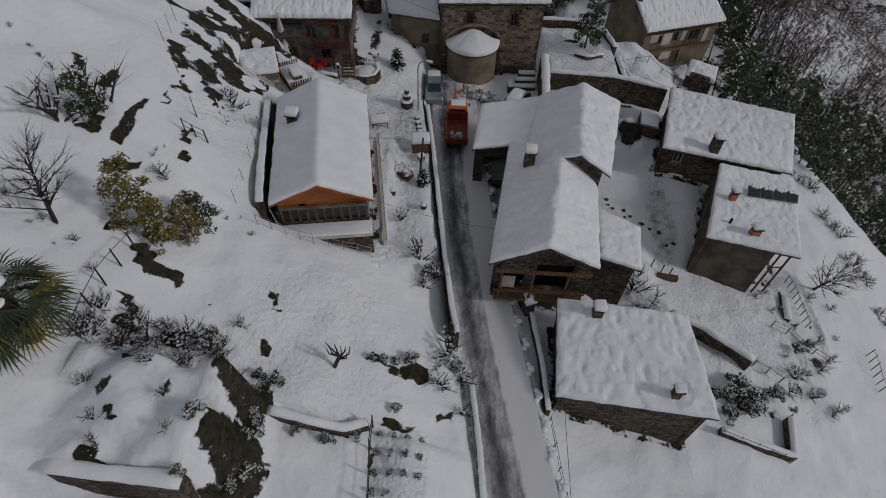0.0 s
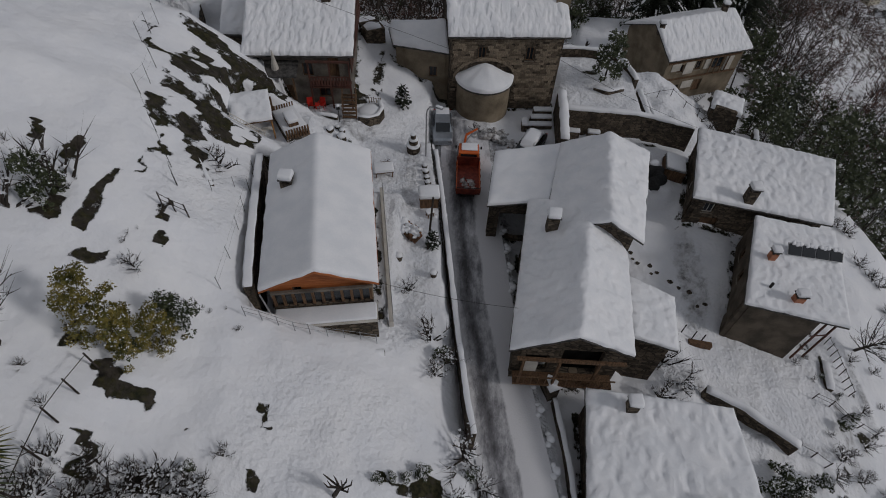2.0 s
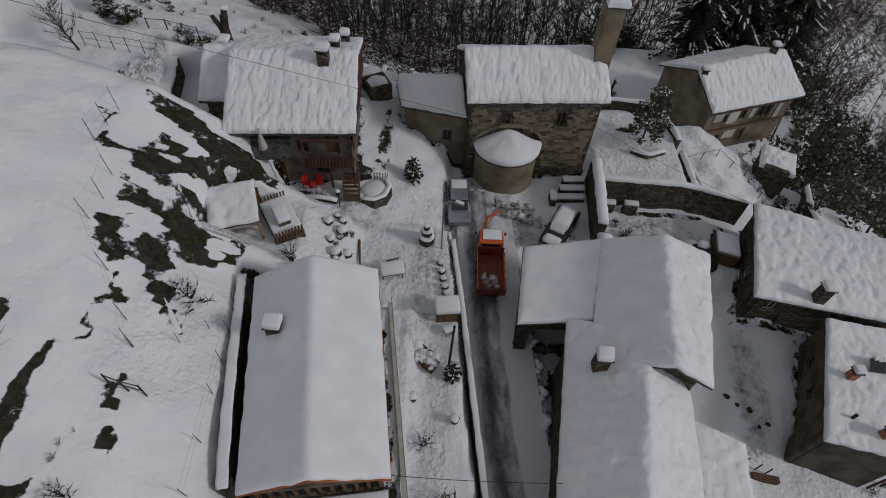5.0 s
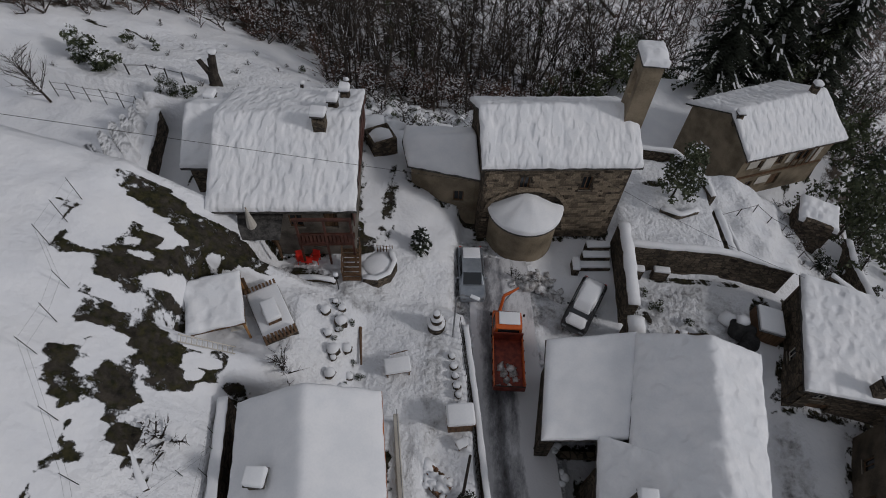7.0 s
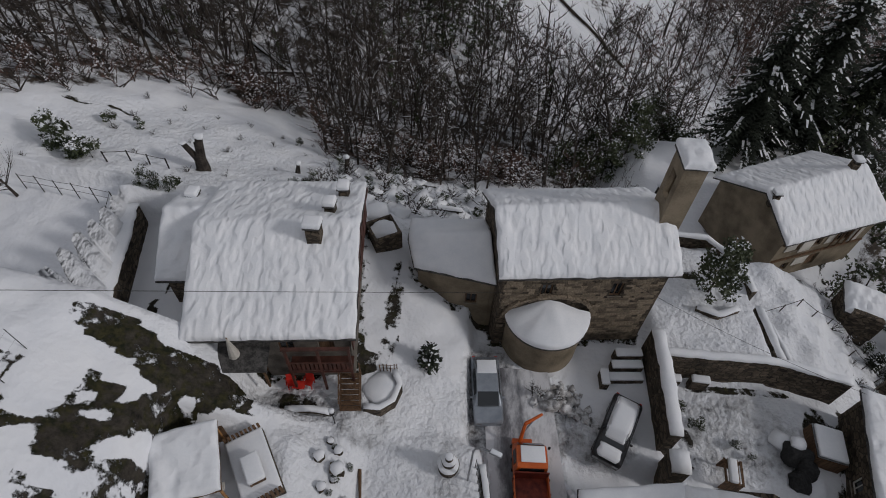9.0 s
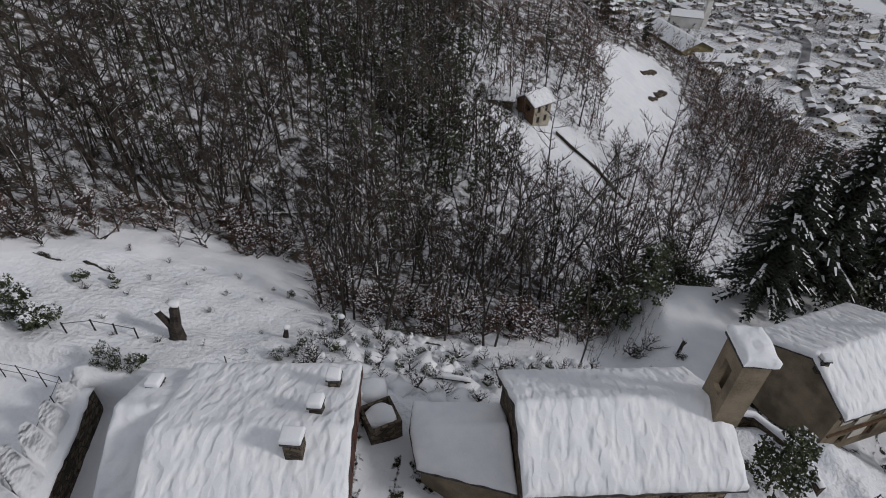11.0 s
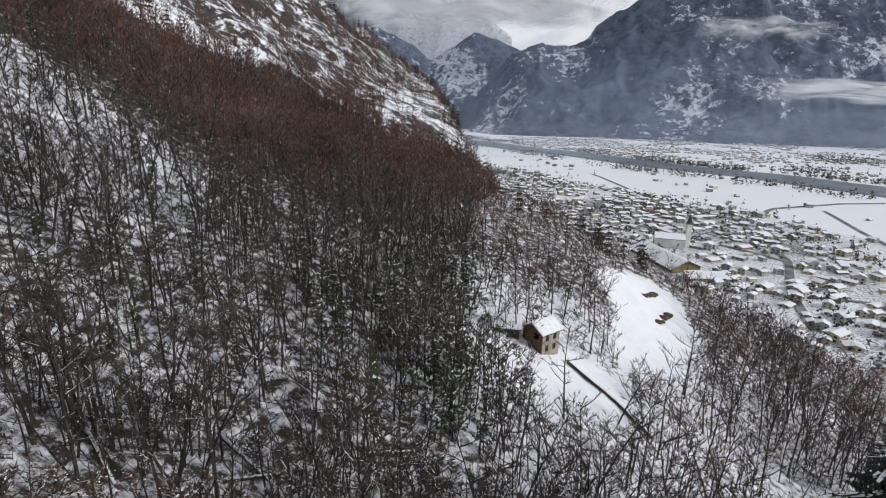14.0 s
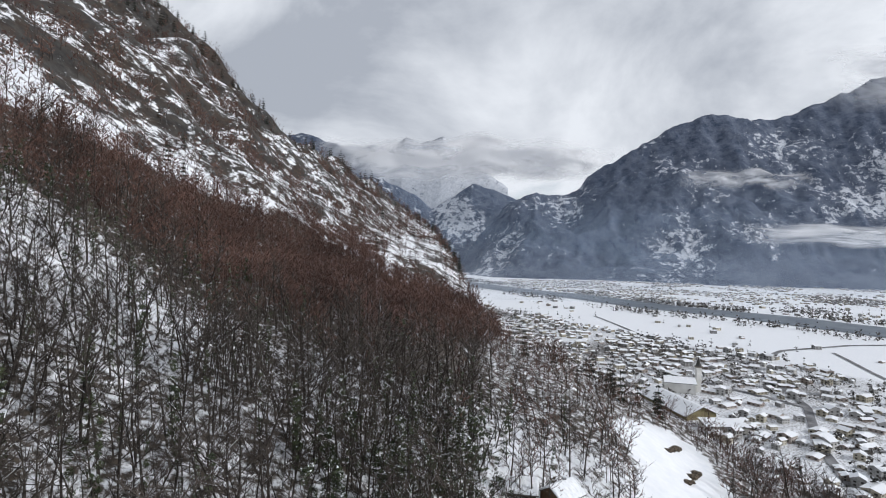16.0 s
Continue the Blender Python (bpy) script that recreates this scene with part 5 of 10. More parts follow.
# ---------------------------------------------------------------- woods
def bare_tree(seed, tall=11.0, branches=26, twigs=5, trunk_seg=4, lean=0.06, crown=0.35, width=0.14, spread=1.0, twig_w=0.030, snow_k=1.0, lite=False):
    """Triangles of a leafless tree: wood, twigs and snow lying on the boughs, as three vertex lists."""
    rng = random.Random(seed)
    wood, twig, snow = [], [], []

    def tube(a, b, ra, rb, n=3):
        d = (b - a).normalized()
        x = d.orthogonal().normalized()
        y = d.cross(x)
        ring = [x * math.cos(2 * math.pi * k / n) + y * math.sin(2 * math.pi * k / n) for k in range(n)]
        for k in range(n):
            p, q = ring[k], ring[(k + 1) % n]
            wood.extend([a + p * ra, a + q * ra, b + q * rb, a + p * ra, b + q * rb, b + p * rb])

    def sliver(a, b, w):
        d = (b - a)
        x = d.orthogonal().normalized() if rng.random() < 0.5 else d.cross(d.orthogonal()).normalized()
        twig.extend([a - x * w, a + x * w, b])
    pts = [Vector((0, 0, -0.4))]
    dirn = Vector((rng.uniform(-lean, lean), rng.uniform(-lean, lean), 1))
    for i in range(trunk_seg):
        dirn = (dirn + Vector((rng.uniform(-0.07, 0.07), rng.uniform(-0.07, 0.07), 0))).normalized()
        pts.append(pts[-1] + dirn * (tall * 0.86 / trunk_seg))
    radii = [width * (1 - 0.82 * i / trunk_seg) for i in range(trunk_seg + 1)]
    for i in range(trunk_seg):
        tube(pts[i], pts[i + 1], radii[i], radii[i + 1])

    def along(f):
        s = f * trunk_seg
        i = min(int(s), trunk_seg - 1)
        return pts[i].lerp(pts[i + 1], s - i)
    for i in range(branches):
        f = crown + (1 - crown) * (i + rng.random()) / branches
        a = along(f)
        ang = rng.uniform(0, 2 * math.pi)
        up = rng.uniform(0.5, 1.3)
        ln = tall * rng.uniform(0.12, 0.30) * spread * (1.15 - 0.6 * f)
        d = Vector((math.cos(ang), math.sin(ang), up)).normalized()
        b = a + d * ln
        if branches > 12 and not lite:
            tube(a, b, 0.05 * (1.3 - f), 0.014)
        else:
            sliver(a, b, 0.06)
        if rng.random() < 0.8:
            s = rng.uniform(0.3, 0.9)
            q = a.lerp(b, s) + Vector((0, 0, 0.05))
            r = rng.uniform(0.05, 0.13) * snow_k
            snow.extend([q + Vector((r * 1.6, 0, 0)), q + Vector((-r, r, 0.02)), q + Vector((-r, -r, 0.03))])
            if branches > 12 and not lite:
                snow.extend([q + Vector((r, 0, -0.05)), q + Vector((-r * 0.6, 0, -0.06)), q + Vector((0, 0, r * 1.2))])
        for k in range(twigs):
            s = rng.uniform(0.25, 1.0)
            p = a.lerp(b, s)
            e = (d + Vector((rng.uniform(-0.9, 0.9), rng.uniform(-0.9, 0.9), rng.uniform(-0.2, 0.8)))).normalized()
            t = p + e * ln * rng.uniform(0.3, 0.7)
            sliver(p, t, twig_w * rng.uniform(0.7, 1.2))
            if rng.random() < 0.16:
                r = rng.uniform(0.04, 0.09) * snow_k
                m = p.lerp(t, 0.6)
                snow.extend([m + Vector((r, r, 0.02)), m + Vector((-r, r * 0.4, 0.05)), m + Vector((0, -r, r))])
    return [np.array([tuple(v) for v in l], float).reshape(-1, 3) for l in (wood, twig, snow)]


def winter_tree(seed, tall=12.0, limbs=9, twigs=5, width=0.17, lean=0.08, low=0.34, spread=1.0, twig_w=0.03, snow_k=1.0):
    """Triangles of a tall leafless forest tree with few bent limbs: wood, twigs and snow along the limbs."""
    rng = random.Random(seed)
    wood, twig, snow = [], [], []

    def tube(a, b, ra, rb):
        d = (b - a).normalized()
        x = d.orthogonal().normalized()
        y = d.cross(x)
        ring = [x * math.cos(2.0944 * k) + y * math.sin(2.0944 * k) for k in range(3)]
        for k in range(3):
            p, q = ring[k], ring[(k + 1) % 3]
            wood.extend([a + p * ra, a + q * ra, b + q * rb, a + p * ra, b + q * rb, b + p * rb])

    def sliver(a, b, w):
        x = (b - a).cross(Vector((rng.uniform(-1, 1), rng.uniform(-1, 1), rng.uniform(-1, 1)))).normalized()
        twig.extend([a - x * w, a + x * w, b])
    pts, d = [Vector((0, 0, -0.5))], Vector((rng.uniform(-lean, lean), rng.uniform(-lean, lean), 1))
    for i in range(5):
        d = (d + Vector((rng.uniform(-0.10, 0.10), rng.uniform(-0.10, 0.10), 0.02))).normalized()
        pts.append(pts[-1] + d * tall * 0.2)
    for i in range(5):
        tube(pts[i], pts[i + 1], width * (1 - 0.17 * i), width * (1 - 0.17 * (i + 1)))
    for i in range(limbs):
        f = low + (1 - low) * (i + rng.random()) / limbs
        k = min(int(f * 5), 4)
        a = pts[k].lerp(pts[k + 1], f * 5 - k)
        ang = rng.uniform(0, 6.283)
        d = Vector((math.cos(ang), math.sin(ang), rng.uniform(0.2, 1.2))).normalized()
        ln = tall * rng.uniform(0.14, 0.32) * spread * (1.15 - 0.55 * f)
        m = a + d * ln * 0.55
        e = m + (d + Vector((rng.uniform(-0.4, 0.4), rng.uniform(-0.4, 0.4), 0.55))).normalized() * ln * 0.55
        tube(a, m, width * 0.42 * (1.2 - 0.6 * f), width * 0.24)
        sliver(m, e, width * 0.24)
        if rng.random() < 0.3:
            w = Vector((-d.y, d.x, 0)).normalized() * rng.uniform(0.02, 0.04) * snow_k
            up = Vector((0, 0, width * 0.35 + 0.03))
            s0, s1 = a.lerp(m, rng.uniform(0.05, 0.4)) + up, m + up
            snow.extend([s0 - w, s0 + w, s1 + w * 0.7, s0 - w, s1 + w * 0.7, s1 - w * 0.7])
        for j in range(twigs):
            p = m.lerp(e, rng.uniform(0.0, 0.9)) if j % 2 else a.lerp(m, rng.uniform(0.35, 1.0))
            t = p + (d + Vector((rng.uniform(-0.9, 0.9), rng.uniform(-0.9, 0.9), rng.uniform(0.0, 0.9)))).normalized() * ln * rng.uniform(0.25, 0.5)
            sliver(p, t, twig_w * rng.uniform(0.7, 1.2))
            if rng.random() < 0.22:
                q, r = p.lerp(t, 0.5), rng.uniform(0.04, 0.085) * snow_k
                snow.extend([q + Vector((r, r, 0.02)), q + Vector((-r, r * 0.4, 0.04)), q + Vector((0, -r, r))])
    return [np.array([tuple(v) for v in l], float).reshape(-1, 3) for l in (wood, twig, snow)]


def scatter(name, models, places, mats, label, category, jitter=0.25, seed=0):
    """One joined mesh of many trees. places: array of x, y, z, size."""
    rng = np.random.RandomState(seed)
    chunks = [[], [], []]
    kind = rng.randint(0, len(models), len(places))
    ang = rng.uniform(0, 2 * math.pi, len(places))
    for k, model in enumerate(models):
        sel = np.where(kind == k)[0]
        if not len(sel):
            continue
        c, s, size = np.cos(ang[sel])[:, None], np.sin(ang[sel])[:, None], places[sel, 3][:, None]
        for i, v in enumerate(model):
            if not len(v):
                continue
            x = (v[:, 0] * c - v[:, 1] * s) * size + places[sel, 0][:, None]
            y = (v[:, 0] * s + v[:, 1] * c) * size + places[sel, 1][:, None]
            z = v[:, 2] * size + places[sel, 2][:, None]
            chunks[i].append(np.stack([x, y, z], -1).reshape(-1, 3))
    ob = None
    sets = [np.concatenate(c) if c else np.zeros((0, 3)) for c in chunks]
    co = np.concatenate(sets)
    n = len(co) // 3
    me = bpy.data.meshes.new(name)
    me.vertices.add(len(co))
    me.vertices.foreach_set("co", co.ravel())
    me.loops.add(len(co))
    me.loops.foreach_set("vertex_index", np.arange(len(co)))
    me.polygons.add(n)
    me.polygons.foreach_set("loop_start", np.arange(0, len(co), 3))
    me.polygons.foreach_set("material_index", np.concatenate([np.full(len(s) // 3, i) for i, s in enumerate(sets)]))
    me.update(calc_edges=True)
    for m in mats:
        me.materials.append(m)
    return tagged(new(name, me), label, category, kind="stuff")


def grow(rng, n, xr, yr, keep, size):
    """Random places on the ground for which keep(x, y) passes."""
    x, y = rng.uniform(*xr, n), rng.uniform(*yr, n)
    ok = keep(x, y) > rng.uniform(0, 1, n)
    x, y = x[ok], y[ok]
    return np.stack([x, y, height(x, y), rng.uniform(*size, len(x))], -1)


def leafy(seed, tall, spread, blobs, leaves, size, snow_share=0.12, low=0.25, clump=(0.22, 0.42)):
    """Triangles of a leafy crown on a stem: wood, leaves, snow. The leaves sit in uneven clumps with gaps."""
    rng = random.Random(seed)
    wood, leaf, snow = [], [], []
    stem = bare_tree(seed + 500, tall * 0.9, 9, 0, 3, 0.1, 0.3, 0.05 * tall ** 0.5, 1.3)[0]
    for i in range(blobs):
        f = rng.uniform(low, 1.0)
        a = rng.uniform(0, 6.283)
        rad = spread * (1.1 - 0.75 * f) * rng.uniform(0.3, 1.0)
        c = Vector((math.cos(a) * rad, math.sin(a) * rad, tall * f))
        br = spread * rng.uniform(*clump)
        for k in range(leaves):
            d = Vector((rng.gauss(0, 1), rng.gauss(0, 1), rng.gauss(0, 0.75)))
            d = d.normalized() * br * rng.uniform(0.55, 1.08)
            p = c + d
            u = Vector((rng.gauss(0, 1), rng.gauss(0, 1), rng.gauss(0, 0.6))).normalized()
            v = u.orthogonal().normalized()
            w = size * rng.uniform(0.6, 1.3)
            tri = [p - v * w * 0.45, p + v * w * 0.45, p + u * w * 1.3]
            if d.z > br * 0.35 and rng.random() < snow_share * 3:
                snow.extend([q + Vector((0, 0, 0.03)) for q in tri])
            else:
                leaf.extend(tri)
    return [stem] + [np.array([tuple(q) for q in l], float).reshape(-1, 3) for l in (leaf, snow)]


def spruce(seed, tall=17.0, whorls=20, snow_share=0.3):
    """Triangles of a spruce: trunk, drooping needle boughs, snow on the upper sides."""
    rng = random.Random(seed)
    wood, leaf, snow = [], [], []
    wood = list(map(Vector, bare_tree(seed + 900, tall * 1.1, 0, 0, 4, 0.02, 0.3, 0.22)[0]))
    for i in range(whorls):
        f = 0.10 + 0.88 * i / whorls
        z = tall * f
        reach = (1 - f) ** 0.8 * tall * 0.26 + 0.3
        n = 7 if f < 0.8 else 5
        a0 = rng.uniform(0, 6.283)
        for k in range(n):
            a = a0 + 6.283 * k / n + rng.uniform(-0.25, 0.25)
            ln = reach * rng.uniform(0.7, 1.15)
            d, s = Vector((math.cos(a), math.sin(a), 0)), Vector((-math.sin(a), math.cos(a), 0))
            m = max(2, int(ln / (0.34 if whorls > 10 else 1.1)))
            for j in range(m):
                t0 = (j + 0.5) / m
                p = d * (ln * t0) + Vector((0, 0, z - ln * 0.42 * t0 ** 1.4 + rng.uniform(-0.08, 0.08)))
                w = (0.30 + 0.75 * (1 - t0)) * min(1.0, ln * 0.4) * rng.uniform(0.7, 1.2) * (1.0 if whorls > 10 else 2.4)
                for sg in (-1, 1):
                    tip = p + s * sg * w + d * 0.35 * rng.uniform(0.5, 1.2) - Vector((0, 0, 0.22 * w + 0.05))
                    leaf.extend([p - d * 0.22, p + d * 0.26, tip])
                    leaf.extend([p, p + d * 0.1 + s * sg * w * 0.5, p + s * sg * w * 0.4 - Vector((0, 0, 0.5 * w + 0.15))])
            if rng.random() < snow_share:
                for j in range(rng.randint(3, 6)):
                    t0 = rng.uniform(0.25, 0.9)
                    t1 = min(1.0, t0 + rng.uniform(0.10, 0.25))
                    off = s * rng.uniform(-0.3, 0.3)
                    q0 = d * (ln * t0) + off + Vector((0, 0, z - ln * 0.42 * t0 ** 1.4 + 0.10))
                    q1 = d * (ln * t1) + off * 1.3 + Vector((0, 0, z - ln * 0.42 * t1 ** 1.4 + 0.09))
                    r = rng.uniform(0.06, 0.15)
                    snow.extend([q0 - s * r, q1, q0 + s * r, q0 + s * r, q1, q1 + s * r * 1.2])
    return [np.array([tuple(q) for q in l], float).reshape(-1, 3) for l in (wood, leaf, snow)]


def tri_mesh(name, co, mat):
    me = bpy.data.meshes.new(name)
    n = len(co) // 3
    me.vertices.add(len(co))
    me.vertices.foreach_set("co", np.ascontiguousarray(co).ravel())
    me.loops.add(len(co))
    me.loops.foreach_set("vertex_index", np.arange(len(co)))
    me.polygons.add(n)
    me.polygons.foreach_set("loop_start", np.arange(0, len(co), 3))
    me.update(calc_edges=True)
    me.materials.append(mat)
    return me


def tree_model(model, mats):
    """The shared meshes of a single tree: trunk, crown and snow."""
    return [tri_mesh(n, v, m) if len(v) else None for n, v, m in zip(("trunk", "crown", "snow"), model, mats)]


def plant(name, label, category, meshes, x, y, z=None, size=1.0, turn=0.0, group="", tilt=0.0):
    ob = thing(name, label, category, pose(x, y, h(x, y) if z is None else z, tilt, 0, turn) @ Matrix.Diagonal((size, size, size, 1)), group)
    for n, me in zip(("trunk", "crown", "snow"), meshes):
        if me:
            o = shared(n, me, ob)
            if n == "snow":
                o["kind"] = "stuff"
    return ob


def red_foot(x):
    """Lower edge of the dense reddish wood."""
    return np.interp(x, [-200, -103, -97, -70, -40, -26, -12, 10], [135, 150, 158, 162, 162, 170, 200, 230])


def flank_density(x, y):
    """The wood thins out towards the open slope by the lone house and in gaps of the western flank."""
    patchy = 0.45 + 0.55 * smooth(-0.14, 0.12, fbm(x, y, 20, 2, 51)) + 0.5 * np.exp(-(((x + 21) / 17) ** 2 + ((y - 120) / 26) ** 2))
    gap = 1 - 0.75 * np.exp(-(((x + 80) / 24) ** 2 + ((y - 158) / 16) ** 2)) - 0.35 * np.exp(-(((x + 45) / 16) ** 2 + ((y - 100) / 14) ** 2))
    grow_in = np.interp(y, [76, 88, 100, 122, 175], [0.7, 1.1, 1.3, 1.25, 1.0])
    return 0.46 * grow_in * patchy * gap * (1 - 0.97 * smooth(30, 34, x) * (1 - smooth(104, 116, y))) * wood_mask(x, y) * (1 - np.interp(y, [106, 118], [0.62, 0.80]) * smooth(-11, 2, x) * smooth(96, 110, y) * (1 - smooth(56, 66, x)))


def build_woods():
    rng = np.random.RandomState(4)
    models = [winter_tree(s, 12.0, 10, 8, 0.17, 0.12 if s % 4 else 0.4, 0.30 + 0.03 * (s % 4), 1.0, 0.026) for s in range(9)]
    # the nearest trunks are single trees
    p = grow(rng, 900, (-45, 24), (62, 90), wood_mask, (0.5, 1.05))[:180]
    singles = [tree_model(m, (M_BARK, M_TWIG, M_SNOW)) for m in models]
    for i, (x, y, z, k) in enumerate(p):
        plant("bare_tree", "slender leafless tree at the edge of the snowy wood", "tree", singles[i % 9], x, y, z, k, (i * 77) % 360, "trees at the wood's edge")
    lite = [winter_tree(s + 20, 16.5, 12, 15, 0.20, 0.10 if s % 4 else 0.32, 0.28 + 0.05 * (s % 4), 1.05, 0.045, 1.0) for s in range(14)]
    p = grow(rng, 5100, (-125, 85), (74, 190), lambda x, y: flank_density(x, y) * smooth(70, 84, y) * (1 - 0.75 * smooth(-6, 8, y - red_foot(x))) * np.interp(x, [-70, -30], [0.95, 0.95]), (0.4, 1.1))
    scatter("bare_wood", lite, p, [M_BARK, M_TWIG, M_SNOW], "leafless winter wood with snow on its limbs", "trees", seed=1)
    shrub = [bare_tree(s + 40, 3.4, 8, 6, 1, 0.3, 0.08, 0.03, 2.3, 0.06, 0.8, True) for s in range(6)]
    p = grow(rng, 4600, (-120, 62), (68, 185), lambda x, y: wood_mask(x, y) * np.interp(x, [-50, -14, -4, 40, 50], [0.45, 0.7, 0.25, 0.25, 0.6]), (0.5, 1.3))
    scatter("undergrowth", shrub, p, [M_BARK, M_TWIG, M_SNOW], "snowy brambles and saplings under the trees", "undergrowth", seed=2)
    edge = grow(rng, 1000, (-42, 30), (60, 100), lambda x, y: wood_mask(x, y) * (1 - wood_mask(x, y - 7)), (0.8, 1.7))
    scatter("edge_thicket", [bare_tree(s + 60, 2.6, 14, 8, 2, 0.3, 0.05, 0.03, 2.4, 0.02, 0.9) for s in range(6)], edge, [M_BARK, M_REDTWIG, M_SNOW], "reddish thicket plastered with snow at the wood's edge", "undergrowth", seed=9)
    ivy = [leafy(s + 300, 10, 1.5, 20, 34, 0.24, 0.10, 0.15, (0.14, 0.34)) for s in range(4)]
    p = grow(rng, 680, (-34, 10), (92, 150), lambda x, y: 0.75 * wood_mask(x, y) * np.exp(-(((x + 12) / 12) ** 2 + ((y - 122) / 20) ** 2)), (0.5, 1.1))
    scatter("ivy_clad_trees", ivy, p, [M_BARK, M_EVERGREEN, M_SNOW], "dark ivy-grown trees in the middle of the wood", "trees", seed=5)
    column = [leafy(s + 320, 11, 0.62, 22, 20, 0.22, 0.04, 0.08, (0.30, 0.62)) for s in range(4)]
    p = grow(rng, 900, (-110, 20), (84, 175), lambda x, y: 0.26 * wood_mask(x, y) * (1 - 0.6 * smooth(-8, 4, x)), (0.5, 1.2))
    scatter("ivy_trees", column, p, [M_BARK, M_EVERGREEN, M_SNOW], "dark ivy-wrapped trunks among the bare trees", "trees", seed=8)
    mid_models = [bare_tree(s + 80, 10, 10, 5, 2, 0.10, 0.26, 0.12, 1.3, 0.10, 0.95) for s in range(6)]
    p = grow(rng, 15000, (-190, 30), (130, 400), lambda x, y: wood_mask(x, y) * (0.06 * smooth(140, 160, y) + 0.94 * smooth(-4, 34, y - red_foot(x))) * (y < crest(x) + 40) * (1 - 0.95 * smooth(-5, 9, y - wood_edge(x) + 14 * fbm(x, y, 22, 2, 58))) * np.interp(x, [-3, 8], [1.0, 0.15]), (0.6, 1.2))
    scatter("reddish_wood", mid_models, p, [M_BARK, M_REDTWIG, M_SNOW], "reddish bare wood on the flank", "trees", seed=3)
    # open wood of larger trees round the meadow and down to the valley
    big = [winter_tree(s + 60, 9.5, 11, 9, 0.13, 0.15, 0.16, 1.5, 0.062, 0.7) for s in range(8)]
    p = grow(rng, 2500, (0, 170), (96, 300), lambda x, y: (height(x, y) > VALLEY + 8) * wood_mask(x, y) * (y < crest(x) + 30) * np.interp(x, [0, 12, 50, 58, 120, 170], [0.25, 0.40, 0.40, 0.85, 0.6, 0.4]) * np.interp(y, [96, 110, 200, 230], [0.5, 1.0, 1.0, 0.7]), (0.5, 1.1))
    q = grow(rng, 450, (66, 250), (60, 130), lambda x, y: (height(x, y) > VALLEY + 8) * 0.8 * smooth(60, 75, x), (0.6, 1.1))
    scatter("open_wood", big, np.concatenate([p, q]), [M_BARK, M_REDTWIG, M_SNOW], "open brown winter wood on the snowy slope", "trees", seed=12)
    far_models = [bare_tree(s + 120, 8, 9, 2, 1, 0.10, 0.12, 0.16, 1.9, 0.30, 1.1) for s in range(5)]
    p = grow(rng, 9500, (-480, 40), (160, 720), lambda x, y: wood_mask(x, y) * (y < crest(x) + 80) * smooth(0, 15, y - wood_edge(x)) * (0.06 + 0.94 * smooth(-0.05, 0.06, fbm(x, y, 48, 4, 21)) + 0.5 * smooth(-120, -20, y - crest(x))), (0.5, 1.15))
    scatter("far_wood", far_models, p, [M_BARK, M_REDTWIG, M_SNOW], "distant brown wood between snowy crags", "trees", seed=4)
    tall = [spruce(s, 13, 5, 0.10) for s in range(3)]
    p = grow(rng, 2500, (-460, 60), (230, 720), lambda x, y: wood_mask(x, y) * np.exp(-((y - crest(x) + 5) / 34) ** 2) * 0.9 + 0.02 * smooth(0, 15, y - wood_edge(x)) * (y < crest(x)), (0.45, 1.0))
    scatter("crest_conifers", tall, p, [M_BARK, M_NEEDLE, M_SNOW], "dark conifers along the crest", "trees", seed=6)
    # evergreens on the slope east of the houses
    p = grow(rng, 850, (32, 120), (44, 112), lambda x, y: 0.5 * smooth(0, 7, y - 42 - 0.25 * np.minimum(x - 36, 30)) * smooth(-3, 3, x - 32 - 0.22 * np.abs(y - 64)), (0.6, 1.25))
    scatter("evergreen_slope", [leafy(s + 330, 8, 2.5, 16, 18, 0.38, 0.05, 0.05) for s in range(4)], p, [M_BARK, M_EVERGREEN, M_SNOW], "dark evergreen thicket dusted with snow", "trees", seed=7)


build_woods()


# ---------------------------------------------------------------- far mountains
def mountain(name, label, crest_pts, base_y, crest_y, x0, x1, n=220, m=90, seed=0, rug=1.0, mat=None):
    xs = np.linspace(x0, x1, n)
    cz = np.interp(xs, [p[0] for p in crest_pts], [p[1] for p in crest_pts])
    v = np.linspace(0, 1.25, m)
    X = np.repeat(xs[None, :], m, 0)
    B = np.interp(xs, [p[0] for p in base_y], [p[1] for p in base_y])[None, :]
    Y = B + (crest_y - B) * v[:, None]
    prof = np.where(v < 1, v ** 1.15, 1 - (v - 1) * 2.0)[:, None]
    Z = VALLEY - 15 + (cz[None, :] - VALLEY) * prof
    ridged = 0.5 - np.abs(fbm(X, Y, 420, 5, seed))
    Z = Z + (ridged - 0.3) * 330 * rug * np.clip(v * 2.2, 0, 1)[:, None] * np.clip(1.25 - v, 0.35, 1)[:, None]
    Z = Z + fbm(X, Y, 90, 4, seed + 3) * 40 * rug * np.clip(v * 3, 0, 1)[:, None]
    idx = np.arange(n * m).reshape(m, n)
    q = np.stack([idx[:-1, :-1], idx[:-1, 1:], idx[1:, 1:], idx[1:, :-1]], -1).reshape(-1, 4)
    me = mesh_from(name, np.stack([X, Y, Z], -1).reshape(-1, 3).tolist(), q.tolist(), mat or M_MOUNTAIN, True)
    return tagged(new(name, me), label, "mountain", kind="structure")


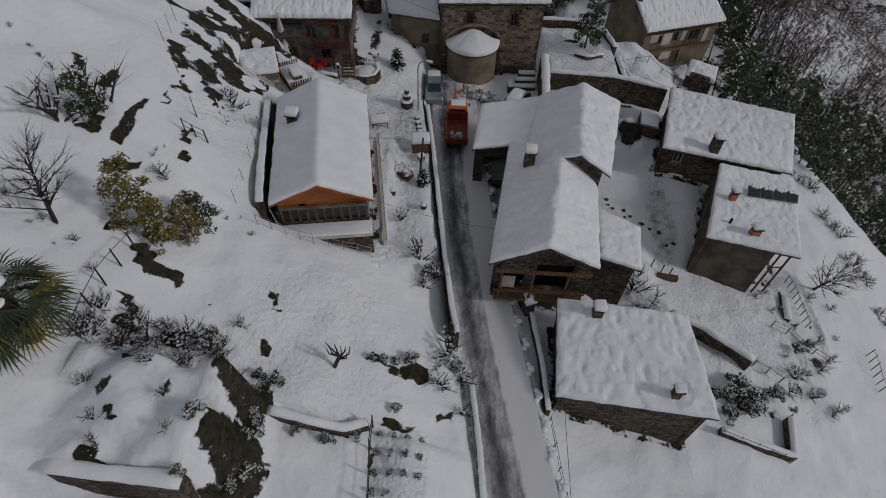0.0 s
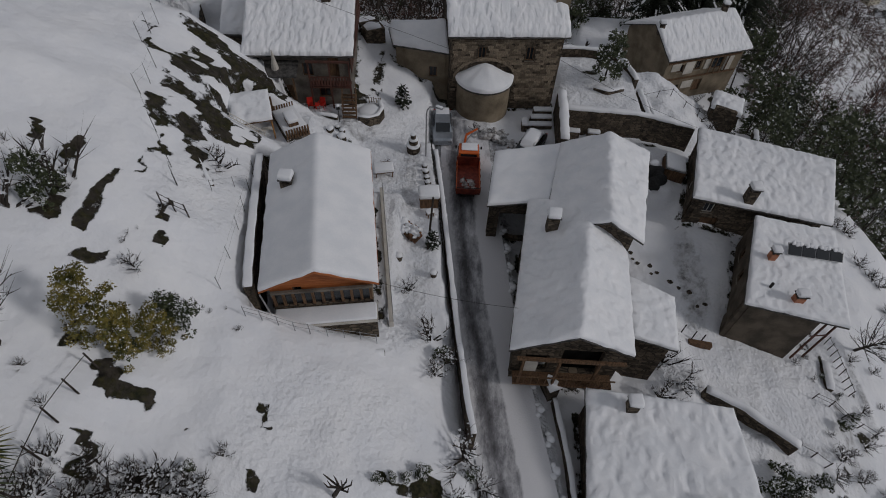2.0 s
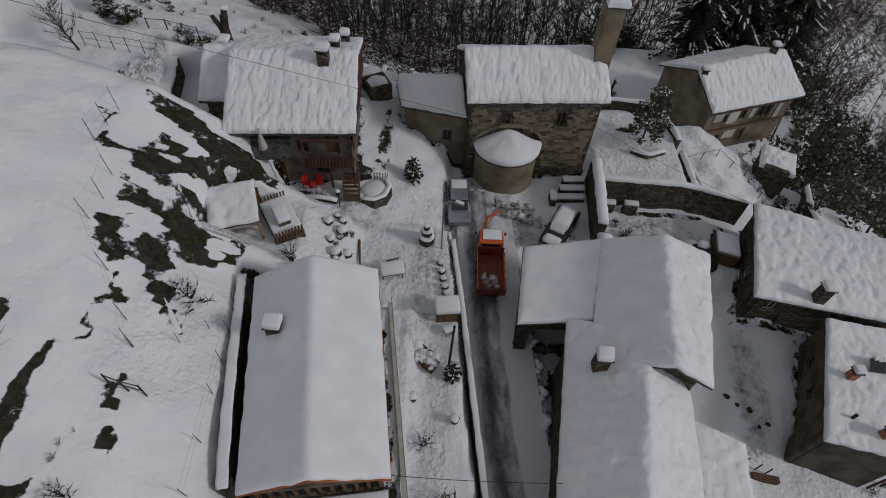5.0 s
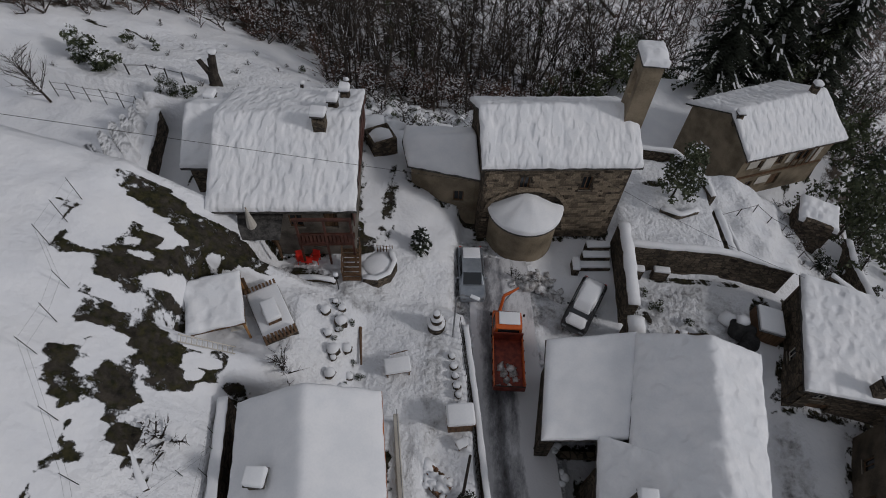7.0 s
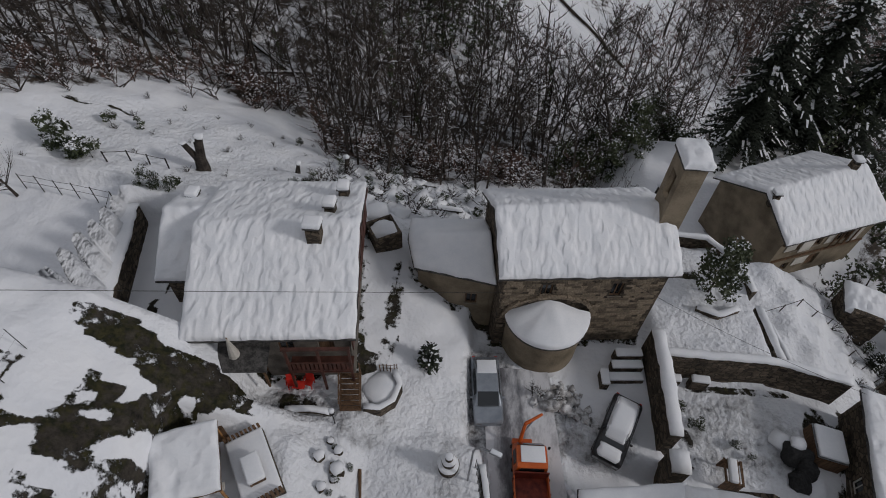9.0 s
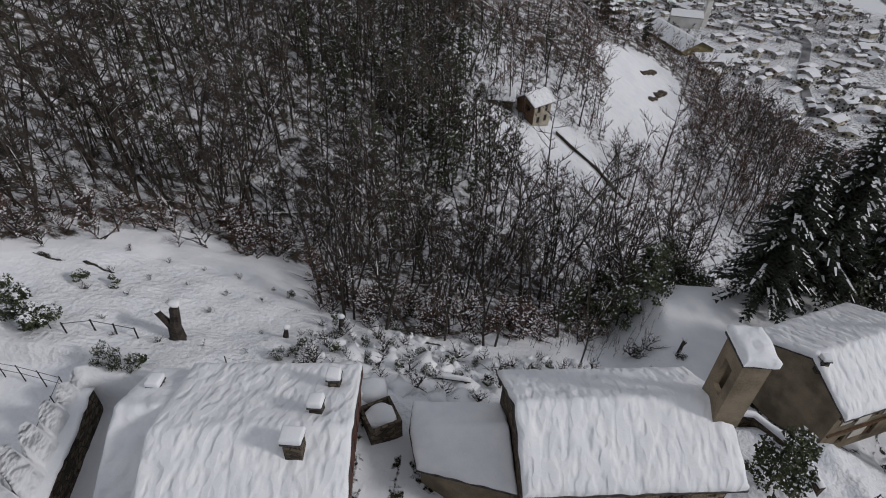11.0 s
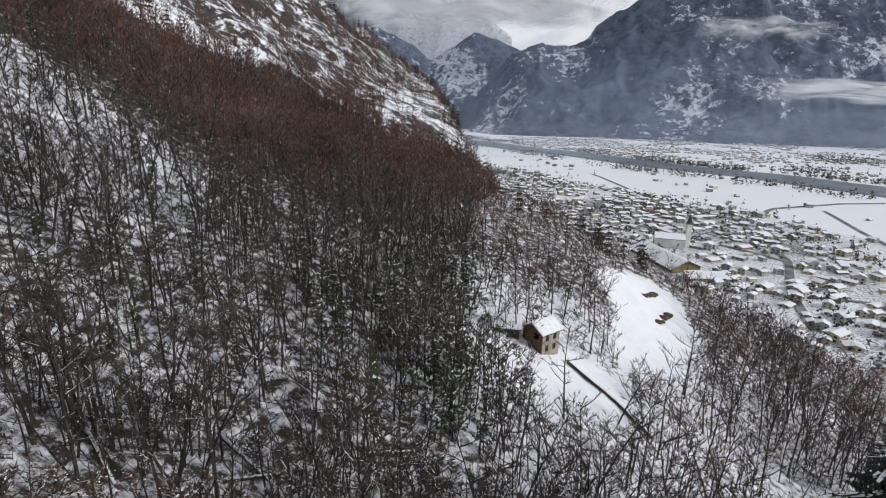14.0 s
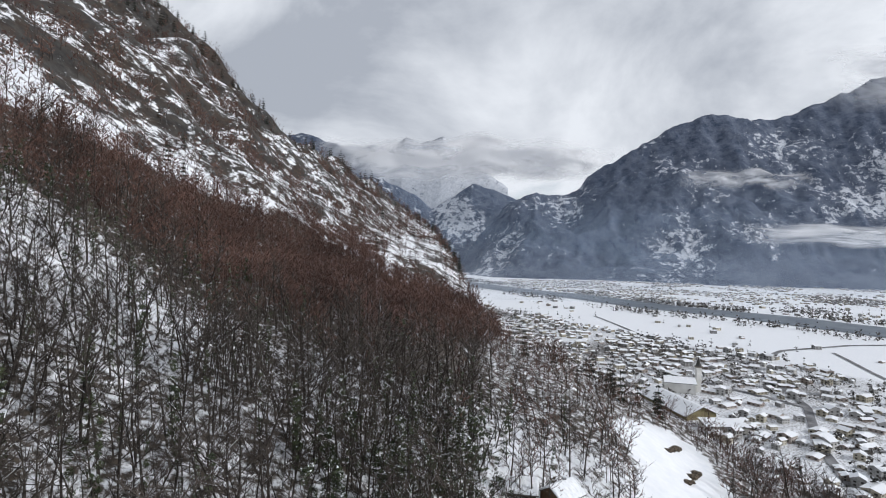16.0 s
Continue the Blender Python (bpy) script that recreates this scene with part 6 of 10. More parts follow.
def mountain_material(name="hazed_wooded_mountain", bare=0.645):
    m = bpy.data.materials.new(name)
    m.use_nodes = True
    nt = m.node_tree
    link = nt.links.new
    p = nt.nodes["Principled BSDF"]
    p.inputs["Roughness"].default_value, p.inputs["Specular IOR Level"].default_value = 0.9, 0.1
    co = nt.nodes.new("ShaderNodeTexCoord")
    def tex(scale, detail=9, rough=0.7):
        n = nt.nodes.new("ShaderNodeTexNoise")
        n.inputs["Scale"].default_value, n.inputs["Detail"].default_value, n.inputs["Roughness"].default_value = scale, detail, rough
        link(co.outputs["Object"], n.inputs["Vector"])
        return n.outputs["Fac"]
    def ramp(f, a, b, c0, c1):
        r = nt.nodes.new("ShaderNodeValToRGB")
        r.color_ramp.elements[0].position, r.color_ramp.elements[1].position = a, b
        r.color_ramp.elements[0].color, r.color_ramp.elements[1].color = (*c0, 1), (*c1, 1)
        link(f, r.inputs["Fac"])
        return r.outputs["Color"]
    # distance haze put into the colour: wood tones blued and lifted
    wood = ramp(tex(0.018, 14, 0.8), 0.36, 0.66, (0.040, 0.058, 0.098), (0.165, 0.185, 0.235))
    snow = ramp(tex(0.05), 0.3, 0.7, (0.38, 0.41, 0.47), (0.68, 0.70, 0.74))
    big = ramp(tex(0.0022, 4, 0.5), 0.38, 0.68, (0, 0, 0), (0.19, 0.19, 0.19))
    add = nt.nodes.new("ShaderNodeMath")
    link(tex(0.021, 15, 0.78), add.inputs[0]), link(big, add.inputs[1])
    pick = ramp(add.outputs[0], bare, bare + 0.045, (0, 0, 0), (1, 1, 1))
    x = nt.nodes.new("ShaderNodeMix")
    x.data_type = "RGBA"
    link(pick, x.inputs["Factor"]), link(wood, x.inputs["A"]), link(snow, x.inputs["B"])
    link(x.outputs["Result"], p.inputs["Base Color"])
    b = nt.nodes.new("ShaderNodeBump")
    b.inputs["Strength"].default_value, b.inputs["Distance"].default_value = 0.7, 14
    link(tex(0.03), b.inputs["Height"])
    link(b.outputs["Normal"], p.inputs["Normal"])
    return m


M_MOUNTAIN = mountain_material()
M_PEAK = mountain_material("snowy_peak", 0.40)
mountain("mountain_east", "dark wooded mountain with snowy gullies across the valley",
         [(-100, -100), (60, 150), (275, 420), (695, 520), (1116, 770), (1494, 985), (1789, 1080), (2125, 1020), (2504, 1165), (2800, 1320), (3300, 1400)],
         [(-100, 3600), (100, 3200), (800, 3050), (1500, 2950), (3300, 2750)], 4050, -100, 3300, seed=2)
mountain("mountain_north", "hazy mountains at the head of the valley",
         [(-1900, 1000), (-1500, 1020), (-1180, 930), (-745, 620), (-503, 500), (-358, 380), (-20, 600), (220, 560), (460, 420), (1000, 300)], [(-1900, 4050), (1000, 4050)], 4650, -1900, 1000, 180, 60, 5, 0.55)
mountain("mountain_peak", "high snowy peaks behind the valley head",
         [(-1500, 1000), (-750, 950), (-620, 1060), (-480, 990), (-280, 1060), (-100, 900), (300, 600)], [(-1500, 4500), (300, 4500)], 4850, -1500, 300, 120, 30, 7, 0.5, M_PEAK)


# ---------------------------------------------------------------- the town in the valley
def town_house(seed):
    """Triangles of walls, snowy roof and flat near-black window quads for one far house."""
    rng = random.Random(seed)
    w, d, hh, rr = rng.uniform(8, 17), rng.uniform(7, 12), rng.choice((3.2, 4.0, 5.6, 6.4, 7.4)), rng.uniform(1.2, 2.4)
    wall, roof, win = [], [], []

    def quad(l, a, b, c, e):
        l.extend([a, b, c, a, c, e])
    x, y = w / 2, d / 2
    c = [(-x, -y), (x, -y), (x, y), (-x, y)]
    for i in range(4):
        a, b = c[i], c[(i + 1) % 4]
        quad(wall, (*a, -2), (*b, -2), (*b, hh), (*a, hh))
        n = max(2, int(math.dist(a, b) / 4.2))
        nx, ny = (b[1] - a[1]) / math.dist(a, b) * 0.06, -(b[0] - a[0]) / math.dist(a, b) * 0.06
        for k in range(n):
            f0, f1 = (k + 0.32) / n, (k + 0.68) / n
            for z in np.arange(1.2, hh - 1.2, 2.9):
                p, q = (lerp(a[0], b[0], f0) + nx, lerp(a[1], b[1], f0) + ny), (lerp(a[0], b[0], f1) + nx, lerp(a[1], b[1], f1) + ny)
                quad(win, (*p, z), (*q, z), (*q, z + 1.4), (*p, z + 1.4))
    for s in (-1, 1):
        wall.extend([(s * x, -y, hh), (s * x, y, hh), (s * x, 0, hh + rr)])
    o = 1.0
    for s in (-1, 1):
        e, r = (s * (y + o), hh - 0.3), (0, hh + rr)
        quad(roof, (-x - o, e[0], e[1] + 0.35), (x + o, e[0], e[1] + 0.35), (x + o, 0, r[1] + 0.4), (-x - o, 0, r[1] + 0.4))
        quad(wall, (-x - o, e[0], e[1]), (x + o, e[0], e[1]), (x + o, e[0], e[1] + 0.35), (-x - o, e[0], e[1] + 0.35))
    return [np.array(l, float).reshape(-1, 3) for l in (wall, win, roof)]


def town_mask(x, y):
    s = river_side(x, y)
    m = smooth(-0.25, 0.05, fbm(x, y, 240, 3, 31) + 0.06) * (0.4 + 0.6 * smooth(-0.16, 0.02, fbm(x, y, 62, 2, 33)))
    m = m * (1 - 0.5 * smooth(470, 560, x - 0.35 * y + 200) * smooth(700, 800, y))
    near_bank = smooth(-470, -530, s)
    far_bank = smooth(140, 180, s) * smooth(-0.35, -0.05, fbm(x, y, 420, 2, 37))
    strip = 0.03
    site = np.exp(-(((x - 212) / 34) ** 4 + ((y - 615) / 62) ** 4)) + np.exp(-(((x - 242) / 24) ** 4 + ((y - 680) / 22) ** 4))
    return m * np.maximum(np.maximum(near_bank, 0.85 * far_bank), strip) * (np.abs(s) > 115) * (height(x, y) < VALLEY + 9) * (site < 0.2)


def ribbon(name, label, category, pts, width, mat, lift=0.5):
    """A road or water surface laid over the valley floor."""
    ps, out = [Vector(p) for p in pts], []
    for a, b in zip(ps, ps[1:]):
        n = max(2, int((b - a).length / 12))
        out += [a.lerp(b, i / n) for i in range(n)]
    out.append(ps[-1])
    verts, faces = [], []
    for i, p in enumerate(out):
        d = (out[min(i + 1, len(out) - 1)] - out[max(i - 1, 0)]).normalized()
        sd = Vector((-d.y, d.x)) * width / 2
        for k in (-1, 0, 1):
            q = p + sd * k
            verts.append((q.x, q.y, h(q.x, q.y) + lift))
        if i:
            j = 3 * i
            faces += [(j - 3, j - 2, j + 1, j), (j - 2, j - 1, j + 2, j + 1)]
    return tagged(new(name, mesh_from(name, verts, faces, mat, True)), label, category, kind="structure")


def build_town():
    rng = np.random.RandomState(11)
    mats = [material("town_plaster_" + n, a, b, 0.05, 0.9, 0.0, 1.0) for n, a, b in (("ochre", (0.36, 0.33, 0.26), (0.58, 0.54, 0.45)), ("grey", (0.24, 0.24, 0.24), (0.55, 0.54, 0.52)), ("rose", (0.26, 0.215, 0.19), (0.50, 0.45, 0.41)))]
    labels = ("snow-roofed ochre town house", "snow-roofed grey town house", "snow-roofed rose town house")
    every = grow(rng, 45000, (20, 3300), (330, 3050), lambda x, y: town_mask(x, y) * (x < y * 0.95 + 60), (0.5, 1.05))
    first = np.unique(np.floor(every[:, :2] / np.array([13.5, 15.5])).astype(int), axis=0, return_index=True)[1]
    every = every[np.sort(first)]
    every = every[rng.uniform(0, 1, len(every)) < 0.95]
    for i, mat in enumerate(mats):
        models = [town_house(s + 10 * i) for s in range(5)]
        p = every[i::3]
        order = np.argsort(np.hypot(p[:, 0], p[:, 1]))
        close, rest = p[order[:70]], p[order[70:]]
        meshes = [[tri_mesh(n, v, m) for n, v, m in zip(("wall", "glazing", "roof"), mdl, (mat, M_DARK, M_SNOW))] for mdl in models]
        for k, (x, y, z, size) in enumerate(close):
            ob = thing("town_house", labels[i], "house", pose(x, y, z, 0, 0, (k * 37) % 60 + 15) @ Matrix.Diagonal((size, size, size, 1)), "houses of the valley town")
            for n, me in zip(("wall", "glazing", "roof"), meshes[k % 5]):
                o = shared(n, me, ob)
                if n == "glazing":
                    o["kind"] = "stuff"
        scatter("town", models, rest, [mat, M_DARK, M_SNOW], "snow-roofed houses spread over the valley floor", "town", seed=20 + i)
    bush = [leafy(s + 700, 8, 2.4, 5, 8, 1.3, 0.10, 0.1) for s in range(4)]
    near = grow(rng, 11500, (20, 1300), (330, 1500), lambda x, y: (height(x, y) < VALLEY + 9) * 0.5 * smooth(-0.14, 0.12, fbm(x, y, 90, 3, 47)) * (river_side(x, y) < -490) * (x < y * 0.95 + 60), (0.6, 1.5))
    p = grow(rng, 9000, (20, 3300), (330, 3100), lambda x, y: (height(x, y) < VALLEY + 9) * (0.45 * smooth(-0.15, 0.2, fbm(x, y, 150, 3, 41)) * (0.3 + 0.7 * (river_side(x, y) < -520)) + 0.9 * np.exp(-(np.abs(np.abs(river_side(x, y)) - 125) / 30) ** 2) * smooth(-0.15, 0.1, fbm(x, y, 200, 2, 43))), (0.5, 1.2))
    rx = rng.uniform(-250, 1150, 2600)
    off = np.where(rng.uniform(0, 1, 2600) < 0.35, -1, 1) * rng.uniform(108, 190, 2600)
    ry = (1450.5 - 0.815 * rx - 40 * np.sin(rx / 260.0) + off) / 0.579
    belt = np.stack([rx, ry, height(rx, ry), rng.uniform(0.8, 1.9, 2600)], -1)[fbm(rx, ry, 130, 2, 49) > -0.05]
    grove = grow(rng, 2600, (780, 1500), (1450, 2300), lambda x, y: (height(x, y) < VALLEY + 9) * smooth(0.25, 0.7, np.exp(-(((x - 1010) / 130) ** 2 + ((y - 1660) / 75) ** 2)) + np.exp(-(((x - 1330) / 110) ** 2 + ((y - 2050) / 120) ** 2)) + 0.5 * fbm(x, y, 70, 3, 65)), (1.0, 2.0))
    p = np.concatenate([p, near, belt, grove])
    scatter("valley_trees", bush, p, [M_BARK, M_VALLEYTREE, M_SNOW], "dark garden trees and riverside thickets", "trees", seed=31)
    ribbon("river", "grey river winding through the valley", "river", [(-160, 2760), (200, 2190), (450, 1890), (585, 1680), (760, 1455), (850, 1310), (930, 1190), (1160, 850), (1460, 460)], 185, M_WATER, 1.2)
    for pts, w in (([(262, 440), (290, 520), (350, 635), (372, 720), (404, 871), (520, 985), (683, 1067), (780, 1090)], 8), ([(290, 520), (420, 500), (560, 545), (680, 640), (840, 700), (1000, 820), (1200, 900)], 5), ([(350, 635), (180, 900), (120, 1200), (60, 1500)], 7),
                   ([(404, 871), (330, 1100), (300, 1400)], 6), ([(420, 500), (520, 700), (600, 980)], 6)):
        ribbon("valley_road", "cleared grey road through the town", "road", pts, w, M_VALLEYROAD, 0.8)
    hall = house("market_hall", "long ochre hall with a broad snow-covered roof", [(201, 573), (234, 585), (216, 665), (183, 653)], VALLEY - 5, [[(0, -124), (0.5, -116), (1, -124)], [(0, -124), (1, -124)], [(0, -124), (0.5, -116), (1, -124)], [(0, -124), (1, -124)]], M_OCHRE, thick=0.6, category="hall")
    roof_on(hall, [((199, 571, -124.4), (181, 655, -124.4)), ((218, 576, -115.8), (199, 661, -115.8)), ((236.5, 584, -124.4), (218, 667, -124.4))], 0.6, 30, 0.1, 0.5, step=2.5)
    low = house("flat_roofed_hall", "low pale hall with a flat snow-covered roof", [(206, 538), (242, 540), (244, 562), (208, 562)], VALLEY - 5, [[(0, -122), (1, -122)]] * 4, M_PALE, thick=0.6, category="hall")
    roof_on(low, [((204, 536, -122), (207, 563, -122)), ((225, 537, -121.6), (226, 563, -121.6)), ((244, 538, -122), (246, 563, -122))], 0.6, 33, 0.1, 0.5, step=2.5)
    bt = thing("parish_bell_tower", "slim pale bell tower with a pointed spire", "bell tower", Matrix.Translation((258, 686, VALLEY)))
    part("shaft", box((5.6, 5.6, 32), (0, 0, 14), bevel=0.2), M_WHITEWASH, bt)
    part("belfry", box((6.6, 6.6, 1.2), (0, 0, 30.4), bevel=0.1), M_MORTAR, bt)
    part("spire", rod((0, 0, 31), (0, 0, 42), 3.4, 0.15, 8), M_SLATE, bt)
    nave = house("parish_church", "large pale parish church with snowy roof", [(218, 680), (250, 672), (254, 690), (222, 698)], VALLEY - 4, [[(0, -117), (1, -117)], [(0, -117), (0.5, -112), (1, -117)], [(0, -117), (1, -117)], [(0, -117), (0.5, -112), (1, -117)]], M_WHITEWASH, thick=0.6, category="church")
    roof_on(nave, [((217, 679, -117), (251, 671, -117)), ((219.5, 689, -111.6), (252.5, 681, -111.6)), ((221, 699, -117), (255, 691, -117))], 0.5, 31, 0.1, 0.4, step=1.5)


M_OCHRE = material("ochre_render", (0.19, 0.165, 0.085), (0.29, 0.25, 0.14), 0.2, 0.9, 0.1, 2.0)
M_WHITEWASH = material("whitewashed_render", (0.60, 0.59, 0.56), (0.76, 0.75, 0.72), 0.1, 0.9, 0.1, 2.0)
M_WATER = material("river_water", (0.11, 0.13, 0.155), (0.19, 0.215, 0.24), 0.02, 0.35, 0.0, 0.3)
M_VALLEYROAD = material("cleared_road", (0.10, 0.10, 0.105), (0.26, 0.26, 0.27), 0.08, 0.8, 0.0, 1.0)
M_VALLEYTREE = material("garden_trees", (0.035, 0.036, 0.035), (0.15, 0.135, 0.12), 0.05, 0.9, 0.0, 1.0)
build_town()


# ---------------------------------------------------------------- low clouds before the mountains, haze sheets over the valley
def cloud_material(seed, dense, tint):
    m = bpy.data.materials.new("thin_cloud_haze")
    m.use_nodes = True
    nt = m.node_tree
    link = nt.links.new
    nt.nodes.clear()
    out = nt.nodes.new("ShaderNodeOutputMaterial")
    mix, tr, df = nt.nodes.new("ShaderNodeMixShader"), nt.nodes.new("ShaderNodeBsdfTransparent"), nt.nodes.new("ShaderNodeBsdfTranslucent")
    d2, half = nt.nodes.new("ShaderNodeBsdfDiffuse"), nt.nodes.new("ShaderNodeMixShader")
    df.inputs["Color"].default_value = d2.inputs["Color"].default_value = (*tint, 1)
    link(d2.outputs[0], half.inputs[1]), link(df.outputs[0], half.inputs[2])
    co = nt.nodes.new("ShaderNodeTexCoord")
    mp = nt.nodes.new("ShaderNodeMapping")
    mp.inputs["Location"].default_value, mp.inputs["Scale"].default_value = (seed * 3.7, 0, seed), (4.0, 1.0, 2.2)
    link(co.outputs["Generated"], mp.inputs["Vector"])
    n = nt.nodes.new("ShaderNodeTexNoise")
    n.inputs["Scale"].default_value, n.inputs["Detail"].default_value, n.inputs["Distortion"].default_value = 1.6, 6, 0.5
    link(mp.outputs["Vector"], n.inputs["Vector"])
    at = nt.nodes.new("ShaderNodeAttribute")
    at.attribute_name = "thick"
    mul = nt.nodes.new("ShaderNodeMath")
    mul.operation = "MULTIPLY"
    rng = nt.nodes.new("ShaderNodeMapRange")
    rng.inputs["From Min"].default_value, rng.inputs["From Max"].default_value = 0.30, 0.62
    link(n.outputs["Fac"], rng.inputs["Value"])
    link(rng.outputs["Result"], mul.inputs[0]), link(at.outputs["Fac"], mul.inputs[1])
    sc = nt.nodes.new("ShaderNodeMath")
    sc.operation, sc.use_clamp = "MULTIPLY", True
    sc.inputs[1].default_value = dense
    link(mul.outputs[0], sc.inputs[0])
    link(sc.outputs[0], mix.inputs["Fac"]), link(tr.outputs[0], mix.inputs[1]), link(half.outputs[0], mix.inputs[2])
    link(mix.outputs[0], out.inputs["Surface"])
    return m


def cloud_bank(x, y, z, length, tall, seed, dense=0.9, turn=0.0, tint=(0.93, 0.93, 0.94), label="thin bank of low cloud drifting before the mountainside"):
    """A wide curved veil, thinning out towards its rim: mist, and with a blue tint painted haze."""
    n, m = 40, 16
    verts, faces, thick = [], [], []
    for j in range(m + 1):
        for i in range(n + 1):
            u, v = 2 * i / n - 1, 2 * j / m - 1
            bulge = (1 - v * v) * tall * 0.5
            verts.append((u * length / 2, -bulge + noise.noise(Vector((u * 3, v * 2, seed))) * tall * 0.3, v * tall / 2 + noise.noise(Vector((u * 2.5, seed, 4))) * tall * 0.25))
            thick.append(max(0.0, 1 - u * u) ** 1.0 * max(0.0, 1 - v * v) ** 1.3)
    for j in range(m):
        for i in range(n):
            a = j * (n + 1) + i
            faces.append((a, a + 1, a + n + 2, a + n + 1))
    me = mesh_from("low_cloud_haze", verts, faces, cloud_material(seed, dense, tint), True)
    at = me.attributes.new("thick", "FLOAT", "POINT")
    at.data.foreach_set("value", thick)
    ob = new("low_cloud_haze", me)
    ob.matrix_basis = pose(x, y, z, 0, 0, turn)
    return tagged(ob, label, "cloud", kind="structure")


cloud_bank(1420, 3000, 440, 700, 110, 1, 1.1)
cloud_bank(2150, 2800, 140, 1700, 120, 2, 2.2)
cloud_bank(3000, 3500, 1130, 2200, 420, 3, 1.3)
cloud_bank(-160, 4000, 690, 2000, 330, 4, 2.2)
cloud_bank(-430, 560, 345, 560, 120, 5, 1.2)
cloud_bank(400, 4350, 720, 1500, 280, 6, 1.5)
# distance haze added as two large blue-tinted translucent sheets
cloud_bank(1100, 2720, 60, 6400, 700, 7, 0.15, 0, (0.62, 0.78, 1.0), "added blue-tinted sheet for the haze at the valley foot")
cloud_bank(1000, 1900, -70, 4600, 260, 8, 0.22, 0, (0.74, 0.83, 0.96), "added pale blue sheet for faint haze over the river plain")


# ---------------------------------------------------------------- walls, fences and plants of the hamlet
def snow_ridge(pts, width, tall, seed=0, name="snow_cap"):
    """A rounded strip of snow lying along a line of 3D points."""
    ps, out = [Vector(p) for p in pts], []
    for a, b in zip(ps, ps[1:]):
        n = max(2, int((b - a).length / 0.35))
        out += [a.lerp(b, i / n) for i in range(n)]
    out.append(ps[-1])
    prof = [(-0.5, 0.0), (-0.53, 0.45), (-0.36, 0.85), (0.0, 1.0), (0.36, 0.85), (0.53, 0.45), (0.5, 0.0)]
    verts, faces = [], []
    k = len(prof)
    for i, p in enumerate(out):
        d = (out[min(i + 1, len(out) - 1)] - out[max(i - 1, 0)])
        d.z = 0
        d.normalize()
        s = Vector((-d.y, d.x, 0))
        g = 1 + 0.5 * noise.noise(p * 0.9 + Vector((seed, 0, 0)))
        e = 0.55 if i in (0, len(out) - 1) else 1.0
        for u, v in prof:
            verts.append(tuple(p + s * (u * width * (1 + 0.25 * noise.noise(p * 1.7 + Vector((u, seed, 0))))) + Vector((0, 0, v * tall * g * e))))
        if i:
            a = (i - 1) * k
            faces += [(a + j, a + j + 1, a + k + j + 1, a + k + j) for j in range(k - 1)]
    faces += [tuple(range(k)), tuple(range(len(verts) - 1, len(verts) - k - 1, -1))]
    bm = bmesh.new()
    vs = [bm.verts.new(v) for v in verts]
    for f in faces:
        bm.faces.new([vs[q] for q in f])
    bmesh.ops.recalc_face_normals(bm, faces=bm.faces)
    return bm


def stone_wall(label, pts, thick=0.4, snow=0.28, mat=None, name="garden_wall", base=None):
    """pts: (x, y, top). Uneven masonry down into the ground, snow along its top."""
    ps = [Vector(p) for p in pts]
    c = sum(ps, Vector()) / len(ps)
    ob = thing(name, label, "wall", Matrix.Translation((c.x, c.y, h(c.x, c.y) if base is None else base)))
    dense = []
    for a, b in zip(ps, ps[1:]):
        n = max(1, int((b - a).length / 0.6))
        dense += [a.lerp(b, i / n) for i in range(n)]
    dense.append(ps[-1])
    bm = bmesh.new()
    rows = []
    for i, p in enumerate(dense):
        d = dense[min(i + 1, len(dense) - 1)] - dense[max(i - 1, 0)]
        d.z = 0
        d.normalize()
        s = Vector((-d.y, d.x, 0)) * thick / 2
        low = min(h(p.x + s.x * 3, p.y + s.y * 3), h(p.x - s.x * 3, p.y - s.y * 3)) - 0.4 if base is None else base
        row = []
        for side in (-1, 1):
            for f in (0, 0.5, 1):
                z = lerp(low, p.z, f) if side == -1 else lerp(p.z, low, f)
                w = Vector((noise.noise(Vector((p.x, p.y, z)) * 1.7), noise.noise(Vector((p.y, z, p.x)) * 1.7), 0)) * 0.06
                row.append(bm.verts.new(Vector((p.x, p.y, z)) + s * side + w))
        rows.append(row)
    for a, b in zip(rows, rows[1:]):
        for j in range(5):
            bm.faces.new((a[j], a[j + 1], b[j + 1], b[j]))
    bm.faces.new(rows[0]), bm.faces.new(list(reversed(rows[-1])))
    bmesh.ops.recalc_face_normals(bm, faces=bm.faces)
    wpart("masonry", bm, mat or M_STONE, ob)
    if snow:
        wpart("snow_cap", snow_ridge([(p.x, p.y, p.z - 0.02) for p in ps], thick * 1.15, snow, c.x), M_SNOW, ob, "rounded snow along the top", True)
    return ob


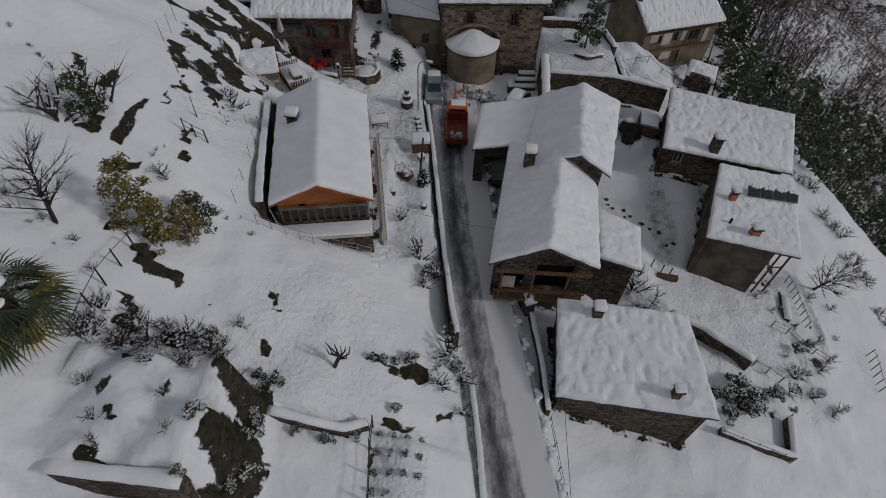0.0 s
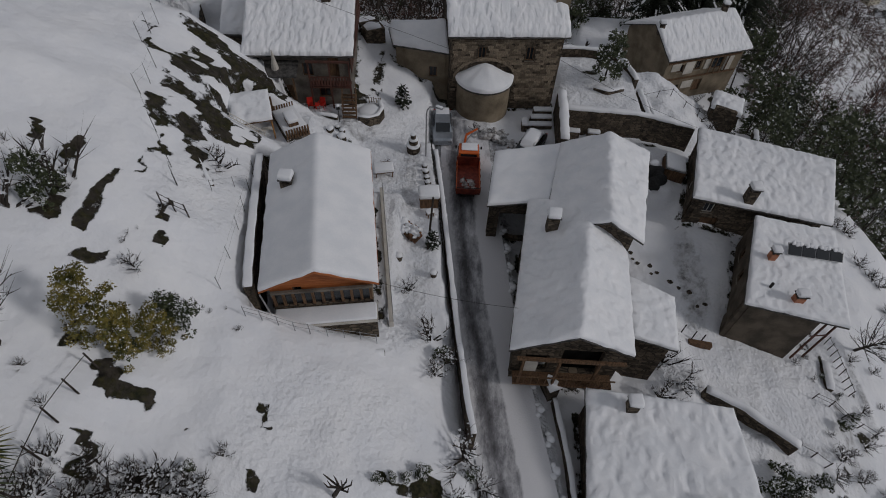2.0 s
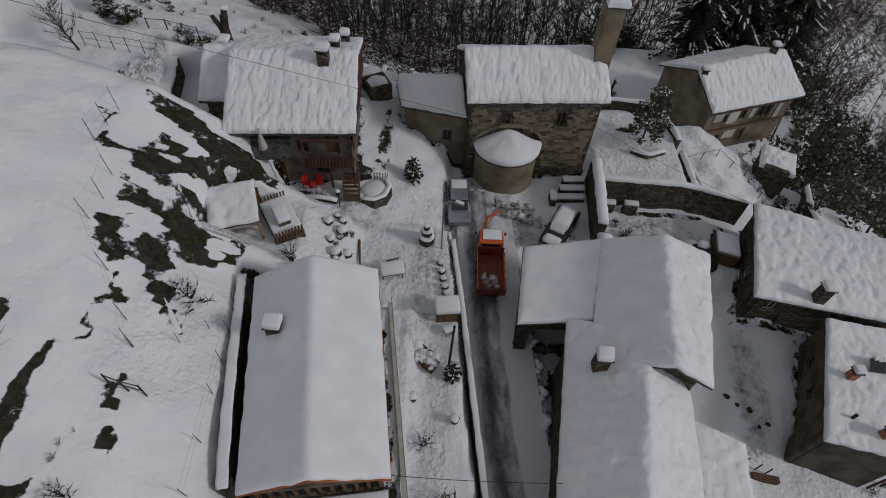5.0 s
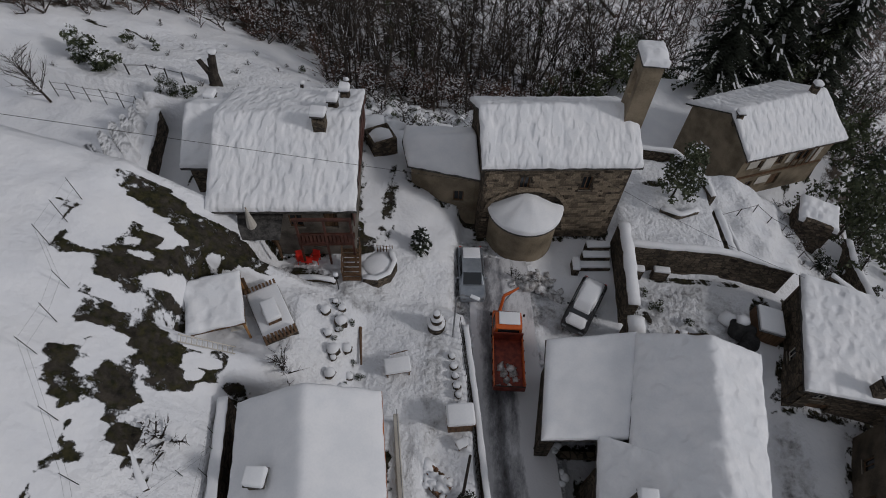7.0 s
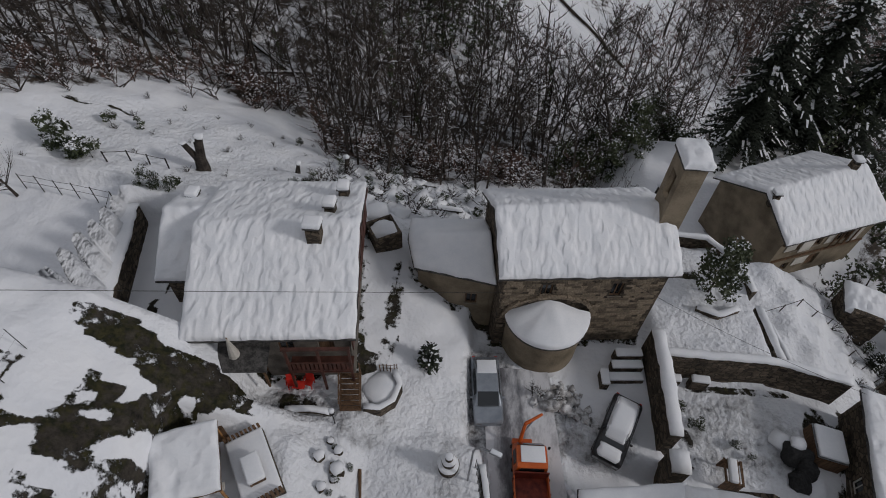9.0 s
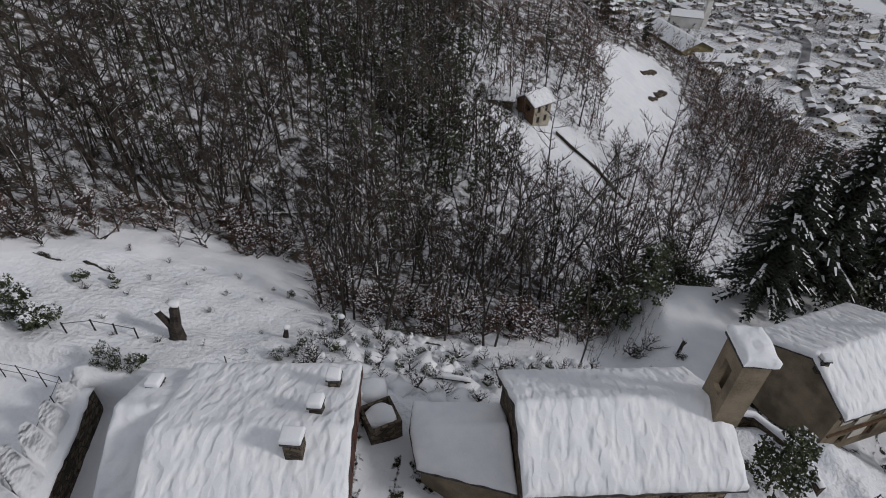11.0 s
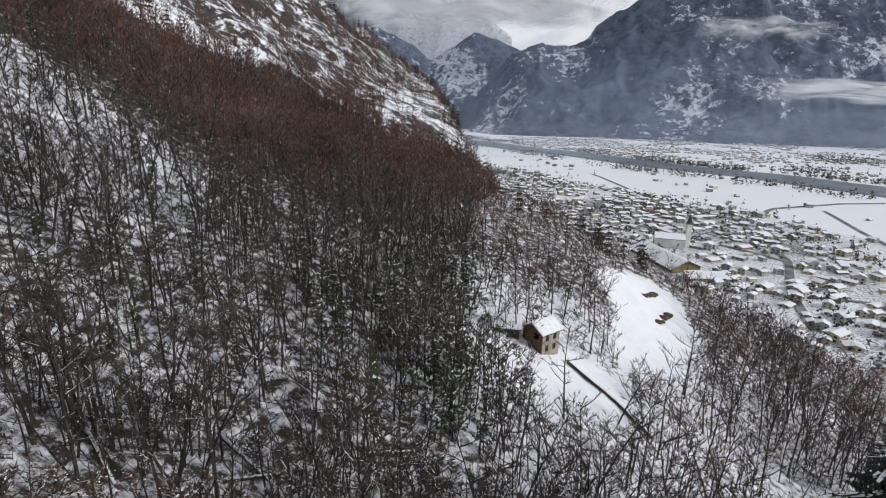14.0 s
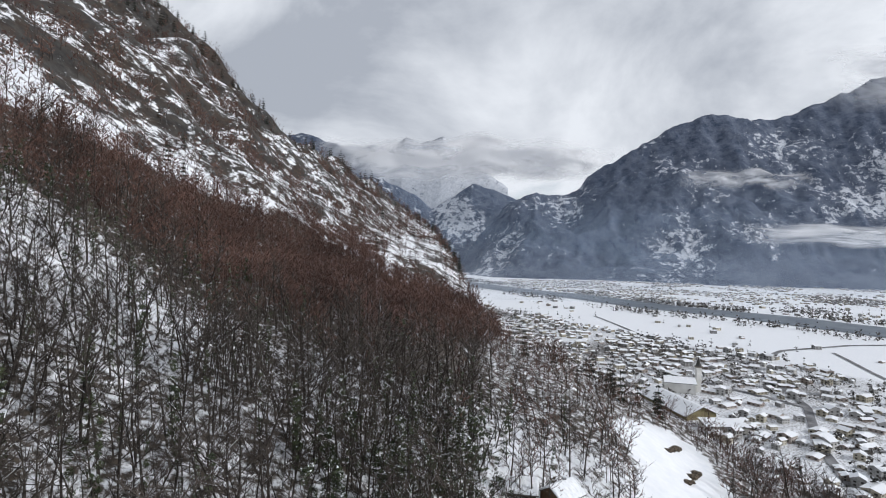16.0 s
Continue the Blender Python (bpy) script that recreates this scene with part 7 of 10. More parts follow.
def fence(label, pts, tall=1.1, gap=1.8, rails=2, mat=None, r=0.038, name="fence", wire=False, lean=0.06):
    """Posts with rails between them, following the ground."""
    mat = mat or M_BARK
    ps, spots = [Vector((*p, 0)) for p in pts], []
    for a, b in zip(ps, ps[1:]):
        n = max(1, round((b - a).length / gap))
        spots += [a.lerp(b, i / n) for i in range(n)]
    spots.append(ps[-1])
    ob = thing(name, label, "fence", Matrix.Translation((spots[0].x, spots[0].y, h(spots[0].x, spots[0].y))))
    rng = random.Random(int(pts[0][0] * 10))
    tops = []
    for p in spots:
        z = h(p.x, p.y)
        t = Vector((p.x + rng.uniform(-lean, lean), p.y + rng.uniform(-lean, lean), z + tall * rng.uniform(0.92, 1.06)))
        wpart("post", rod((p.x, p.y, z - 0.3), t, r * 1.15, r, 6), mat, ob)
        tops.append((Vector((p.x, p.y, z)), t))
    for (g0, t0), (g1, t1) in zip(tops, tops[1:]):
        for k in range(rails):
            f = 0.92 - k * (0.75 / max(1, rails - 0.2)) if rails > 1 else 0.9
            wpart("wire" if wire else "rail", rod(g0.lerp(t0, f), g1.lerp(t1, f), r * (0.22 if wire else 0.6), None, 4), M_IRON if wire else mat, ob)
    return ob


def wire_net(label, pts, tall=1.2):
    """Wire netting on thin posts: strands up and down."""
    ob = fence(label, pts, tall, 2.0, 2, M_IRON, 0.016, "wire_fence", True)
    return ob


BARE_SHRUB = [tree_model(bare_tree(s + 200, 1.7, 18, 9, 2, 0.3, 0.03, 0.04, 2.4, 0.016, 0.75), (M_BARK, M_TWIG, M_SNOW)) for s in range(5)]
BARE_TREE = [tree_model(bare_tree(s + 230, 5.2, 40, 12, 4, 0.2, 0.25, 0.15, 1.8, 0.016), (M_BARK, M_TWIG, M_SNOW)) for s in range(3)]
SNOWY_BUSH = [tree_model(leafy(s + 260, 1.3, 0.85, 14, 90, 0.10, 0.25, 0.15), (M_BARK, M_EVERGREEN, M_SNOW)) for s in range(4)]
YELLOW_TREE = tree_model(leafy(281, 4.2, 1.5, 60, 100, 0.085, 0.07, 0.12, (0.10, 0.24)), (M_BARK, M_LEAF, M_SNOW))
DARK_TREE = [tree_model(leafy(s + 290, 3.4, 1.45, 60, 46, 0.12, 0.10, 0.12, (0.12, 0.26)), (M_BARK, M_EVERGREEN, M_SNOW)) for s in range(3)]
SPRUCE = [tree_model(spruce(s + 5, 17, 28, 0.5), (M_BARK, M_NEEDLE, M_SNOW)) for s in range(3)]
YOUNG_SPRUCE = tree_model(spruce(40, 2.6, 12, 0.35), (M_BARK, M_NEEDLE, M_SNOW))


def heap(name, label, category, spots, mat=None, seed=0, squash=0.7, rough=0.18):
    x, y, z, r = spots[0]
    ob = part(name, lumps(bmesh.new(), [(a - x, b - y, c - z, d) for a, b, c, d in spots], seed, squash, 2, rough), mat or M_SNOW, None, "", True)
    ob.matrix_basis = Matrix.Translation((x, y, z))
    return tagged(ob, label, category)


def snowy_stones(x, y, r, seed, group="snow-capped stones along the path"):
    """A boulder with a cushion of snow."""
    z = h(x, y)
    ob = thing("boulder", "dark garden boulder under a cushion of snow", "stone", Matrix.Translation((x, y, z)), group)
    part("stone", lumps(bmesh.new(), [(0, 0, 0.12, r)], seed, 0.8, 2, 0.25), M_STONE, ob)
    part("snow_cap", lumps(bmesh.new(), [(0.02, 0, r * 0.75 + 0.08, r * 0.92)], seed + 3, 0.62, 2, 0.15), M_SNOW, ob, smooth=True)
    return ob


def palm(x, y):
    z = h(x, y)
    ob = thing("palm_tree", "bushy fan palm weighed down by snow", "palm tree", Matrix.Translation((x, y, z)) @ Matrix.Diagonal((1.4, 1.4, 1.25, 1)))
    part("trunk", rod((0, 0, -0.3), (0.1, 0.1, 2.2), 0.28, 0.24, 10), M_BARK, ob)
    rng = random.Random(3)
    for i in range(46):
        a, up = rng.uniform(0, 6.283), rng.uniform(-0.7, 0.9)
        d = Vector((math.cos(a), math.sin(a), up)).normalized()
        s = Vector((-math.sin(a), math.cos(a), 0))
        base = Vector((0.1, 0.1, 2.1 + rng.uniform(-0.7, 0.3)))
        hub = base + d * rng.uniform(0.6, 1.0)
        bm = bmesh.new()
        add_rod(bm, base, hub, 0.025, 0.015, 4)
        for k in range(13):
            f = (k - 6) / 6
            tip = hub + (d * math.cos(f * 1.25) + s * math.sin(f * 1.25)) * rng.uniform(0.75, 1.0) - Vector((0, 0, 0.35 + 0.2 * abs(f)))
            mid = hub.lerp(tip, 0.55) + Vector((0, 0, 0.12))
            w = (tip - hub).cross(Vector((0, 0, 1))).normalized() * 0.035
            v = [bm.verts.new(q) for q in (hub, mid - w, tip, mid + w)]
            bm.faces.new(v)
        part("leaf", bm, M_EVERGREEN if rng.random() < 0.75 else M_LEAF, ob)
    part("snow", lumps(bmesh.new(), [(0.1 + rng.uniform(-0.5, 0.5), 0.1 + rng.uniform(-0.5, 0.5), 2.75 + rng.uniform(-0.25, 0.2), rng.uniform(0.18, 0.32)) for _ in range(5)], 4, 0.5), M_SNOW, ob, smooth=True)
    return ob


# west slope
palm(-15.9, 9.0)
plant("bare_tree", "spreading leafless fruit tree on the snowfield", "tree", BARE_TREE[0], -17.9, 15.0, size=1.0, turn=40)
plant("yellow_shrub", "tall shrub with yellowing leaves and clots of snow", "shrub", YELLOW_TREE, -14.85, 16.8, size=1.05)
plant("evergreen_shrub", "dark evergreen shrub bent by snow", "shrub", DARK_TREE[0], -12.8, 18.4, size=0.8)
plant("yellow_shrub", "second yellowing shrub growing through the first", "shrub", YELLOW_TREE, -14.0, 16.3, size=0.75, turn=130)
plant("evergreen_shrub", "dark shrub half buried by snow", "shrub", YELLOW_TREE, -12.9, 17.2, size=0.7, turn=50)
plant("evergreen_shrub", "low dark shrub beside the yellow one", "shrub", DARK_TREE[1], -14.0, 16.2, size=0.45, turn=80)
plant("evergreen_bush", "snow-laden evergreen bush by bare rock", "bush", DARK_TREE[2], -19.4, 22.6, size=0.8)
plant("bare_shrub", "leafless shrub beside the snow-laden bush", "shrub", BARE_SHRUB[0], -20.3, 21.6, size=1.9)
plant("bare_shrub", "frosted leafless shrub growing into the evergreen", "shrub", BARE_SHRUB[3], -19.2, 23.9, size=2.0, turn=70)
for i, (x, y, k) in enumerate([(-14.4, 9.9, 1.0), (-13.5, 10.3, 0.9), (-12.7, 10.6, 1.1), (-11.8, 11.2, 0.9), (-11.0, 11.5, 1.2), (-10.2, 11.4, 0.9), (-9.0, 9.9, 0.9), (-8.4, 9.0, 0.8), (-13.3, 17.0, 0.8), (-15.2, 20.4, 0.8), (-9.4, 12.8, 0.6)]):
    plant("bare_shrub", "tangled leafless shrub poking from the snow", "shrub", BARE_SHRUB[i % 5], x, y, size=k, turn=i * 70, group="shrubs of the hedge")
for i, (x, y, k) in enumerate([(-8.0, 10.4, 0.5), (-7.6, 8.2, 0.55), (-8.3, 6.3, 0.5), (-10.5, 11.9, 0.5)]):
    plant("snowy_bush", "small evergreen bush under snow", "bush", SNOWY_BUSH[i % 4], x, y, size=k, turn=i * 50, group="low bushes")
fence("old wooden fence climbing the snowfield", [(-14.7, 15.1), (-14.9, 12.5), (-14.6, 9.6)], 1.3, 1.6, 1)
fence("short leaning fence in the snow", [(-15.8, 24.9), (-14.6, 24.9)], 1.0, 0.6, 2)
wire_net("wire netting along the chalet's upper bank", [(-13.3, 31.4), (-12.7, 26.0), (-12.2, 21.4)], 1.2)
wire_net("wire netting below the terraced plot", [(-15.9, 26.95), (-14.65, 28.05), (-13.1, 30.7)], 1.0)
wire_net("wire fence along the knoll's upper edge", [(-21.8, 41.2), (-21.4, 37.8), (-20.0, 36.0), (-19.5, 32.6), (-18.0, 30.3), (-16.6, 28.2), (-15.9, 27.0)], 1.5)
stone_wall("low dry-stone edge of the plot", [(-16.7, 31.0, 6.95), (-15.8, 29.8, 6.5), (-14.8, 28.5, 5.9)], 0.25, 0.15)
plant("bare_shrub", "small leafless fruit bush in the plot", "shrub", BARE_SHRUB[1], -14.8, 30.8, size=1.4)
plant("bare_shrub", "leafless garden shrub on the trodden bank", "shrub", BARE_SHRUB[2], -11.6, 35.7, size=1.1)


for i, (x, y, k) in enumerate([(-12.2, 6.0, 0.5), (-10.0, 7.2, 0.45), (-11.6, 5.0, 0.55), (-9.2, 5.6, 0.4), (-13.4, 7.6, 0.5), (-11.0, 8.6, 0.6)]):
    plant("bare_shrub", "bramble shoots piercing the snowy mound", "shrub", BARE_SHRUB[i % 5], x, y, size=k, turn=i * 90, group="brambles on the mound")
for i in range(22):
    x, y = -14.6 + (i * 3.37) % 5.6, 9.7 + (i * 1.91) % 2.2
    plant("bare_shrub", "bramble tangle beside the mound", "shrub", BARE_SHRUB[i % 5], x, y, size=0.45 + 0.2 * (i % 4), turn=i * 67, group="brambles by the mound")
for i in range(9):
    x, y = -8.2 + (i % 3) * 0.5, 4.2 + i * 0.75
    plant("snowy_bush", "dead brown bush sinking into the ditch", "bush", SNOWY_BUSH[i % 4], x, y, size=0.4 + 0.12 * (i % 3), turn=i * 47, group="bushes in the ditch")
pt = thing("pruned_tree", "small pruned fruit tree leaning in the snowfield", "tree", Matrix.Translation((-4.75, 12.0, h(-4.75, 12.0))))
part("trunk", rod((0, 0, -0.3), (0.45, 0.1, 1.0), 0.13, 0.10, 7), M_BARK, pt)
for i in range(9):
    a = -1.1 + i * 0.27
    p0 = Vector((0.45, 0.1, 1.0 - 0.04 * i))
    p1 = p0 + Vector((math.sin(a) * 0.6, 0.25 * math.cos(i * 2.2), 0.5))
    part("limb", add_rod(rod(p0, p1, 0.055, 0.04, 5), p1, p1 + Vector((0.15 * math.sin(a), 0, 0.5 + 0.15 * (i % 3))), 0.04, 0.015, 5), M_BARK, pt)
for i, (x, y, k) in enumerate([(-2.9, 13.2, 0.45), (-2.2, 13.4, 0.4), (-1.5, 13.6, 0.45), (-0.6, 14.0, 0.7), (-5.9, 8.2, 0.4), (-4.4, 8.1, 0.55), (-3.0, 8.6, 0.45), (-1.2, 10.6, 0.45)]):
    plant("snowy_bush", "low dark bush bowed under snow", "bush", SNOWY_BUSH[i % 4], x, y, size=k, turn=i * 60, group="bushes on the field's edge")
fence("wooden post fence between the lower plots", [(-2.3, 9.3), (-1.95, 5.5), (-1.75, 3.0)], 1.4, 1.3, 2)
stone_wall("low dry-stone wall between the snowy plots", [(-7.2, 8.75, 3.85), (-5.2, 8.6, 3.15), (-3.6, 8.6, 2.4), (-2.5, 9.2, 1.95)], 0.4, 0.22)
for i in range(14):
    x, y = -1.9 + (i % 4) * 0.75, 8.9 - (i // 4) * 1.0
    plant("snowy_bush", "small snow-covered vine stock", "bush", SNOWY_BUSH[i % 4], x, y, size=0.28, turn=i * 40, group="vine stocks")

for i in range(46):
    x, y = -27 + (i * 7.91) % 17 + 0.6 * math.sin(i), 10 + (i * 4.57) % 17
    if abs(x + 14) > 1.5:
        plant("dry_stalk", "dry brown stalks poking through the snowfield", "shrub", BARE_SHRUB[i % 5], x, y, size=0.14 + 0.07 * (i % 4), turn=i * 50, group="stalks in the snowfield")

stone_wall("dark dry-stone face below the snowy mound", [(-13.2, 4.15, 8.65), (-10.9, 4.0, 8.6), (-8.1, 3.95, 8.45)], 0.5, 0.3)

# along the road
stone_wall("roadside retaining wall capped with snow", [(-1.55, 41.2, -0.75), (-0.75, 36.0, -0.8), (0.05, 30.0, -0.85), (0.85, 24.0, -0.9), (1.65, 18.6, -0.6), (2.1, 16.6, -0.8)], 0.3, 0.1)
fence("dark iron railing on the roadside wall", [(-1.95, 41.0), (-1.15, 36.0), (-0.35, 30.0)], 1.25, 0.42, 2, M_IRON, 0.022, "railing", False, 0.0)
stone_wall("low kerb wall along the lower lane", [(3.2, 14.2, -2.9), (3.75, 10.0, -2.9), (4.1, 6.0, -2.9)], 0.3, 0.15)
for i, (x, y, k) in enumerate([(-0.6, 22.6, 1.5), (0.3, 21.4, 1.3), (1.7, 15.6, 1.7), (2.4, 14.4, 1.3), (1.4, 13.2, 1.1), (-0.2, 20.2, 1.0), (2.6, 12.0, 0.9)]):
    plant("bare_shrub", "leafless roadside bush frosted with snow", "shrub", BARE_SHRUB[i % 5], x, y, size=k, turn=i * 70, group="roadside bushes")
for i, (x, y, k) in enumerate([(-0.1, 21.6, 0.8), (2.0, 14.8, 0.7)]):
    plant("snowy_bush", "evergreen roadside bush heaped with snow", "bush", SNOWY_BUSH[i], x, y, size=k, group="roadside bushes")
stone_wall("stone wall between lane and barn with rounded snow", [(6.6, 22.6, -3.0), (7.5, 20.6, -3.0)], 0.7, 0.4)
stone_wall("dark retaining wall beside the barn", [(7.55, 20.4, -3.6), (8.1, 16.5, -3.7), (8.3, 13.0, -3.8)], 0.3, 0.12)
fence("iron railing below the barn along the lane", [(8.5, 12.6), (9.0, 8.0), (9.2, 3.0)], 1.0, 1.5, 2, M_IRON, 0.03)
plant("bare_shrub", "twiggy shrub between farmhouse and barn", "shrub", BARE_SHRUB[3], 16.9, 25.2, size=1.7)
plant("bare_shrub", "twiggy shrub between farmhouse and barn", "shrub", BARE_SHRUB[1], 15.8, 22.6, size=1.5, turn=60)
plant("bare_shrub", "twiggy shrub between farmhouse and barn", "shrub", BARE_SHRUB[0], 17.6, 23.6, size=1.4, turn=160)

# below the barn and the eastern slope
stone_wall("long snow-topped wall below the yard", [(19.6, 23.4, -6.9), (22.0, 22.4, -7.3), (25.6, 19.9, -7.7)], 0.5, 0.3)
stone_wall("stone edge of the small terrace garden", [(21.6, 14.2, -8.0), (24.5, 13.7, -9.0), (27.6, 13.4, -10.0), (28.4, 16.4, -10.0)], 0.4, 0.25)
fence("iron railing round the terrace garden", [(21.6, 14.0), (24.5, 13.5), (27.7, 13.2), (28.6, 16.6)], 1.0, 1.2, 2, M_IRON, 0.03)
for i, (x, y, k) in enumerate([(22.6, 17.2, 1.1), (23.8, 17.8, 1.2), (25.0, 17.2, 1.3), (24.4, 16.0, 1.0), (26.3, 17.6, 0.9), (27.6, 18.2, 0.9), (22.8, 15.6, 0.9), (31.5, 22.8, 0.8), (33.2, 23.8, 0.7)]):
    plant("snowy_bush", "dark evergreen garden bush loaded with snow", "bush", SNOWY_BUSH[i % 4], x, y, size=k, turn=i * 55, group="bushes of the terrace garden")
for i, (x, y, k) in enumerate([(30.8, 20.4, 1.2), (32.0, 19.2, 1.0), (29.6, 18.8, 1.0), (34.2, 22.0, 0.9)]):
    plant("bare_shrub", "leafless bush on the eastern slope", "shrub", BARE_SHRUB[i % 5], x, y, size=k, turn=i * 80, group="bushes on the eastern slope")
fence("broken wooden fence on the eastern slope", [(30.0, 25.0), (32.6, 24.0), (35.4, 23.0)], 1.0, 1.3, 2)
fence("wooden fence by the garden steps", [(24.0, 21.4), (26.4, 20.4), (28.6, 19.4)], 1.0, 1.3, 1)
fence("leaning stakes of an old vineyard row", [(41.5, 25.4), (41.8, 22.2)], 1.4, 0.6, 1)
stone_wall("stone trough wall in the eastern garden", [(32.6, 28.6, -10.7), (32.0, 26.0, -10.7)], 0.5, 0.2)
plant("bare_tree", "dense leafless tree leaning on the eastern slope", "tree", BARE_TREE[2], 37.2, 31.0, size=1.15, turn=20, tilt=12)
for i in range(26):
    x, y = 38 + (i * 7.3) % 9, 26 + (i * 5.1) % 26
    plant("bare_shrub", "thin leafless sapling on the steep snow", "shrub", BARE_SHRUB[i % 5], x, y, size=0.5 + (i % 4) * 0.2, turn=i * 40, group="saplings of the eastern slope")


for i in range(18):
    x, y = 29.5 + (i * 2.9) % 7.5, 17.5 + (i * 3.7) % 12.5
    if i % 3:
        plant("bare_shrub", "leafless bramble on the eastern slope", "shrub", BARE_SHRUB[i % 5], x, y, size=0.45 + 0.15 * (i % 4), turn=i * 61, group="bushes on the eastern slope")
    else:
        plant("snowy_bush", "dark bush half covered on the eastern slope", "bush", SNOWY_BUSH[i % 4], x, y, size=0.4 + 0.1 * (i % 3), turn=i * 61, group="dark bushes on the eastern slope")
fence("short stakes along the trodden slope path", [(33.6, 30.6), (34.2, 28.6), (34.4, 26.2)], 1.1, 0.55, 1)


def lean_to_roof(x, y, z, w, d, turn, label, name="low_shelter"):
    """A low shelter: posts, boards and snow."""
    ob = thing(name, label, "shelter", pose(x, y, z, 0, 0, turn))
    for sx in (-1, 1):
        for sy in (-1, 1):
            part("post", rod((sx * (w / 2 - 0.15), sy * (d / 2 - 0.15), -0.4), (sx * (w / 2 - 0.15), sy * (d / 2 - 0.15), 1.75 + 0.2 * sy), 0.07, None, 6), M_PINE, ob)
    tilt = Matrix.Rotation(math.atan2(0.4, d), 4, "X")
    part("roof", box((w, d * 1.02, 0.09), (0, 0, 1.85), tilt), M_WOOD, ob)
    sn = new("roof_snow", snow_blanket([((-w / 2, -d / 2, 1.71), (w / 2, -d / 2, 1.71)), ((-w / 2, d / 2, 2.11), (w / 2, d / 2, 2.11))], 0.34, x, 0.05))
    sn.parent = ob
    return ob


ob = lean_to_roof(-15.6, 38.5, 2.5, 3.0, 3.2, 20, "open wooden shelter under a square snow roof on the knoll", "garden_shelter")
part("bench", box((0.9, 0.4, 0.06), (0.9, -1.0, 0.55), bevel=0.02), M_PALE, ob)
part("back_board", box((3.2, 0.06, 1.6), (0, 1.45, 0.9)), M_WOOD, ob)


def crate_bed():
    """A fenced raised bed with a snow-topped chest, paling at both ends."""
    ob = thing("raised_bed", "fenced raised bed with pine palings full of snow", "garden bed", pose(-12.95, 39.05, 2.1, 0, 0, 33))
    part("bed", box((1.9, 3.4, 1.0), (0, 0, 0.3), bevel=0.05), M_STONE, ob)
    part("snow", box((1.84, 3.34, 0.3), (0, 0, 0.92), bevel=0.1), M_SNOW, ob, smooth=True)
    for i in range(9):
        part("paling", box((0.14, 0.05, 0.85), (-0.85 + i * 0.21, -1.75, 1.0), bevel=0.01), M_WOOD, ob)
    for i in range(9):
        part("paling", box((0.12, 0.05, 0.7), (-0.85 + i * 0.21, 1.75, 1.0), bevel=0.01), M_WOOD, ob)
    ch = thing("garden_chest", "dark chest capped with a block of snow", "chest", pose(-12.75, 38.75, 3.08, 0, 0, 33))
    part("box", box((0.75, 1.3, 0.4), (0, 0, 0.2), bevel=0.03), M_WOOD, ch)
    part("snow_cap", box((0.85, 1.4, 0.32), (0, 0, 0.55), bevel=0.1), M_SNOW, ch, smooth=True)


crate_bed()
lad = thing("ladder", "pale weathered ladder lying across the rocky knoll", "ladder", look((-15.9, 35.4, h(-15.9, 35.4) + 0.35), (-13.2, 36.1, h(-13.2, 36.1) + 0.3)))
for s in (-0.2, 0.2):
    part("rail", rod((s, 0, 0), (s, 0, -3.0), 0.035, None, 5), M_PALE, lad)
for i in range(11):
    part("rung", rod((-0.2, 0, -0.15 - i * 0.27), (0.2, 0, -0.15 - i * 0.27), 0.022, None, 5), M_PALE, lad)

# garden by the chalet
for i in range(13):
    snowy_stones(-9.9 + 0.11 * i + 0.55 * math.sin(i * 2.3), 41.3 - i * 0.5, 0.2 + 0.07 * (i % 4), i)
for i in range(9):
    plant("snowy_bush", "low garden plant flattened by snow", "bush", SNOWY_BUSH[i % 4], -9.6 + 0.25 * i + 0.6 * math.sin(i * 1.7), 41.0 - i * 0.8, size=0.26 + 0.06 * (i % 3), turn=i * 66, group="plants along the path")
for i in range(6):
    snowy_stones(-2.35 + 0.13 * i, 38.8 - i * 0.62, 0.24 + 0.04 * (i % 2), 20 + i, "snow-capped stones by the railing")
lg = part("log", rod((0, 0, 0), (0.45, -2.6, 0.05), 0.10, 0.06, 7), M_WOOD)
lg.matrix_basis = Matrix.Translation((-8.3, 40.4, h(-8.3, 40.4) + 0.12))
tagged(lg, "weathered brown log lying in the snow", "log")


def planter(x, y):
    z = h(x, y)
    ob = thing("tiered_planter", "three-tiered stone planter iced with snow", "planter", Matrix.Translation((x, y, z)))
    zz = 0.0
    for i, (r, t) in enumerate([(0.62, 0.62), (0.42, 0.5), (0.24, 0.42)]):
        tier = part("tier", rod((0, 0, zz - (0.3 if i == 0 else 0)), (0, 0, zz + t), r * 0.86, r, 16), M_STONE, ob)
        part("snow_ring", lumps(bmesh.new(), [(0, 0, zz + t + 0.02, r * 0.98)], i, 0.34, 3, 0.06), M_SNOW, tier, smooth=True)
        zz += t + 0.1
    return ob


planter(-3.45, 40.9)


def garden_table(x, y, w, d, tall, turn, label, name="garden_table"):
    ob = thing(name, label, "table", pose(x, y, h(x, y), 0, 0, turn))
    part("top", box((w, d, 0.07), (0, 0, tall), bevel=0.02), M_WOOD, ob)
    for sx in (-1, 1):
        for sy in (-1, 1):
            part("leg", box((0.08, 0.08, tall + 0.25), (sx * (w / 2 - 0.12), sy * (d / 2 - 0.12), tall / 2 - 0.14)), M_WOOD, ob)
    part("snow_block", box((w + 0.04, d + 0.04, 0.34), (0, 0, tall + 0.2), bevel=0.1), M_SNOW, ob, smooth=True)
    return ob


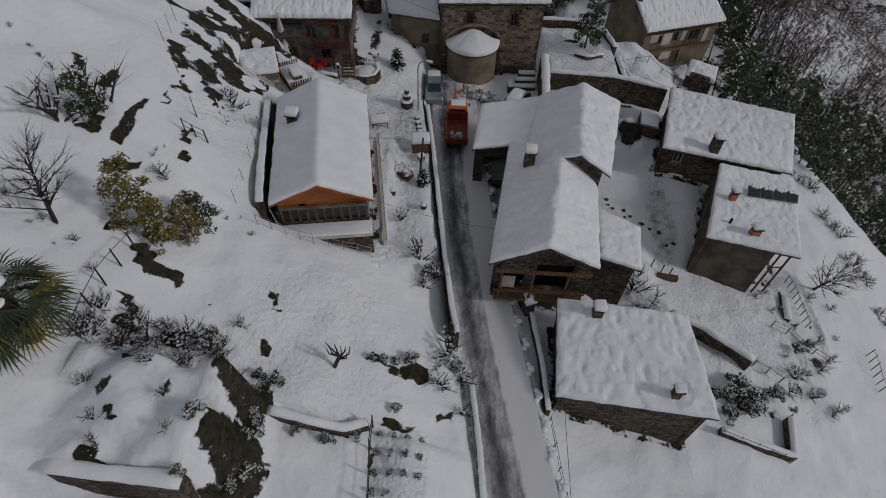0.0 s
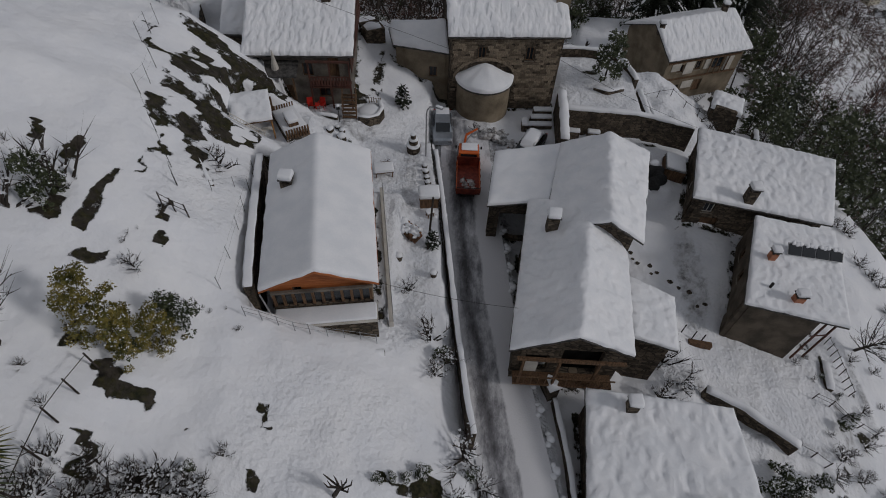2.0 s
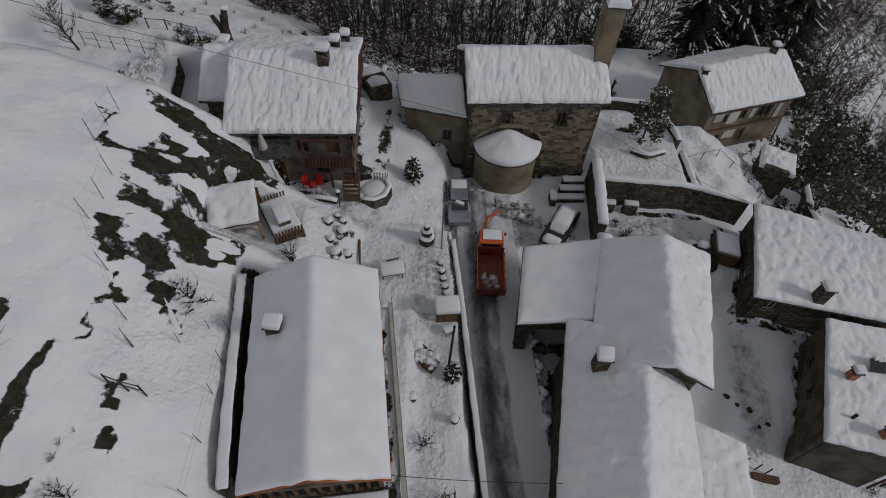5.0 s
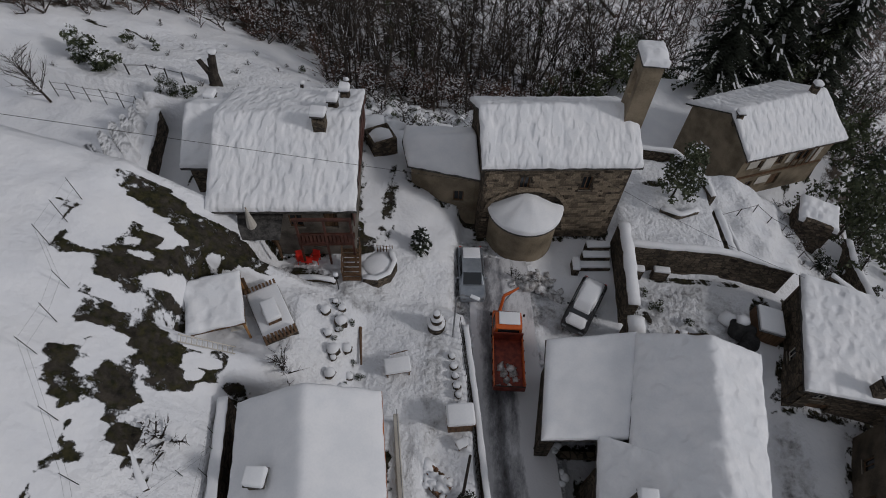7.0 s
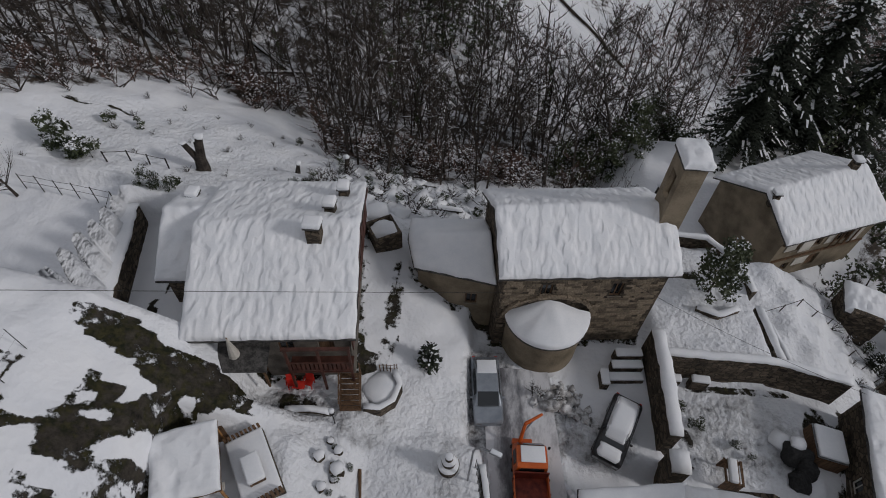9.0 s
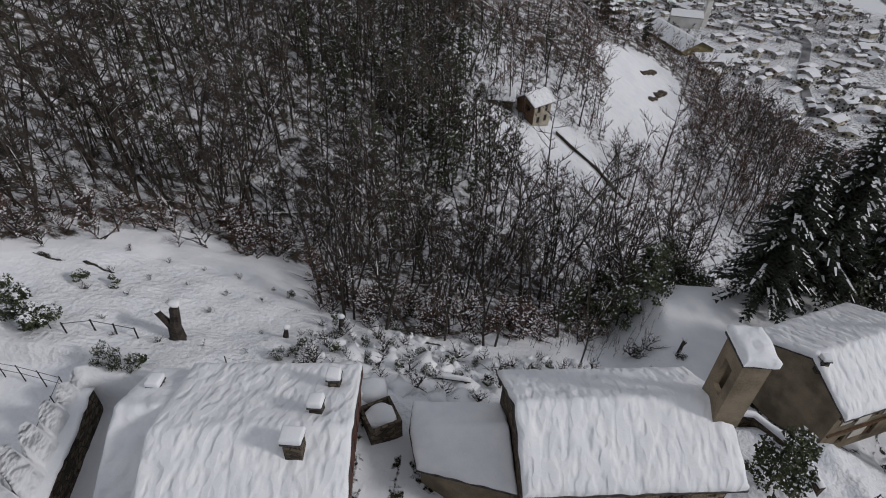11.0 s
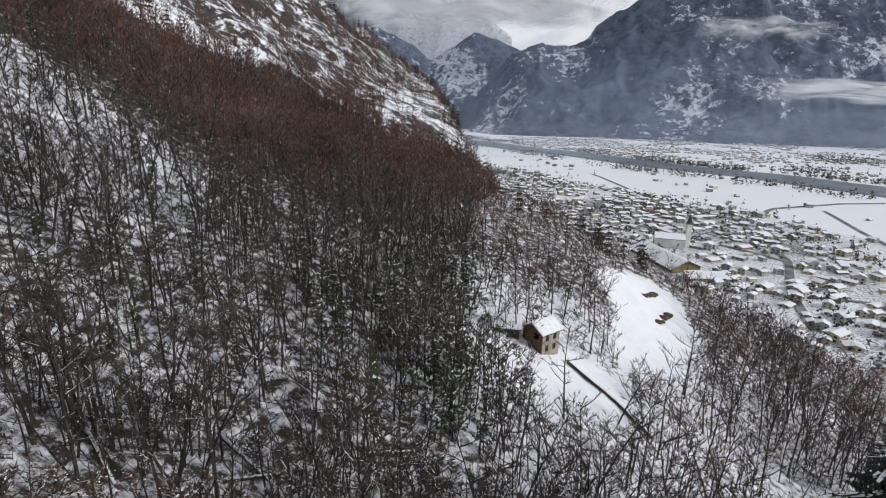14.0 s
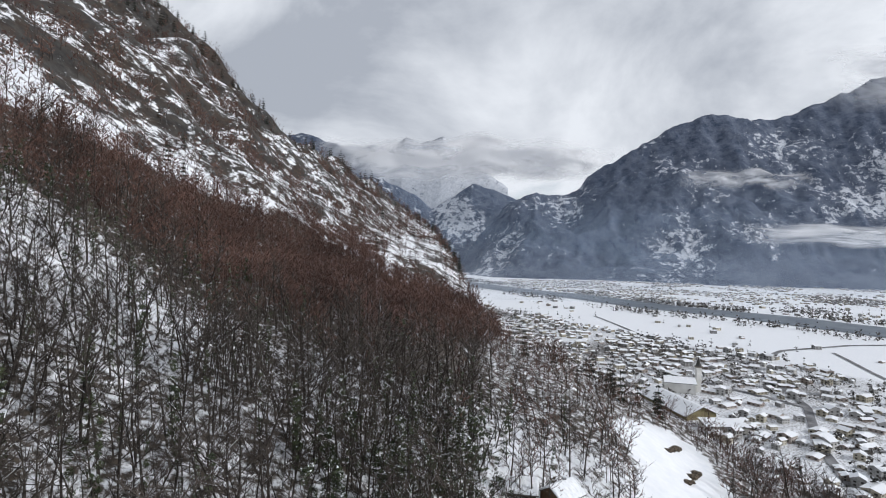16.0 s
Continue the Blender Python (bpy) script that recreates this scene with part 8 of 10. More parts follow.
garden_table(-5.6, 37.7, 1.55, 0.95, 0.5, 14, "low garden table under a slab of snow")
st = part("star_ornament", bmesh.new(), M_WOOD)
bm = bmesh.new()
for a in range(4):
    add_rod(bm, (-0.55 * math.cos(a * 0.785), 0, 0.5 - 0.55 * math.sin(a * 0.785)), (0.55 * math.cos(a * 0.785), 0, 0.5 + 0.55 * math.sin(a * 0.785)), 0.03, 0.02, 5)
bm.to_mesh(st.data)
bm.free()
st.matrix_basis = pose(-5.7, 38.9, h(-5.7, 38.9), 25, 0, 20)
tagged(st, "star of crossed twigs standing behind the table", "ornament")
bx = thing("log_box", "covered wooden box topped with deep snow by the railing", "box", pose(-1.7, 34.75, h(-1.7, 34.75), 0, 0, 8))
part("body", box((1.45, 1.1, 0.95), (0, 0, 0.4), bevel=0.03), M_WOOD, bx)
part("lid", box((1.6, 1.25, 0.08), (0, 0, 0.92), bevel=0.02), M_WOOD, bx)
part("snow_cap", box((1.6, 1.25, 0.45), (0, 0, 1.17), bevel=0.14), M_SNOW, bx, smooth=True)
sk = thing("garden_stool", "small stool carrying a flat pad of snow", "stool", pose(-1.55, 33.4, h(-1.55, 33.4), 0, 0, 30))
part("seat", box((0.6, 0.5, 0.06), (0, 0, 0.4), bevel=0.02), M_WOOD, sk)
for sx in (-1, 1):
    for sy in (-1, 1):
        part("leg", box((0.06, 0.06, 0.55), (sx * 0.22, sy * 0.18, 0.12)), M_WOOD, sk)
part("snow_pad", box((0.62, 0.52, 0.16), (0, 0, 0.52), bevel=0.06), M_SNOW, sk, smooth=True)


def woodpile(x, y, turn):
    ob = thing("woodpile", "heap of split firewood half buried in snow", "woodpile", pose(x, y, h(x, y), 0, 0, turn))
    rng = random.Random(8)
    for i in range(34):
        row, col = i // 9, i % 9
        part("log", rod((-0.5, -1.3 + col * 0.3 + row * 0.12, 0.08 + row * 0.2), (0.5 + rng.uniform(-0.1, 0.1), -1.3 + col * 0.3 + row * 0.12 + rng.uniform(-0.06, 0.06), 0.08 + row * 0.2), 0.12, 0.11, 7), M_WOOD if i % 3 else M_FIREWOOD, ob)
    part("snow", lumps(bmesh.new(), [(-0.42 + (i * 0.37) % 0.8, -1.3 + 0.1 * i, 0.62 + 0.14 * math.sin(i * 0.13 + 0.5), 0.16 + 0.05 * (i % 4)) for i in range(27)], 2, 0.55, 2, 0.6), M_SNOW, ob, "broken crust of snow", True)["kind"] = "stuff"


woodpile(-3.3, 31.6, 55)
pole = thing("wooden_pole", "thin wooden pole standing by the railing", "pole", Matrix.Translation((-1.5, 29.9, h(-1.5, 29.9))))
part("shaft", rod((0, 0, -0.4), (0.25, 1.9, 3.6), 0.09, 0.07, 8), M_BARK, pole)
plant("young_spruce", "small potted spruce with snow on its tiers", "tree", YOUNG_SPRUCE, -1.15, 30.4, size=0.62)
plant("young_spruce", "small spruce in the yard beneath the church", "tree", YOUNG_SPRUCE, -5.0, 47.3, size=0.85)
plant("young_spruce", "small spruce on the terraced bank", "tree", YOUNG_SPRUCE, 30.5, 53.9, size=0.7)
for i, (x, y) in enumerate([(-0.9, 27.6), (-3.4, 28.6)]):
    pt = thing("flower_pot", "dark flower pot filled with snow", "pot", Matrix.Translation((x, y, h(x, y))), "flower pots")
    part("pot", rod((0, 0, -0.1), (0, 0, 0.42), 0.2, 0.28, 12), M_STONE, pt)
    part("snow_cap", lumps(bmesh.new(), [(0, 0, 0.46, 0.27)], i, 0.5), M_SNOW, pt, smooth=True)
plant("bare_shrub", "thin rose bush beside the chalet path", "shrub", BARE_SHRUB[4], -2.6, 26.2, size=0.9)

# beside and in front of the chalet
stone_wall("tall dark retaining wall behind the chalet", [(-10.95, 21.8, 4.9), (-11.7, 25.0, 4.95), (-12.55, 29.0, 4.75), (-13.4, 33.2, 4.6)], 0.42, 0.06)
ledge = thing("terrace_ledge", "narrow snow-covered terrace under the glazed front", "terrace", pose(-7.05, 22.5, 0.8, 0, 0, 9.7))
part("slab", box((5.9, 1.3, 0.16), (0.1, -0.85, 1.82), bevel=0.02), M_PALE, ledge)
part("front_wall", box((5.8, 0.18, 1.75), (0.1, -1.38, 0.86), bevel=0.02), M_STONE, ledge)
part("snow", box((5.8, 1.15, 0.2), (0.1, -0.85, 1.99), bevel=0.08), M_SNOW, ledge, "smooth snow on the slab", True)
stone_wall("retaining wall of the chalet terrace", [(-11.2, 19.6, 1.5), (-9.0, 19.4, 1.35), (-6.0, 20.0, 1.1), (-3.4, 20.5, 0.8)], 0.4, 0.25)
fence("thin terrace railing before the chalet", [(-10.6, 20.1), (-7.4, 20.2), (-3.9, 21.0)], 1.0, 0.9, 2, M_STEEL, 0.02, "railing", False, 0.0)
bd = thing("lower_facade", "glazed lower front of the chalet with stone piers", "facade", Matrix.Translation((-7.0, 22.4, 0.8)))
d0, d1 = Vector((-9.75, 22.05, 0)), Vector((-4.35, 22.98, 0))
for i in range(11):
    p = d0.lerp(d1, i / 10)
    wpart("pier", box((0.16, 0.12, 1.15), (p.x, p.y - 0.1, 3.5), Matrix.Rotation(math.radians(9.7), 4, "Z")), M_WOOD, bd)
for i in range(10):
    p = d0.lerp(d1, (i + 0.5) / 10)
    wpart("pane", box((0.40, 0.03, 1.0), (p.x, p.y - 0.06, 3.5), Matrix.Rotation(math.radians(9.7), 4, "Z")), M_GLASS, bd)
p = d0.lerp(d1, 0.5)
wpart("lintel", box((5.7, 0.16, 0.18), (p.x, p.y - 0.1, 4.16), Matrix.Rotation(math.radians(9.7), 4, "Z")), M_GREYPLASTER, bd)
wpart("plinth", box((5.7, 0.18, 2.2), (p.x, p.y - 0.11, 1.83), Matrix.Rotation(math.radians(9.7), 4, "Z")), M_STONE, bd)
dp = thing("downpipe", "long pale pipe slanting from the chalet eave", "pipe", Matrix.Translation((-10.2, 21.5, 4.5)))
wpart("pipe", rod((-10.3, 21.6, 4.5), (-8.6, 20.0, 0.9), 0.05, None, 8), M_STEEL, dp)
pth = thing("path_kerb", "pale kerb and handrail along the chalet path", "kerb", Matrix.Translation((-4.2, 28, 0.8)))
wpart("kerb", box((0.28, 12.0, 0.5), (-4.25, 28.4, 0.75), Matrix.Rotation(math.radians(10), 4, "Z"), 0.03), M_PALE, pth)
wpart("handrail", rod((-3.1, 22.6, 1.9), (-5.2, 34.2, 1.9), 0.025, None, 6), M_STEEL, pth)
for i in range(6):
    q = Vector((-3.1, 22.6, 0)).lerp(Vector((-5.2, 34.2, 0)), i / 5)
    wpart("baluster", rod((q.x, q.y, 0.6), (q.x, q.y, 1.9), 0.02, None, 5), M_STEEL, pth)


# ---------------------------------------------------------------- the balcony house's front
def balcony():
    ob = thing("balcony", "red-brown wooden balcony under the eave", "balcony", Matrix.Translation((-11.4, 45.0, 2.6)))
    rot = Matrix.Rotation(math.radians(5.1), 4, "Z")
    def at(u, v, z):
        return Vector((-12.55, 45.3, 0)) + rot @ Vector((u, v, 0)) + Vector((0, 0, z))
    wpart("floor", box((3.5, 1.0, 0.1), at(1.65, -0.5, 2.55), rot), M_REDWOOD, ob)
    for z in (2.75, 3.55):
        wpart("rail", box((3.5, 0.08, 0.1), at(1.65, -0.96, z), rot), M_REDWOOD, ob)
    for i in range(14):
        wpart("slat", box((0.16, 0.03, 0.78), at(0.02 + i * 0.243, -0.96, 3.15), rot), M_REDWOOD, ob)
    for u in (0.0, 1.7, 3.35):
        wpart("post", box((0.13, 0.13, 4.6), at(u, -0.93, 2.75), rot), M_REDWOOD, ob)
    wpart("beam", box((3.6, 0.15, 0.18), at(1.65, -0.95, 4.95), rot), M_REDWOOD, ob)
    vb = thing("verge_boards", "red-brown timber cladding under the eastern verge", "cladding", Matrix.Translation((-9.0, 50, 4)))
    for a, b in (((-8.85, 45.2, 5.1), (-9.3, 51.2, 7.3)), ((-9.35, 51.3, 7.3), (-9.9, 56.6, 5.2))):
        a, b = Vector(a), Vector(b)
        m = (a + b) / 2
        d = b - a
        wpart("board", box((0.1, d.length, 0.34), m, d.to_track_quat("Y", "Z").to_matrix().to_4x4()), M_REDWOOD, vb)
    for i in range(9):
        q = Vector((-9.15, 46.0, 0)).lerp(Vector((-9.95, 55.6, 0)), i / 8)
        wpart("plank", box((0.06, 1.0, 2.0), (q.x, q.y, 4.4), Matrix.Rotation(math.radians(4.8), 4, "Z")), M_REDWOOD, vb)


balcony()


def garden_chair(x, y, turn):
    ob = thing("garden_chair", "bright red plastic garden chair", "chair", pose(x, y, h(x, y) + 0.02, 0, 0, turn), "red chairs by the house")
    part("seat", box((0.5, 0.5, 0.05), (0, 0, 0.42), bevel=0.02), M_RED, ob)
    part("backrest", box((0.5, 0.05, 0.5), (0, 0.24, 0.7), Matrix.Rotation(-0.2, 4, "X"), 0.02), M_RED, ob)
    for s in (-1, 1):
        part("armrest", box((0.06, 0.46, 0.04), (s * 0.27, 0, 0.63), bevel=0.01), M_RED, ob)
        for t in (-1, 1):
            part("leg", box((0.05, 0.05, 0.44), (s * 0.22, t * 0.22, 0.2)), M_RED, ob)


garden_chair(-12.9, 44.7, 20)
garden_chair(-11.9, 44.8, -10)
tb = thing("red_table", "low red table beside the chairs", "table", pose(-12.4, 44.5, h(-12.4, 44.5)))
part("top", box((0.7, 0.5, 0.05), (0, 0, 0.5), bevel=0.02), M_RED, tb)
part("pedestal", rod((0, 0, -0.05), (0, 0, 0.5), 0.06, 0.05, 8), M_RED, tb)
um = thing("umbrella", "closed pale garden umbrella by the porch", "umbrella", Matrix.Translation((-15.2, 44.3, h(-15.2, 44.3))))
part("pole", rod((0, 0, -0.2), (0, 0, 2.4), 0.03, None, 6), M_WOOD, um)
part("canopy", rod((0, 0, 0.7), (0, 0, 2.3), 0.32, 0.05, 10), M_PALE, um)
pc = thing("porch_canopy", "small boarded porch canopy with stone sides", "porch", pose(-14.9, 44.9, h(-14.9, 44.5), 0, 0, 5))
part("roof", box((2.9, 2.1, 0.1), (0, -0.5, 2.5), Matrix.Rotation(0.25, 4, "X"), 0.02), M_SLATE, pc)
for s in (-1, 1):
    part("post", box((0.12, 0.12, 2.5), (s * 1.05, -1.05, 1.05)), M_WOOD, pc)
stairs = thing("wooden_stairs", "short wooden stairs with railings up to the house", "stairs", pose(-9.3, 44.2, h(-9.3, 43.6), 0, 0, 5))
for i in range(7):
    part("step", box((1.1, 0.28, 0.06), (0, -0.8 + i * 0.24, 0.18 + i * 0.2)), M_WOOD, stairs)
for s in (-1, 1):
    part("stringer", box((0.06, 2.2, 0.25), (s * 0.58, 0, 0.72), Matrix.Rotation(math.atan2(0.2, 0.24), 4, "X")), M_WOOD, stairs)
    part("handrail", box((0.06, 2.2, 0.08), (s * 0.58, 0, 1.65), Matrix.Rotation(math.atan2(0.2, 0.24), 4, "X")), M_WOOD, stairs)
    for i in range(4):
        part("baluster", box((0.05, 0.05, 1.0), (s * 0.58, -0.75 + i * 0.5, 0.85 + i * 0.42)), M_WOOD, stairs)
stone_wall("curved low wall of the snow-filled flower bed", [(-8.5, 43.6, 0.5), (-7.6, 43.6, 0.4), (-6.9, 44.2, 0.3), (-6.6, 45.2, 0.3), (-7.0, 46.0, 0.5)], 0.3, 0.15)
heap("snow_cushion", "snow filling the curved flower bed", "snow", [(-7.7, 44.95, 0.1, 1.15)], seed=5, squash=0.22)
fence("short dark picket fence by the flower bed", [(-7.9, 46.2), (-6.9, 46.4)], 0.9, 0.2, 2, M_WOOD, 0.03)
stone_wall("low wall of the trodden front yard", [(-12.8, 42.9, 0.9), (-11.4, 43.1, 0.8), (-10.2, 43.0, 0.7)], 0.3, 0.2)
el = thing("iron_lantern", "small iron lantern post by the path", "lantern", Matrix.Translation((-9.9, 42.4, h(-9.9, 42.4))))
part("post", rod((0, 0, -0.2), (0, 0, 1.3), 0.035, None, 6), M_IRON, el)
part("head", rod((0, 0, 1.3), (0, 0, 1.62), 0.16, 0.1, 6), M_IRON, el)
part("snow_cap", lumps(bmesh.new(), [(0, 0, 1.66, 0.17)], 1, 0.6), M_SNOW, el, smooth=True)

# the level field and its edge, the meadow beyond
stone_wall("dark retaining wall at the edge of the level field", [(-23.8, 46.0, 3.85), (-24.7, 50.0, 3.85), (-25.9, 55.2, 3.85)], 1.15, 0.1)
fence("thin steel railing along the level field", [(-24.5, 46.2), (-25.4, 50.0), (-26.6, 55.0), (-29.5, 55.6), (-33.5, 56.2)], 1.4, 1.3, 2, M_IRON, 0.03, "railing", False, 0.0)
fence("rusty iron railing on the meadow path", [(-29.3, 59.3), (-28.2, 60.2), (-25.6, 60.3)], 1.0, 1.4, 1, M_IRON, 0.05)
stump = thing("tree_stump", "tall split tree stump capped with snow", "stump", Matrix.Translation((-23.5, 61.2, h(-23.5, 61.2))) @ Matrix.Diagonal((1.35, 1.35, 1.15, 1)))
for a, b, r in (((0, 0, -0.4), (0.05, 0, 1.3), 0.42), ((0.1, 0, 1.0), (0.35, 0.1, 2.6), 0.28), ((-0.1, 0, 0.9), (-0.55, -0.1, 2.2), 0.2)):
    part("stem", rod(a, b, r, r * 0.7, 9), M_BARK, stump)
part("snow_cap", lumps(bmesh.new(), [(0.35, 0.1, 2.66, 0.30)], 3, 0.5), M_SNOW, stump, smooth=True)
part("snow_cap", lumps(bmesh.new(), [(-0.55, -0.1, 2.25, 0.2)], 4, 0.5), M_SNOW, stump, smooth=True)
for a, b, r in (((0.25, -0.1, 0.1), (0.9, -0.5, -0.15), 0.16), ((-0.2, -0.2, 0.1), (-0.75, -0.6, -0.1), 0.14), ((-0.1, 0.2, 1.1), (-0.15, 0.35, 1.9), 0.12)):
    part("root", rod(a, b, r, r * 0.5, 7), M_BARK, stump)
for i, (x, y, k) in enumerate([(-32.6, 60.2, 1.9), (-34.0, 61.0, 1.6), (-31.2, 59.6, 1.4), (-30.3, 59.4, 1.0), (-25.2, 57.0, 1.1), (-24.3, 56.6, 1.0), (-23.6, 57.2, 0.8), (-32.4, 65.4, 0.9), (-30.6, 66.0, 0.7), (-19.3, 71.4, 0.6), (-16.5, 60.5, 0.7), (-15.6, 61.2, 0.6)]):
    plant("snowy_bush", "evergreen bush half sunk in the meadow snow", "bush", SNOWY_BUSH[i % 4], x, y, size=k, turn=i * 60, group="bushes of the meadow")
for i in range(34):
    x, y = -34 + (i * 5.3) % 24, 58 + (i * 3.7) % 15
    plant("bare_shrub", "dry stalks standing in the meadow snow", "shrub", BARE_SHRUB[i % 5], x, y, size=0.28 + 0.08 * (i % 3), turn=i * 50, group="stalks in the meadow")
plant("bare_tree", "leafless tree at the corner of the level field", "tree", BARE_TREE[1], -33.6, 55.4, size=0.9, turn=120)
for i in range(58):
    x, y = -15.5 + (i * 0.75) % 21, 62.6 + 2.6 * math.sin(i * 2.1) + 2.4 * (i // 28)
    if i % 3:
        plant("bare_shrub", "snow-plastered bush behind the houses", "shrub", BARE_SHRUB[i % 5], x, y, size=0.6 + 0.2 * (i % 4), turn=i * 45, group="bushes behind the houses")
    else:
        plant("snowy_bush", "rounded bush thick with snow behind the houses", "bush", SNOWY_BUSH[i % 4], x, y, size=0.7, turn=i * 45, group="bushes behind the houses")
heap("snow_mound", "lumpy snow over the bank behind the houses", "snow", [(-14 + (i * 1.37) % 19, 61.5 + 3.2 * math.sin(i * 1.7), h(-14 + (i * 1.37) % 19, 61.5 + 3.2 * math.sin(i * 1.7)) - 0.1, 0.40 + 0.22 * (i % 4)) for i in range(44)], seed=9, squash=0.42, rough=0.5)["kind"] = "stuff"
SAPLING = [tree_model(winter_tree(s + 400, 3.6, 9, 4, 0.035, 0.12, 0.15, 0.55, 0.012, 0.6), (M_BARK, M_REDTWIG, M_SNOW)) for s in range(4)]
rng = random.Random(17)
for i in range(90):
    x, y = (rng.uniform(-5, 9), rng.uniform(70.5, 77.5)) if i < 64 else (rng.uniform(10, 16.5), rng.uniform(73.5, 79))
    plant("sapling", "thin upright sapling in deep snow behind the church", "sapling", SAPLING[i % 4], x, y, size=rng.uniform(0.6, 1.15), turn=i * 53, group="saplings behind the church")
for i, (x, y, k) in enumerate([(3.0, 67.8, 1.0), (6.1, 67.9, 1.0), (7.6, 68.3, 1.1), (14.3, 74.5, 1.7), (13.2, 74.0, 1.3), (13.9, 70.0, 0.8), (16.6, 72.4, 0.8), (-13.6, 66.2, 1.1), (-14.8, 59.2, 0.9), (-14.4, 61.3, 1.0), (-13.9, 63.4, 0.9), (-7.4, 70.6, 1.3), (-10.2, 70.0, 1.2), (-12.0, 69.0, 1.0), (-3.0, 70.4, 1.0)]):
    plant("bare_shrub", "dark bush half buried behind the church", "shrub", BARE_SHRUB[i % 5], x, y, size=k, turn=i * 71, group="dark bushes behind the church")
    if i % 2 == 0:
        plant("snowy_bush", "low evergreen weighed down behind the church", "bush", SNOWY_BUSH[i % 4], x + 0.4, y - 0.3, size=0.6 * k, turn=i * 31, group="evergreens behind the church")
plant("bare_tree", "small leaning tree with a spreading reddish crown", "tree", tree_model(winter_tree(431, 6.2, 12, 12, 0.11, 0.25, 0.42, 1.25, 0.02, 0.7), (M_BARK, M_REDTWIG, M_SNOW)), 6.1, 68.0, size=1.0, turn=20)
for i, (x, y, tall) in enumerate([(16.7, 72.6, 1.9), (-13.8, 66.3, 1.9), (-17.1, 63.6, 0.9)]):
    st = thing("snag", "broken dark stump with a cap of snow", "stump", pose(x, y, h(x, y), 8 * (i - 1), 6, 40 * i), "snags in the snow")
    part("stem", rod((0, 0, -0.4), (0.05, 0, tall), 0.2 + 0.04 * i, 0.13, 8), M_BARK, st)
    part("branch", rod((0, 0, tall * 0.5), (0.45, 0.15, tall * 0.8), 0.09, 0.05, 6), M_BARK, st)
    part("snow_cap", lumps(bmesh.new(), [(0.05, 0, tall + 0.08, 0.26)], i, 0.7), M_SNOW, st, smooth=True)
fence("low wire strung on short stakes behind the house", [(-19.4, 59.2), (-17.5, 58.4), (-15.4, 58.6)], 0.7, 2.0, 1, M_BARK, 0.035, "wire_fence", True)
rng = random.Random(23)
for i in range(60):
    x, y = rng.uniform(-15.5, 8), rng.uniform(62, 69.5)
    r = rng.uniform(0.16, 0.42)
    tagged(heap("snow_clump", "", "", [(x, y, h(x, y) + 0.3 * r, r), (x + r * rng.uniform(-1.1, 1.1), y + r, h(x, y) + 0.2 * r, 0.7 * r)], seed=i, squash=0.8, rough=0.5), "lump of snow on a buried bush", "snow", "snow lumps behind the houses", "stuff")
yucca = thing("yucca", "dark spiky yucca dusted with snow by the wall", "plant", Matrix.Translation((-5.1, 46.9, h(-5.1, 46.9))))
part("stem", rod((0, 0, -0.2), (0.05, 0, 0.7), 0.1, 0.08, 7), M_BARK, yucca)
rng = random.Random(5)
for i in range(34):
    a, up = rng.uniform(0, 6.283), rng.uniform(-0.15, 1.3)
    d = Vector((math.cos(a), math.sin(a), up)).normalized()
    part("leaf", rod((0.03, 0, 0.65), Vector((0.03, 0, 0.65)) + d * rng.uniform(0.7, 1.05), 0.045, 0.004, 4), M_EVERGREEN, yucca)
lb = thing("log_bench", "rough log bench half buried in snow", "bench", pose(-4.6, 62.3, h(-4.6, 62.3), 0, 0, -6))
part("seat", rod((-1.3, 0, 0.45), (1.3, 0, 0.45), 0.16, 0.14, 8), M_BARK, lb)
for s in (-0.9, 0.9):
    part("leg", rod((s, 0, -0.3), (s, 0, 0.4), 0.12, None, 7), M_BARK, lb)
part("snow_cap", snow_ridge([(-1.3, 0, 0.55), (1.3, 0, 0.55)], 0.35, 0.3), M_SNOW, lb, smooth=True)
cl = thing("stone_tank", "square concrete tank filled with snow behind the house", "tank", pose(-8.9, 56.0, h(-8.9, 56.0) - 0.3, 0, 0, 30))
for a, b, c, d in ((0, -0.9, 2.0, 0.2), (0, 0.9, 2.0, 0.2), (-0.9, 0, 0.2, 1.6), (0.9, 0, 0.2, 1.6)):
    part("side", box((c, d, 1.6), (a, b, 0.7), bevel=0.02), M_STONE, cl)
part("snow_fill", lumps(bmesh.new(), [(0, 0, 1.3, 0.95)], 2, 0.4, 3), M_SNOW, cl, smooth=True)

# ---------------------------------------------------------------- church yard, terrace and court
stone_wall("high churchyard wall with a thick ridge of snow", [(10.15, 50.9, -0.6), (10.0, 47.0, -0.6), (9.8, 43.6, -0.7)], 0.7, 0.4)
stone_wall("square gate pier capped with snow", [(9.9, 42.9, -1.2), (9.8, 41.6, -1.2)], 0.9, 0.55)
stone_wall("retaining wall between terrace and court", [(10.6, 50.0, -1.9), (14.0, 49.9, -1.9), (17.6, 49.9, -2.0), (18.8, 49.9, -2.2), (23.4, 48.9, -2.5)], 0.5, 0.3)
stone_wall("terrace wall with rounded snow round the garden", [(10.0, 60.6, -1.5), (13.6, 60.8, -1.5), (16.4, 60.6, -1.6), (18.0, 58.6, -1.7), (18.7, 55.6, -1.8)], 0.4, 0.32)
stone_wall("low step wall of the sloping path", [(18.9, 54.6, -2.3), (19.3, 50.2, -2.6)], 0.45, 0.3)
stone_wall("second low wall of the sloping path", [(19.7, 53.6, -3.0), (20.1, 50.4, -3.0)], 0.3, 0.25)
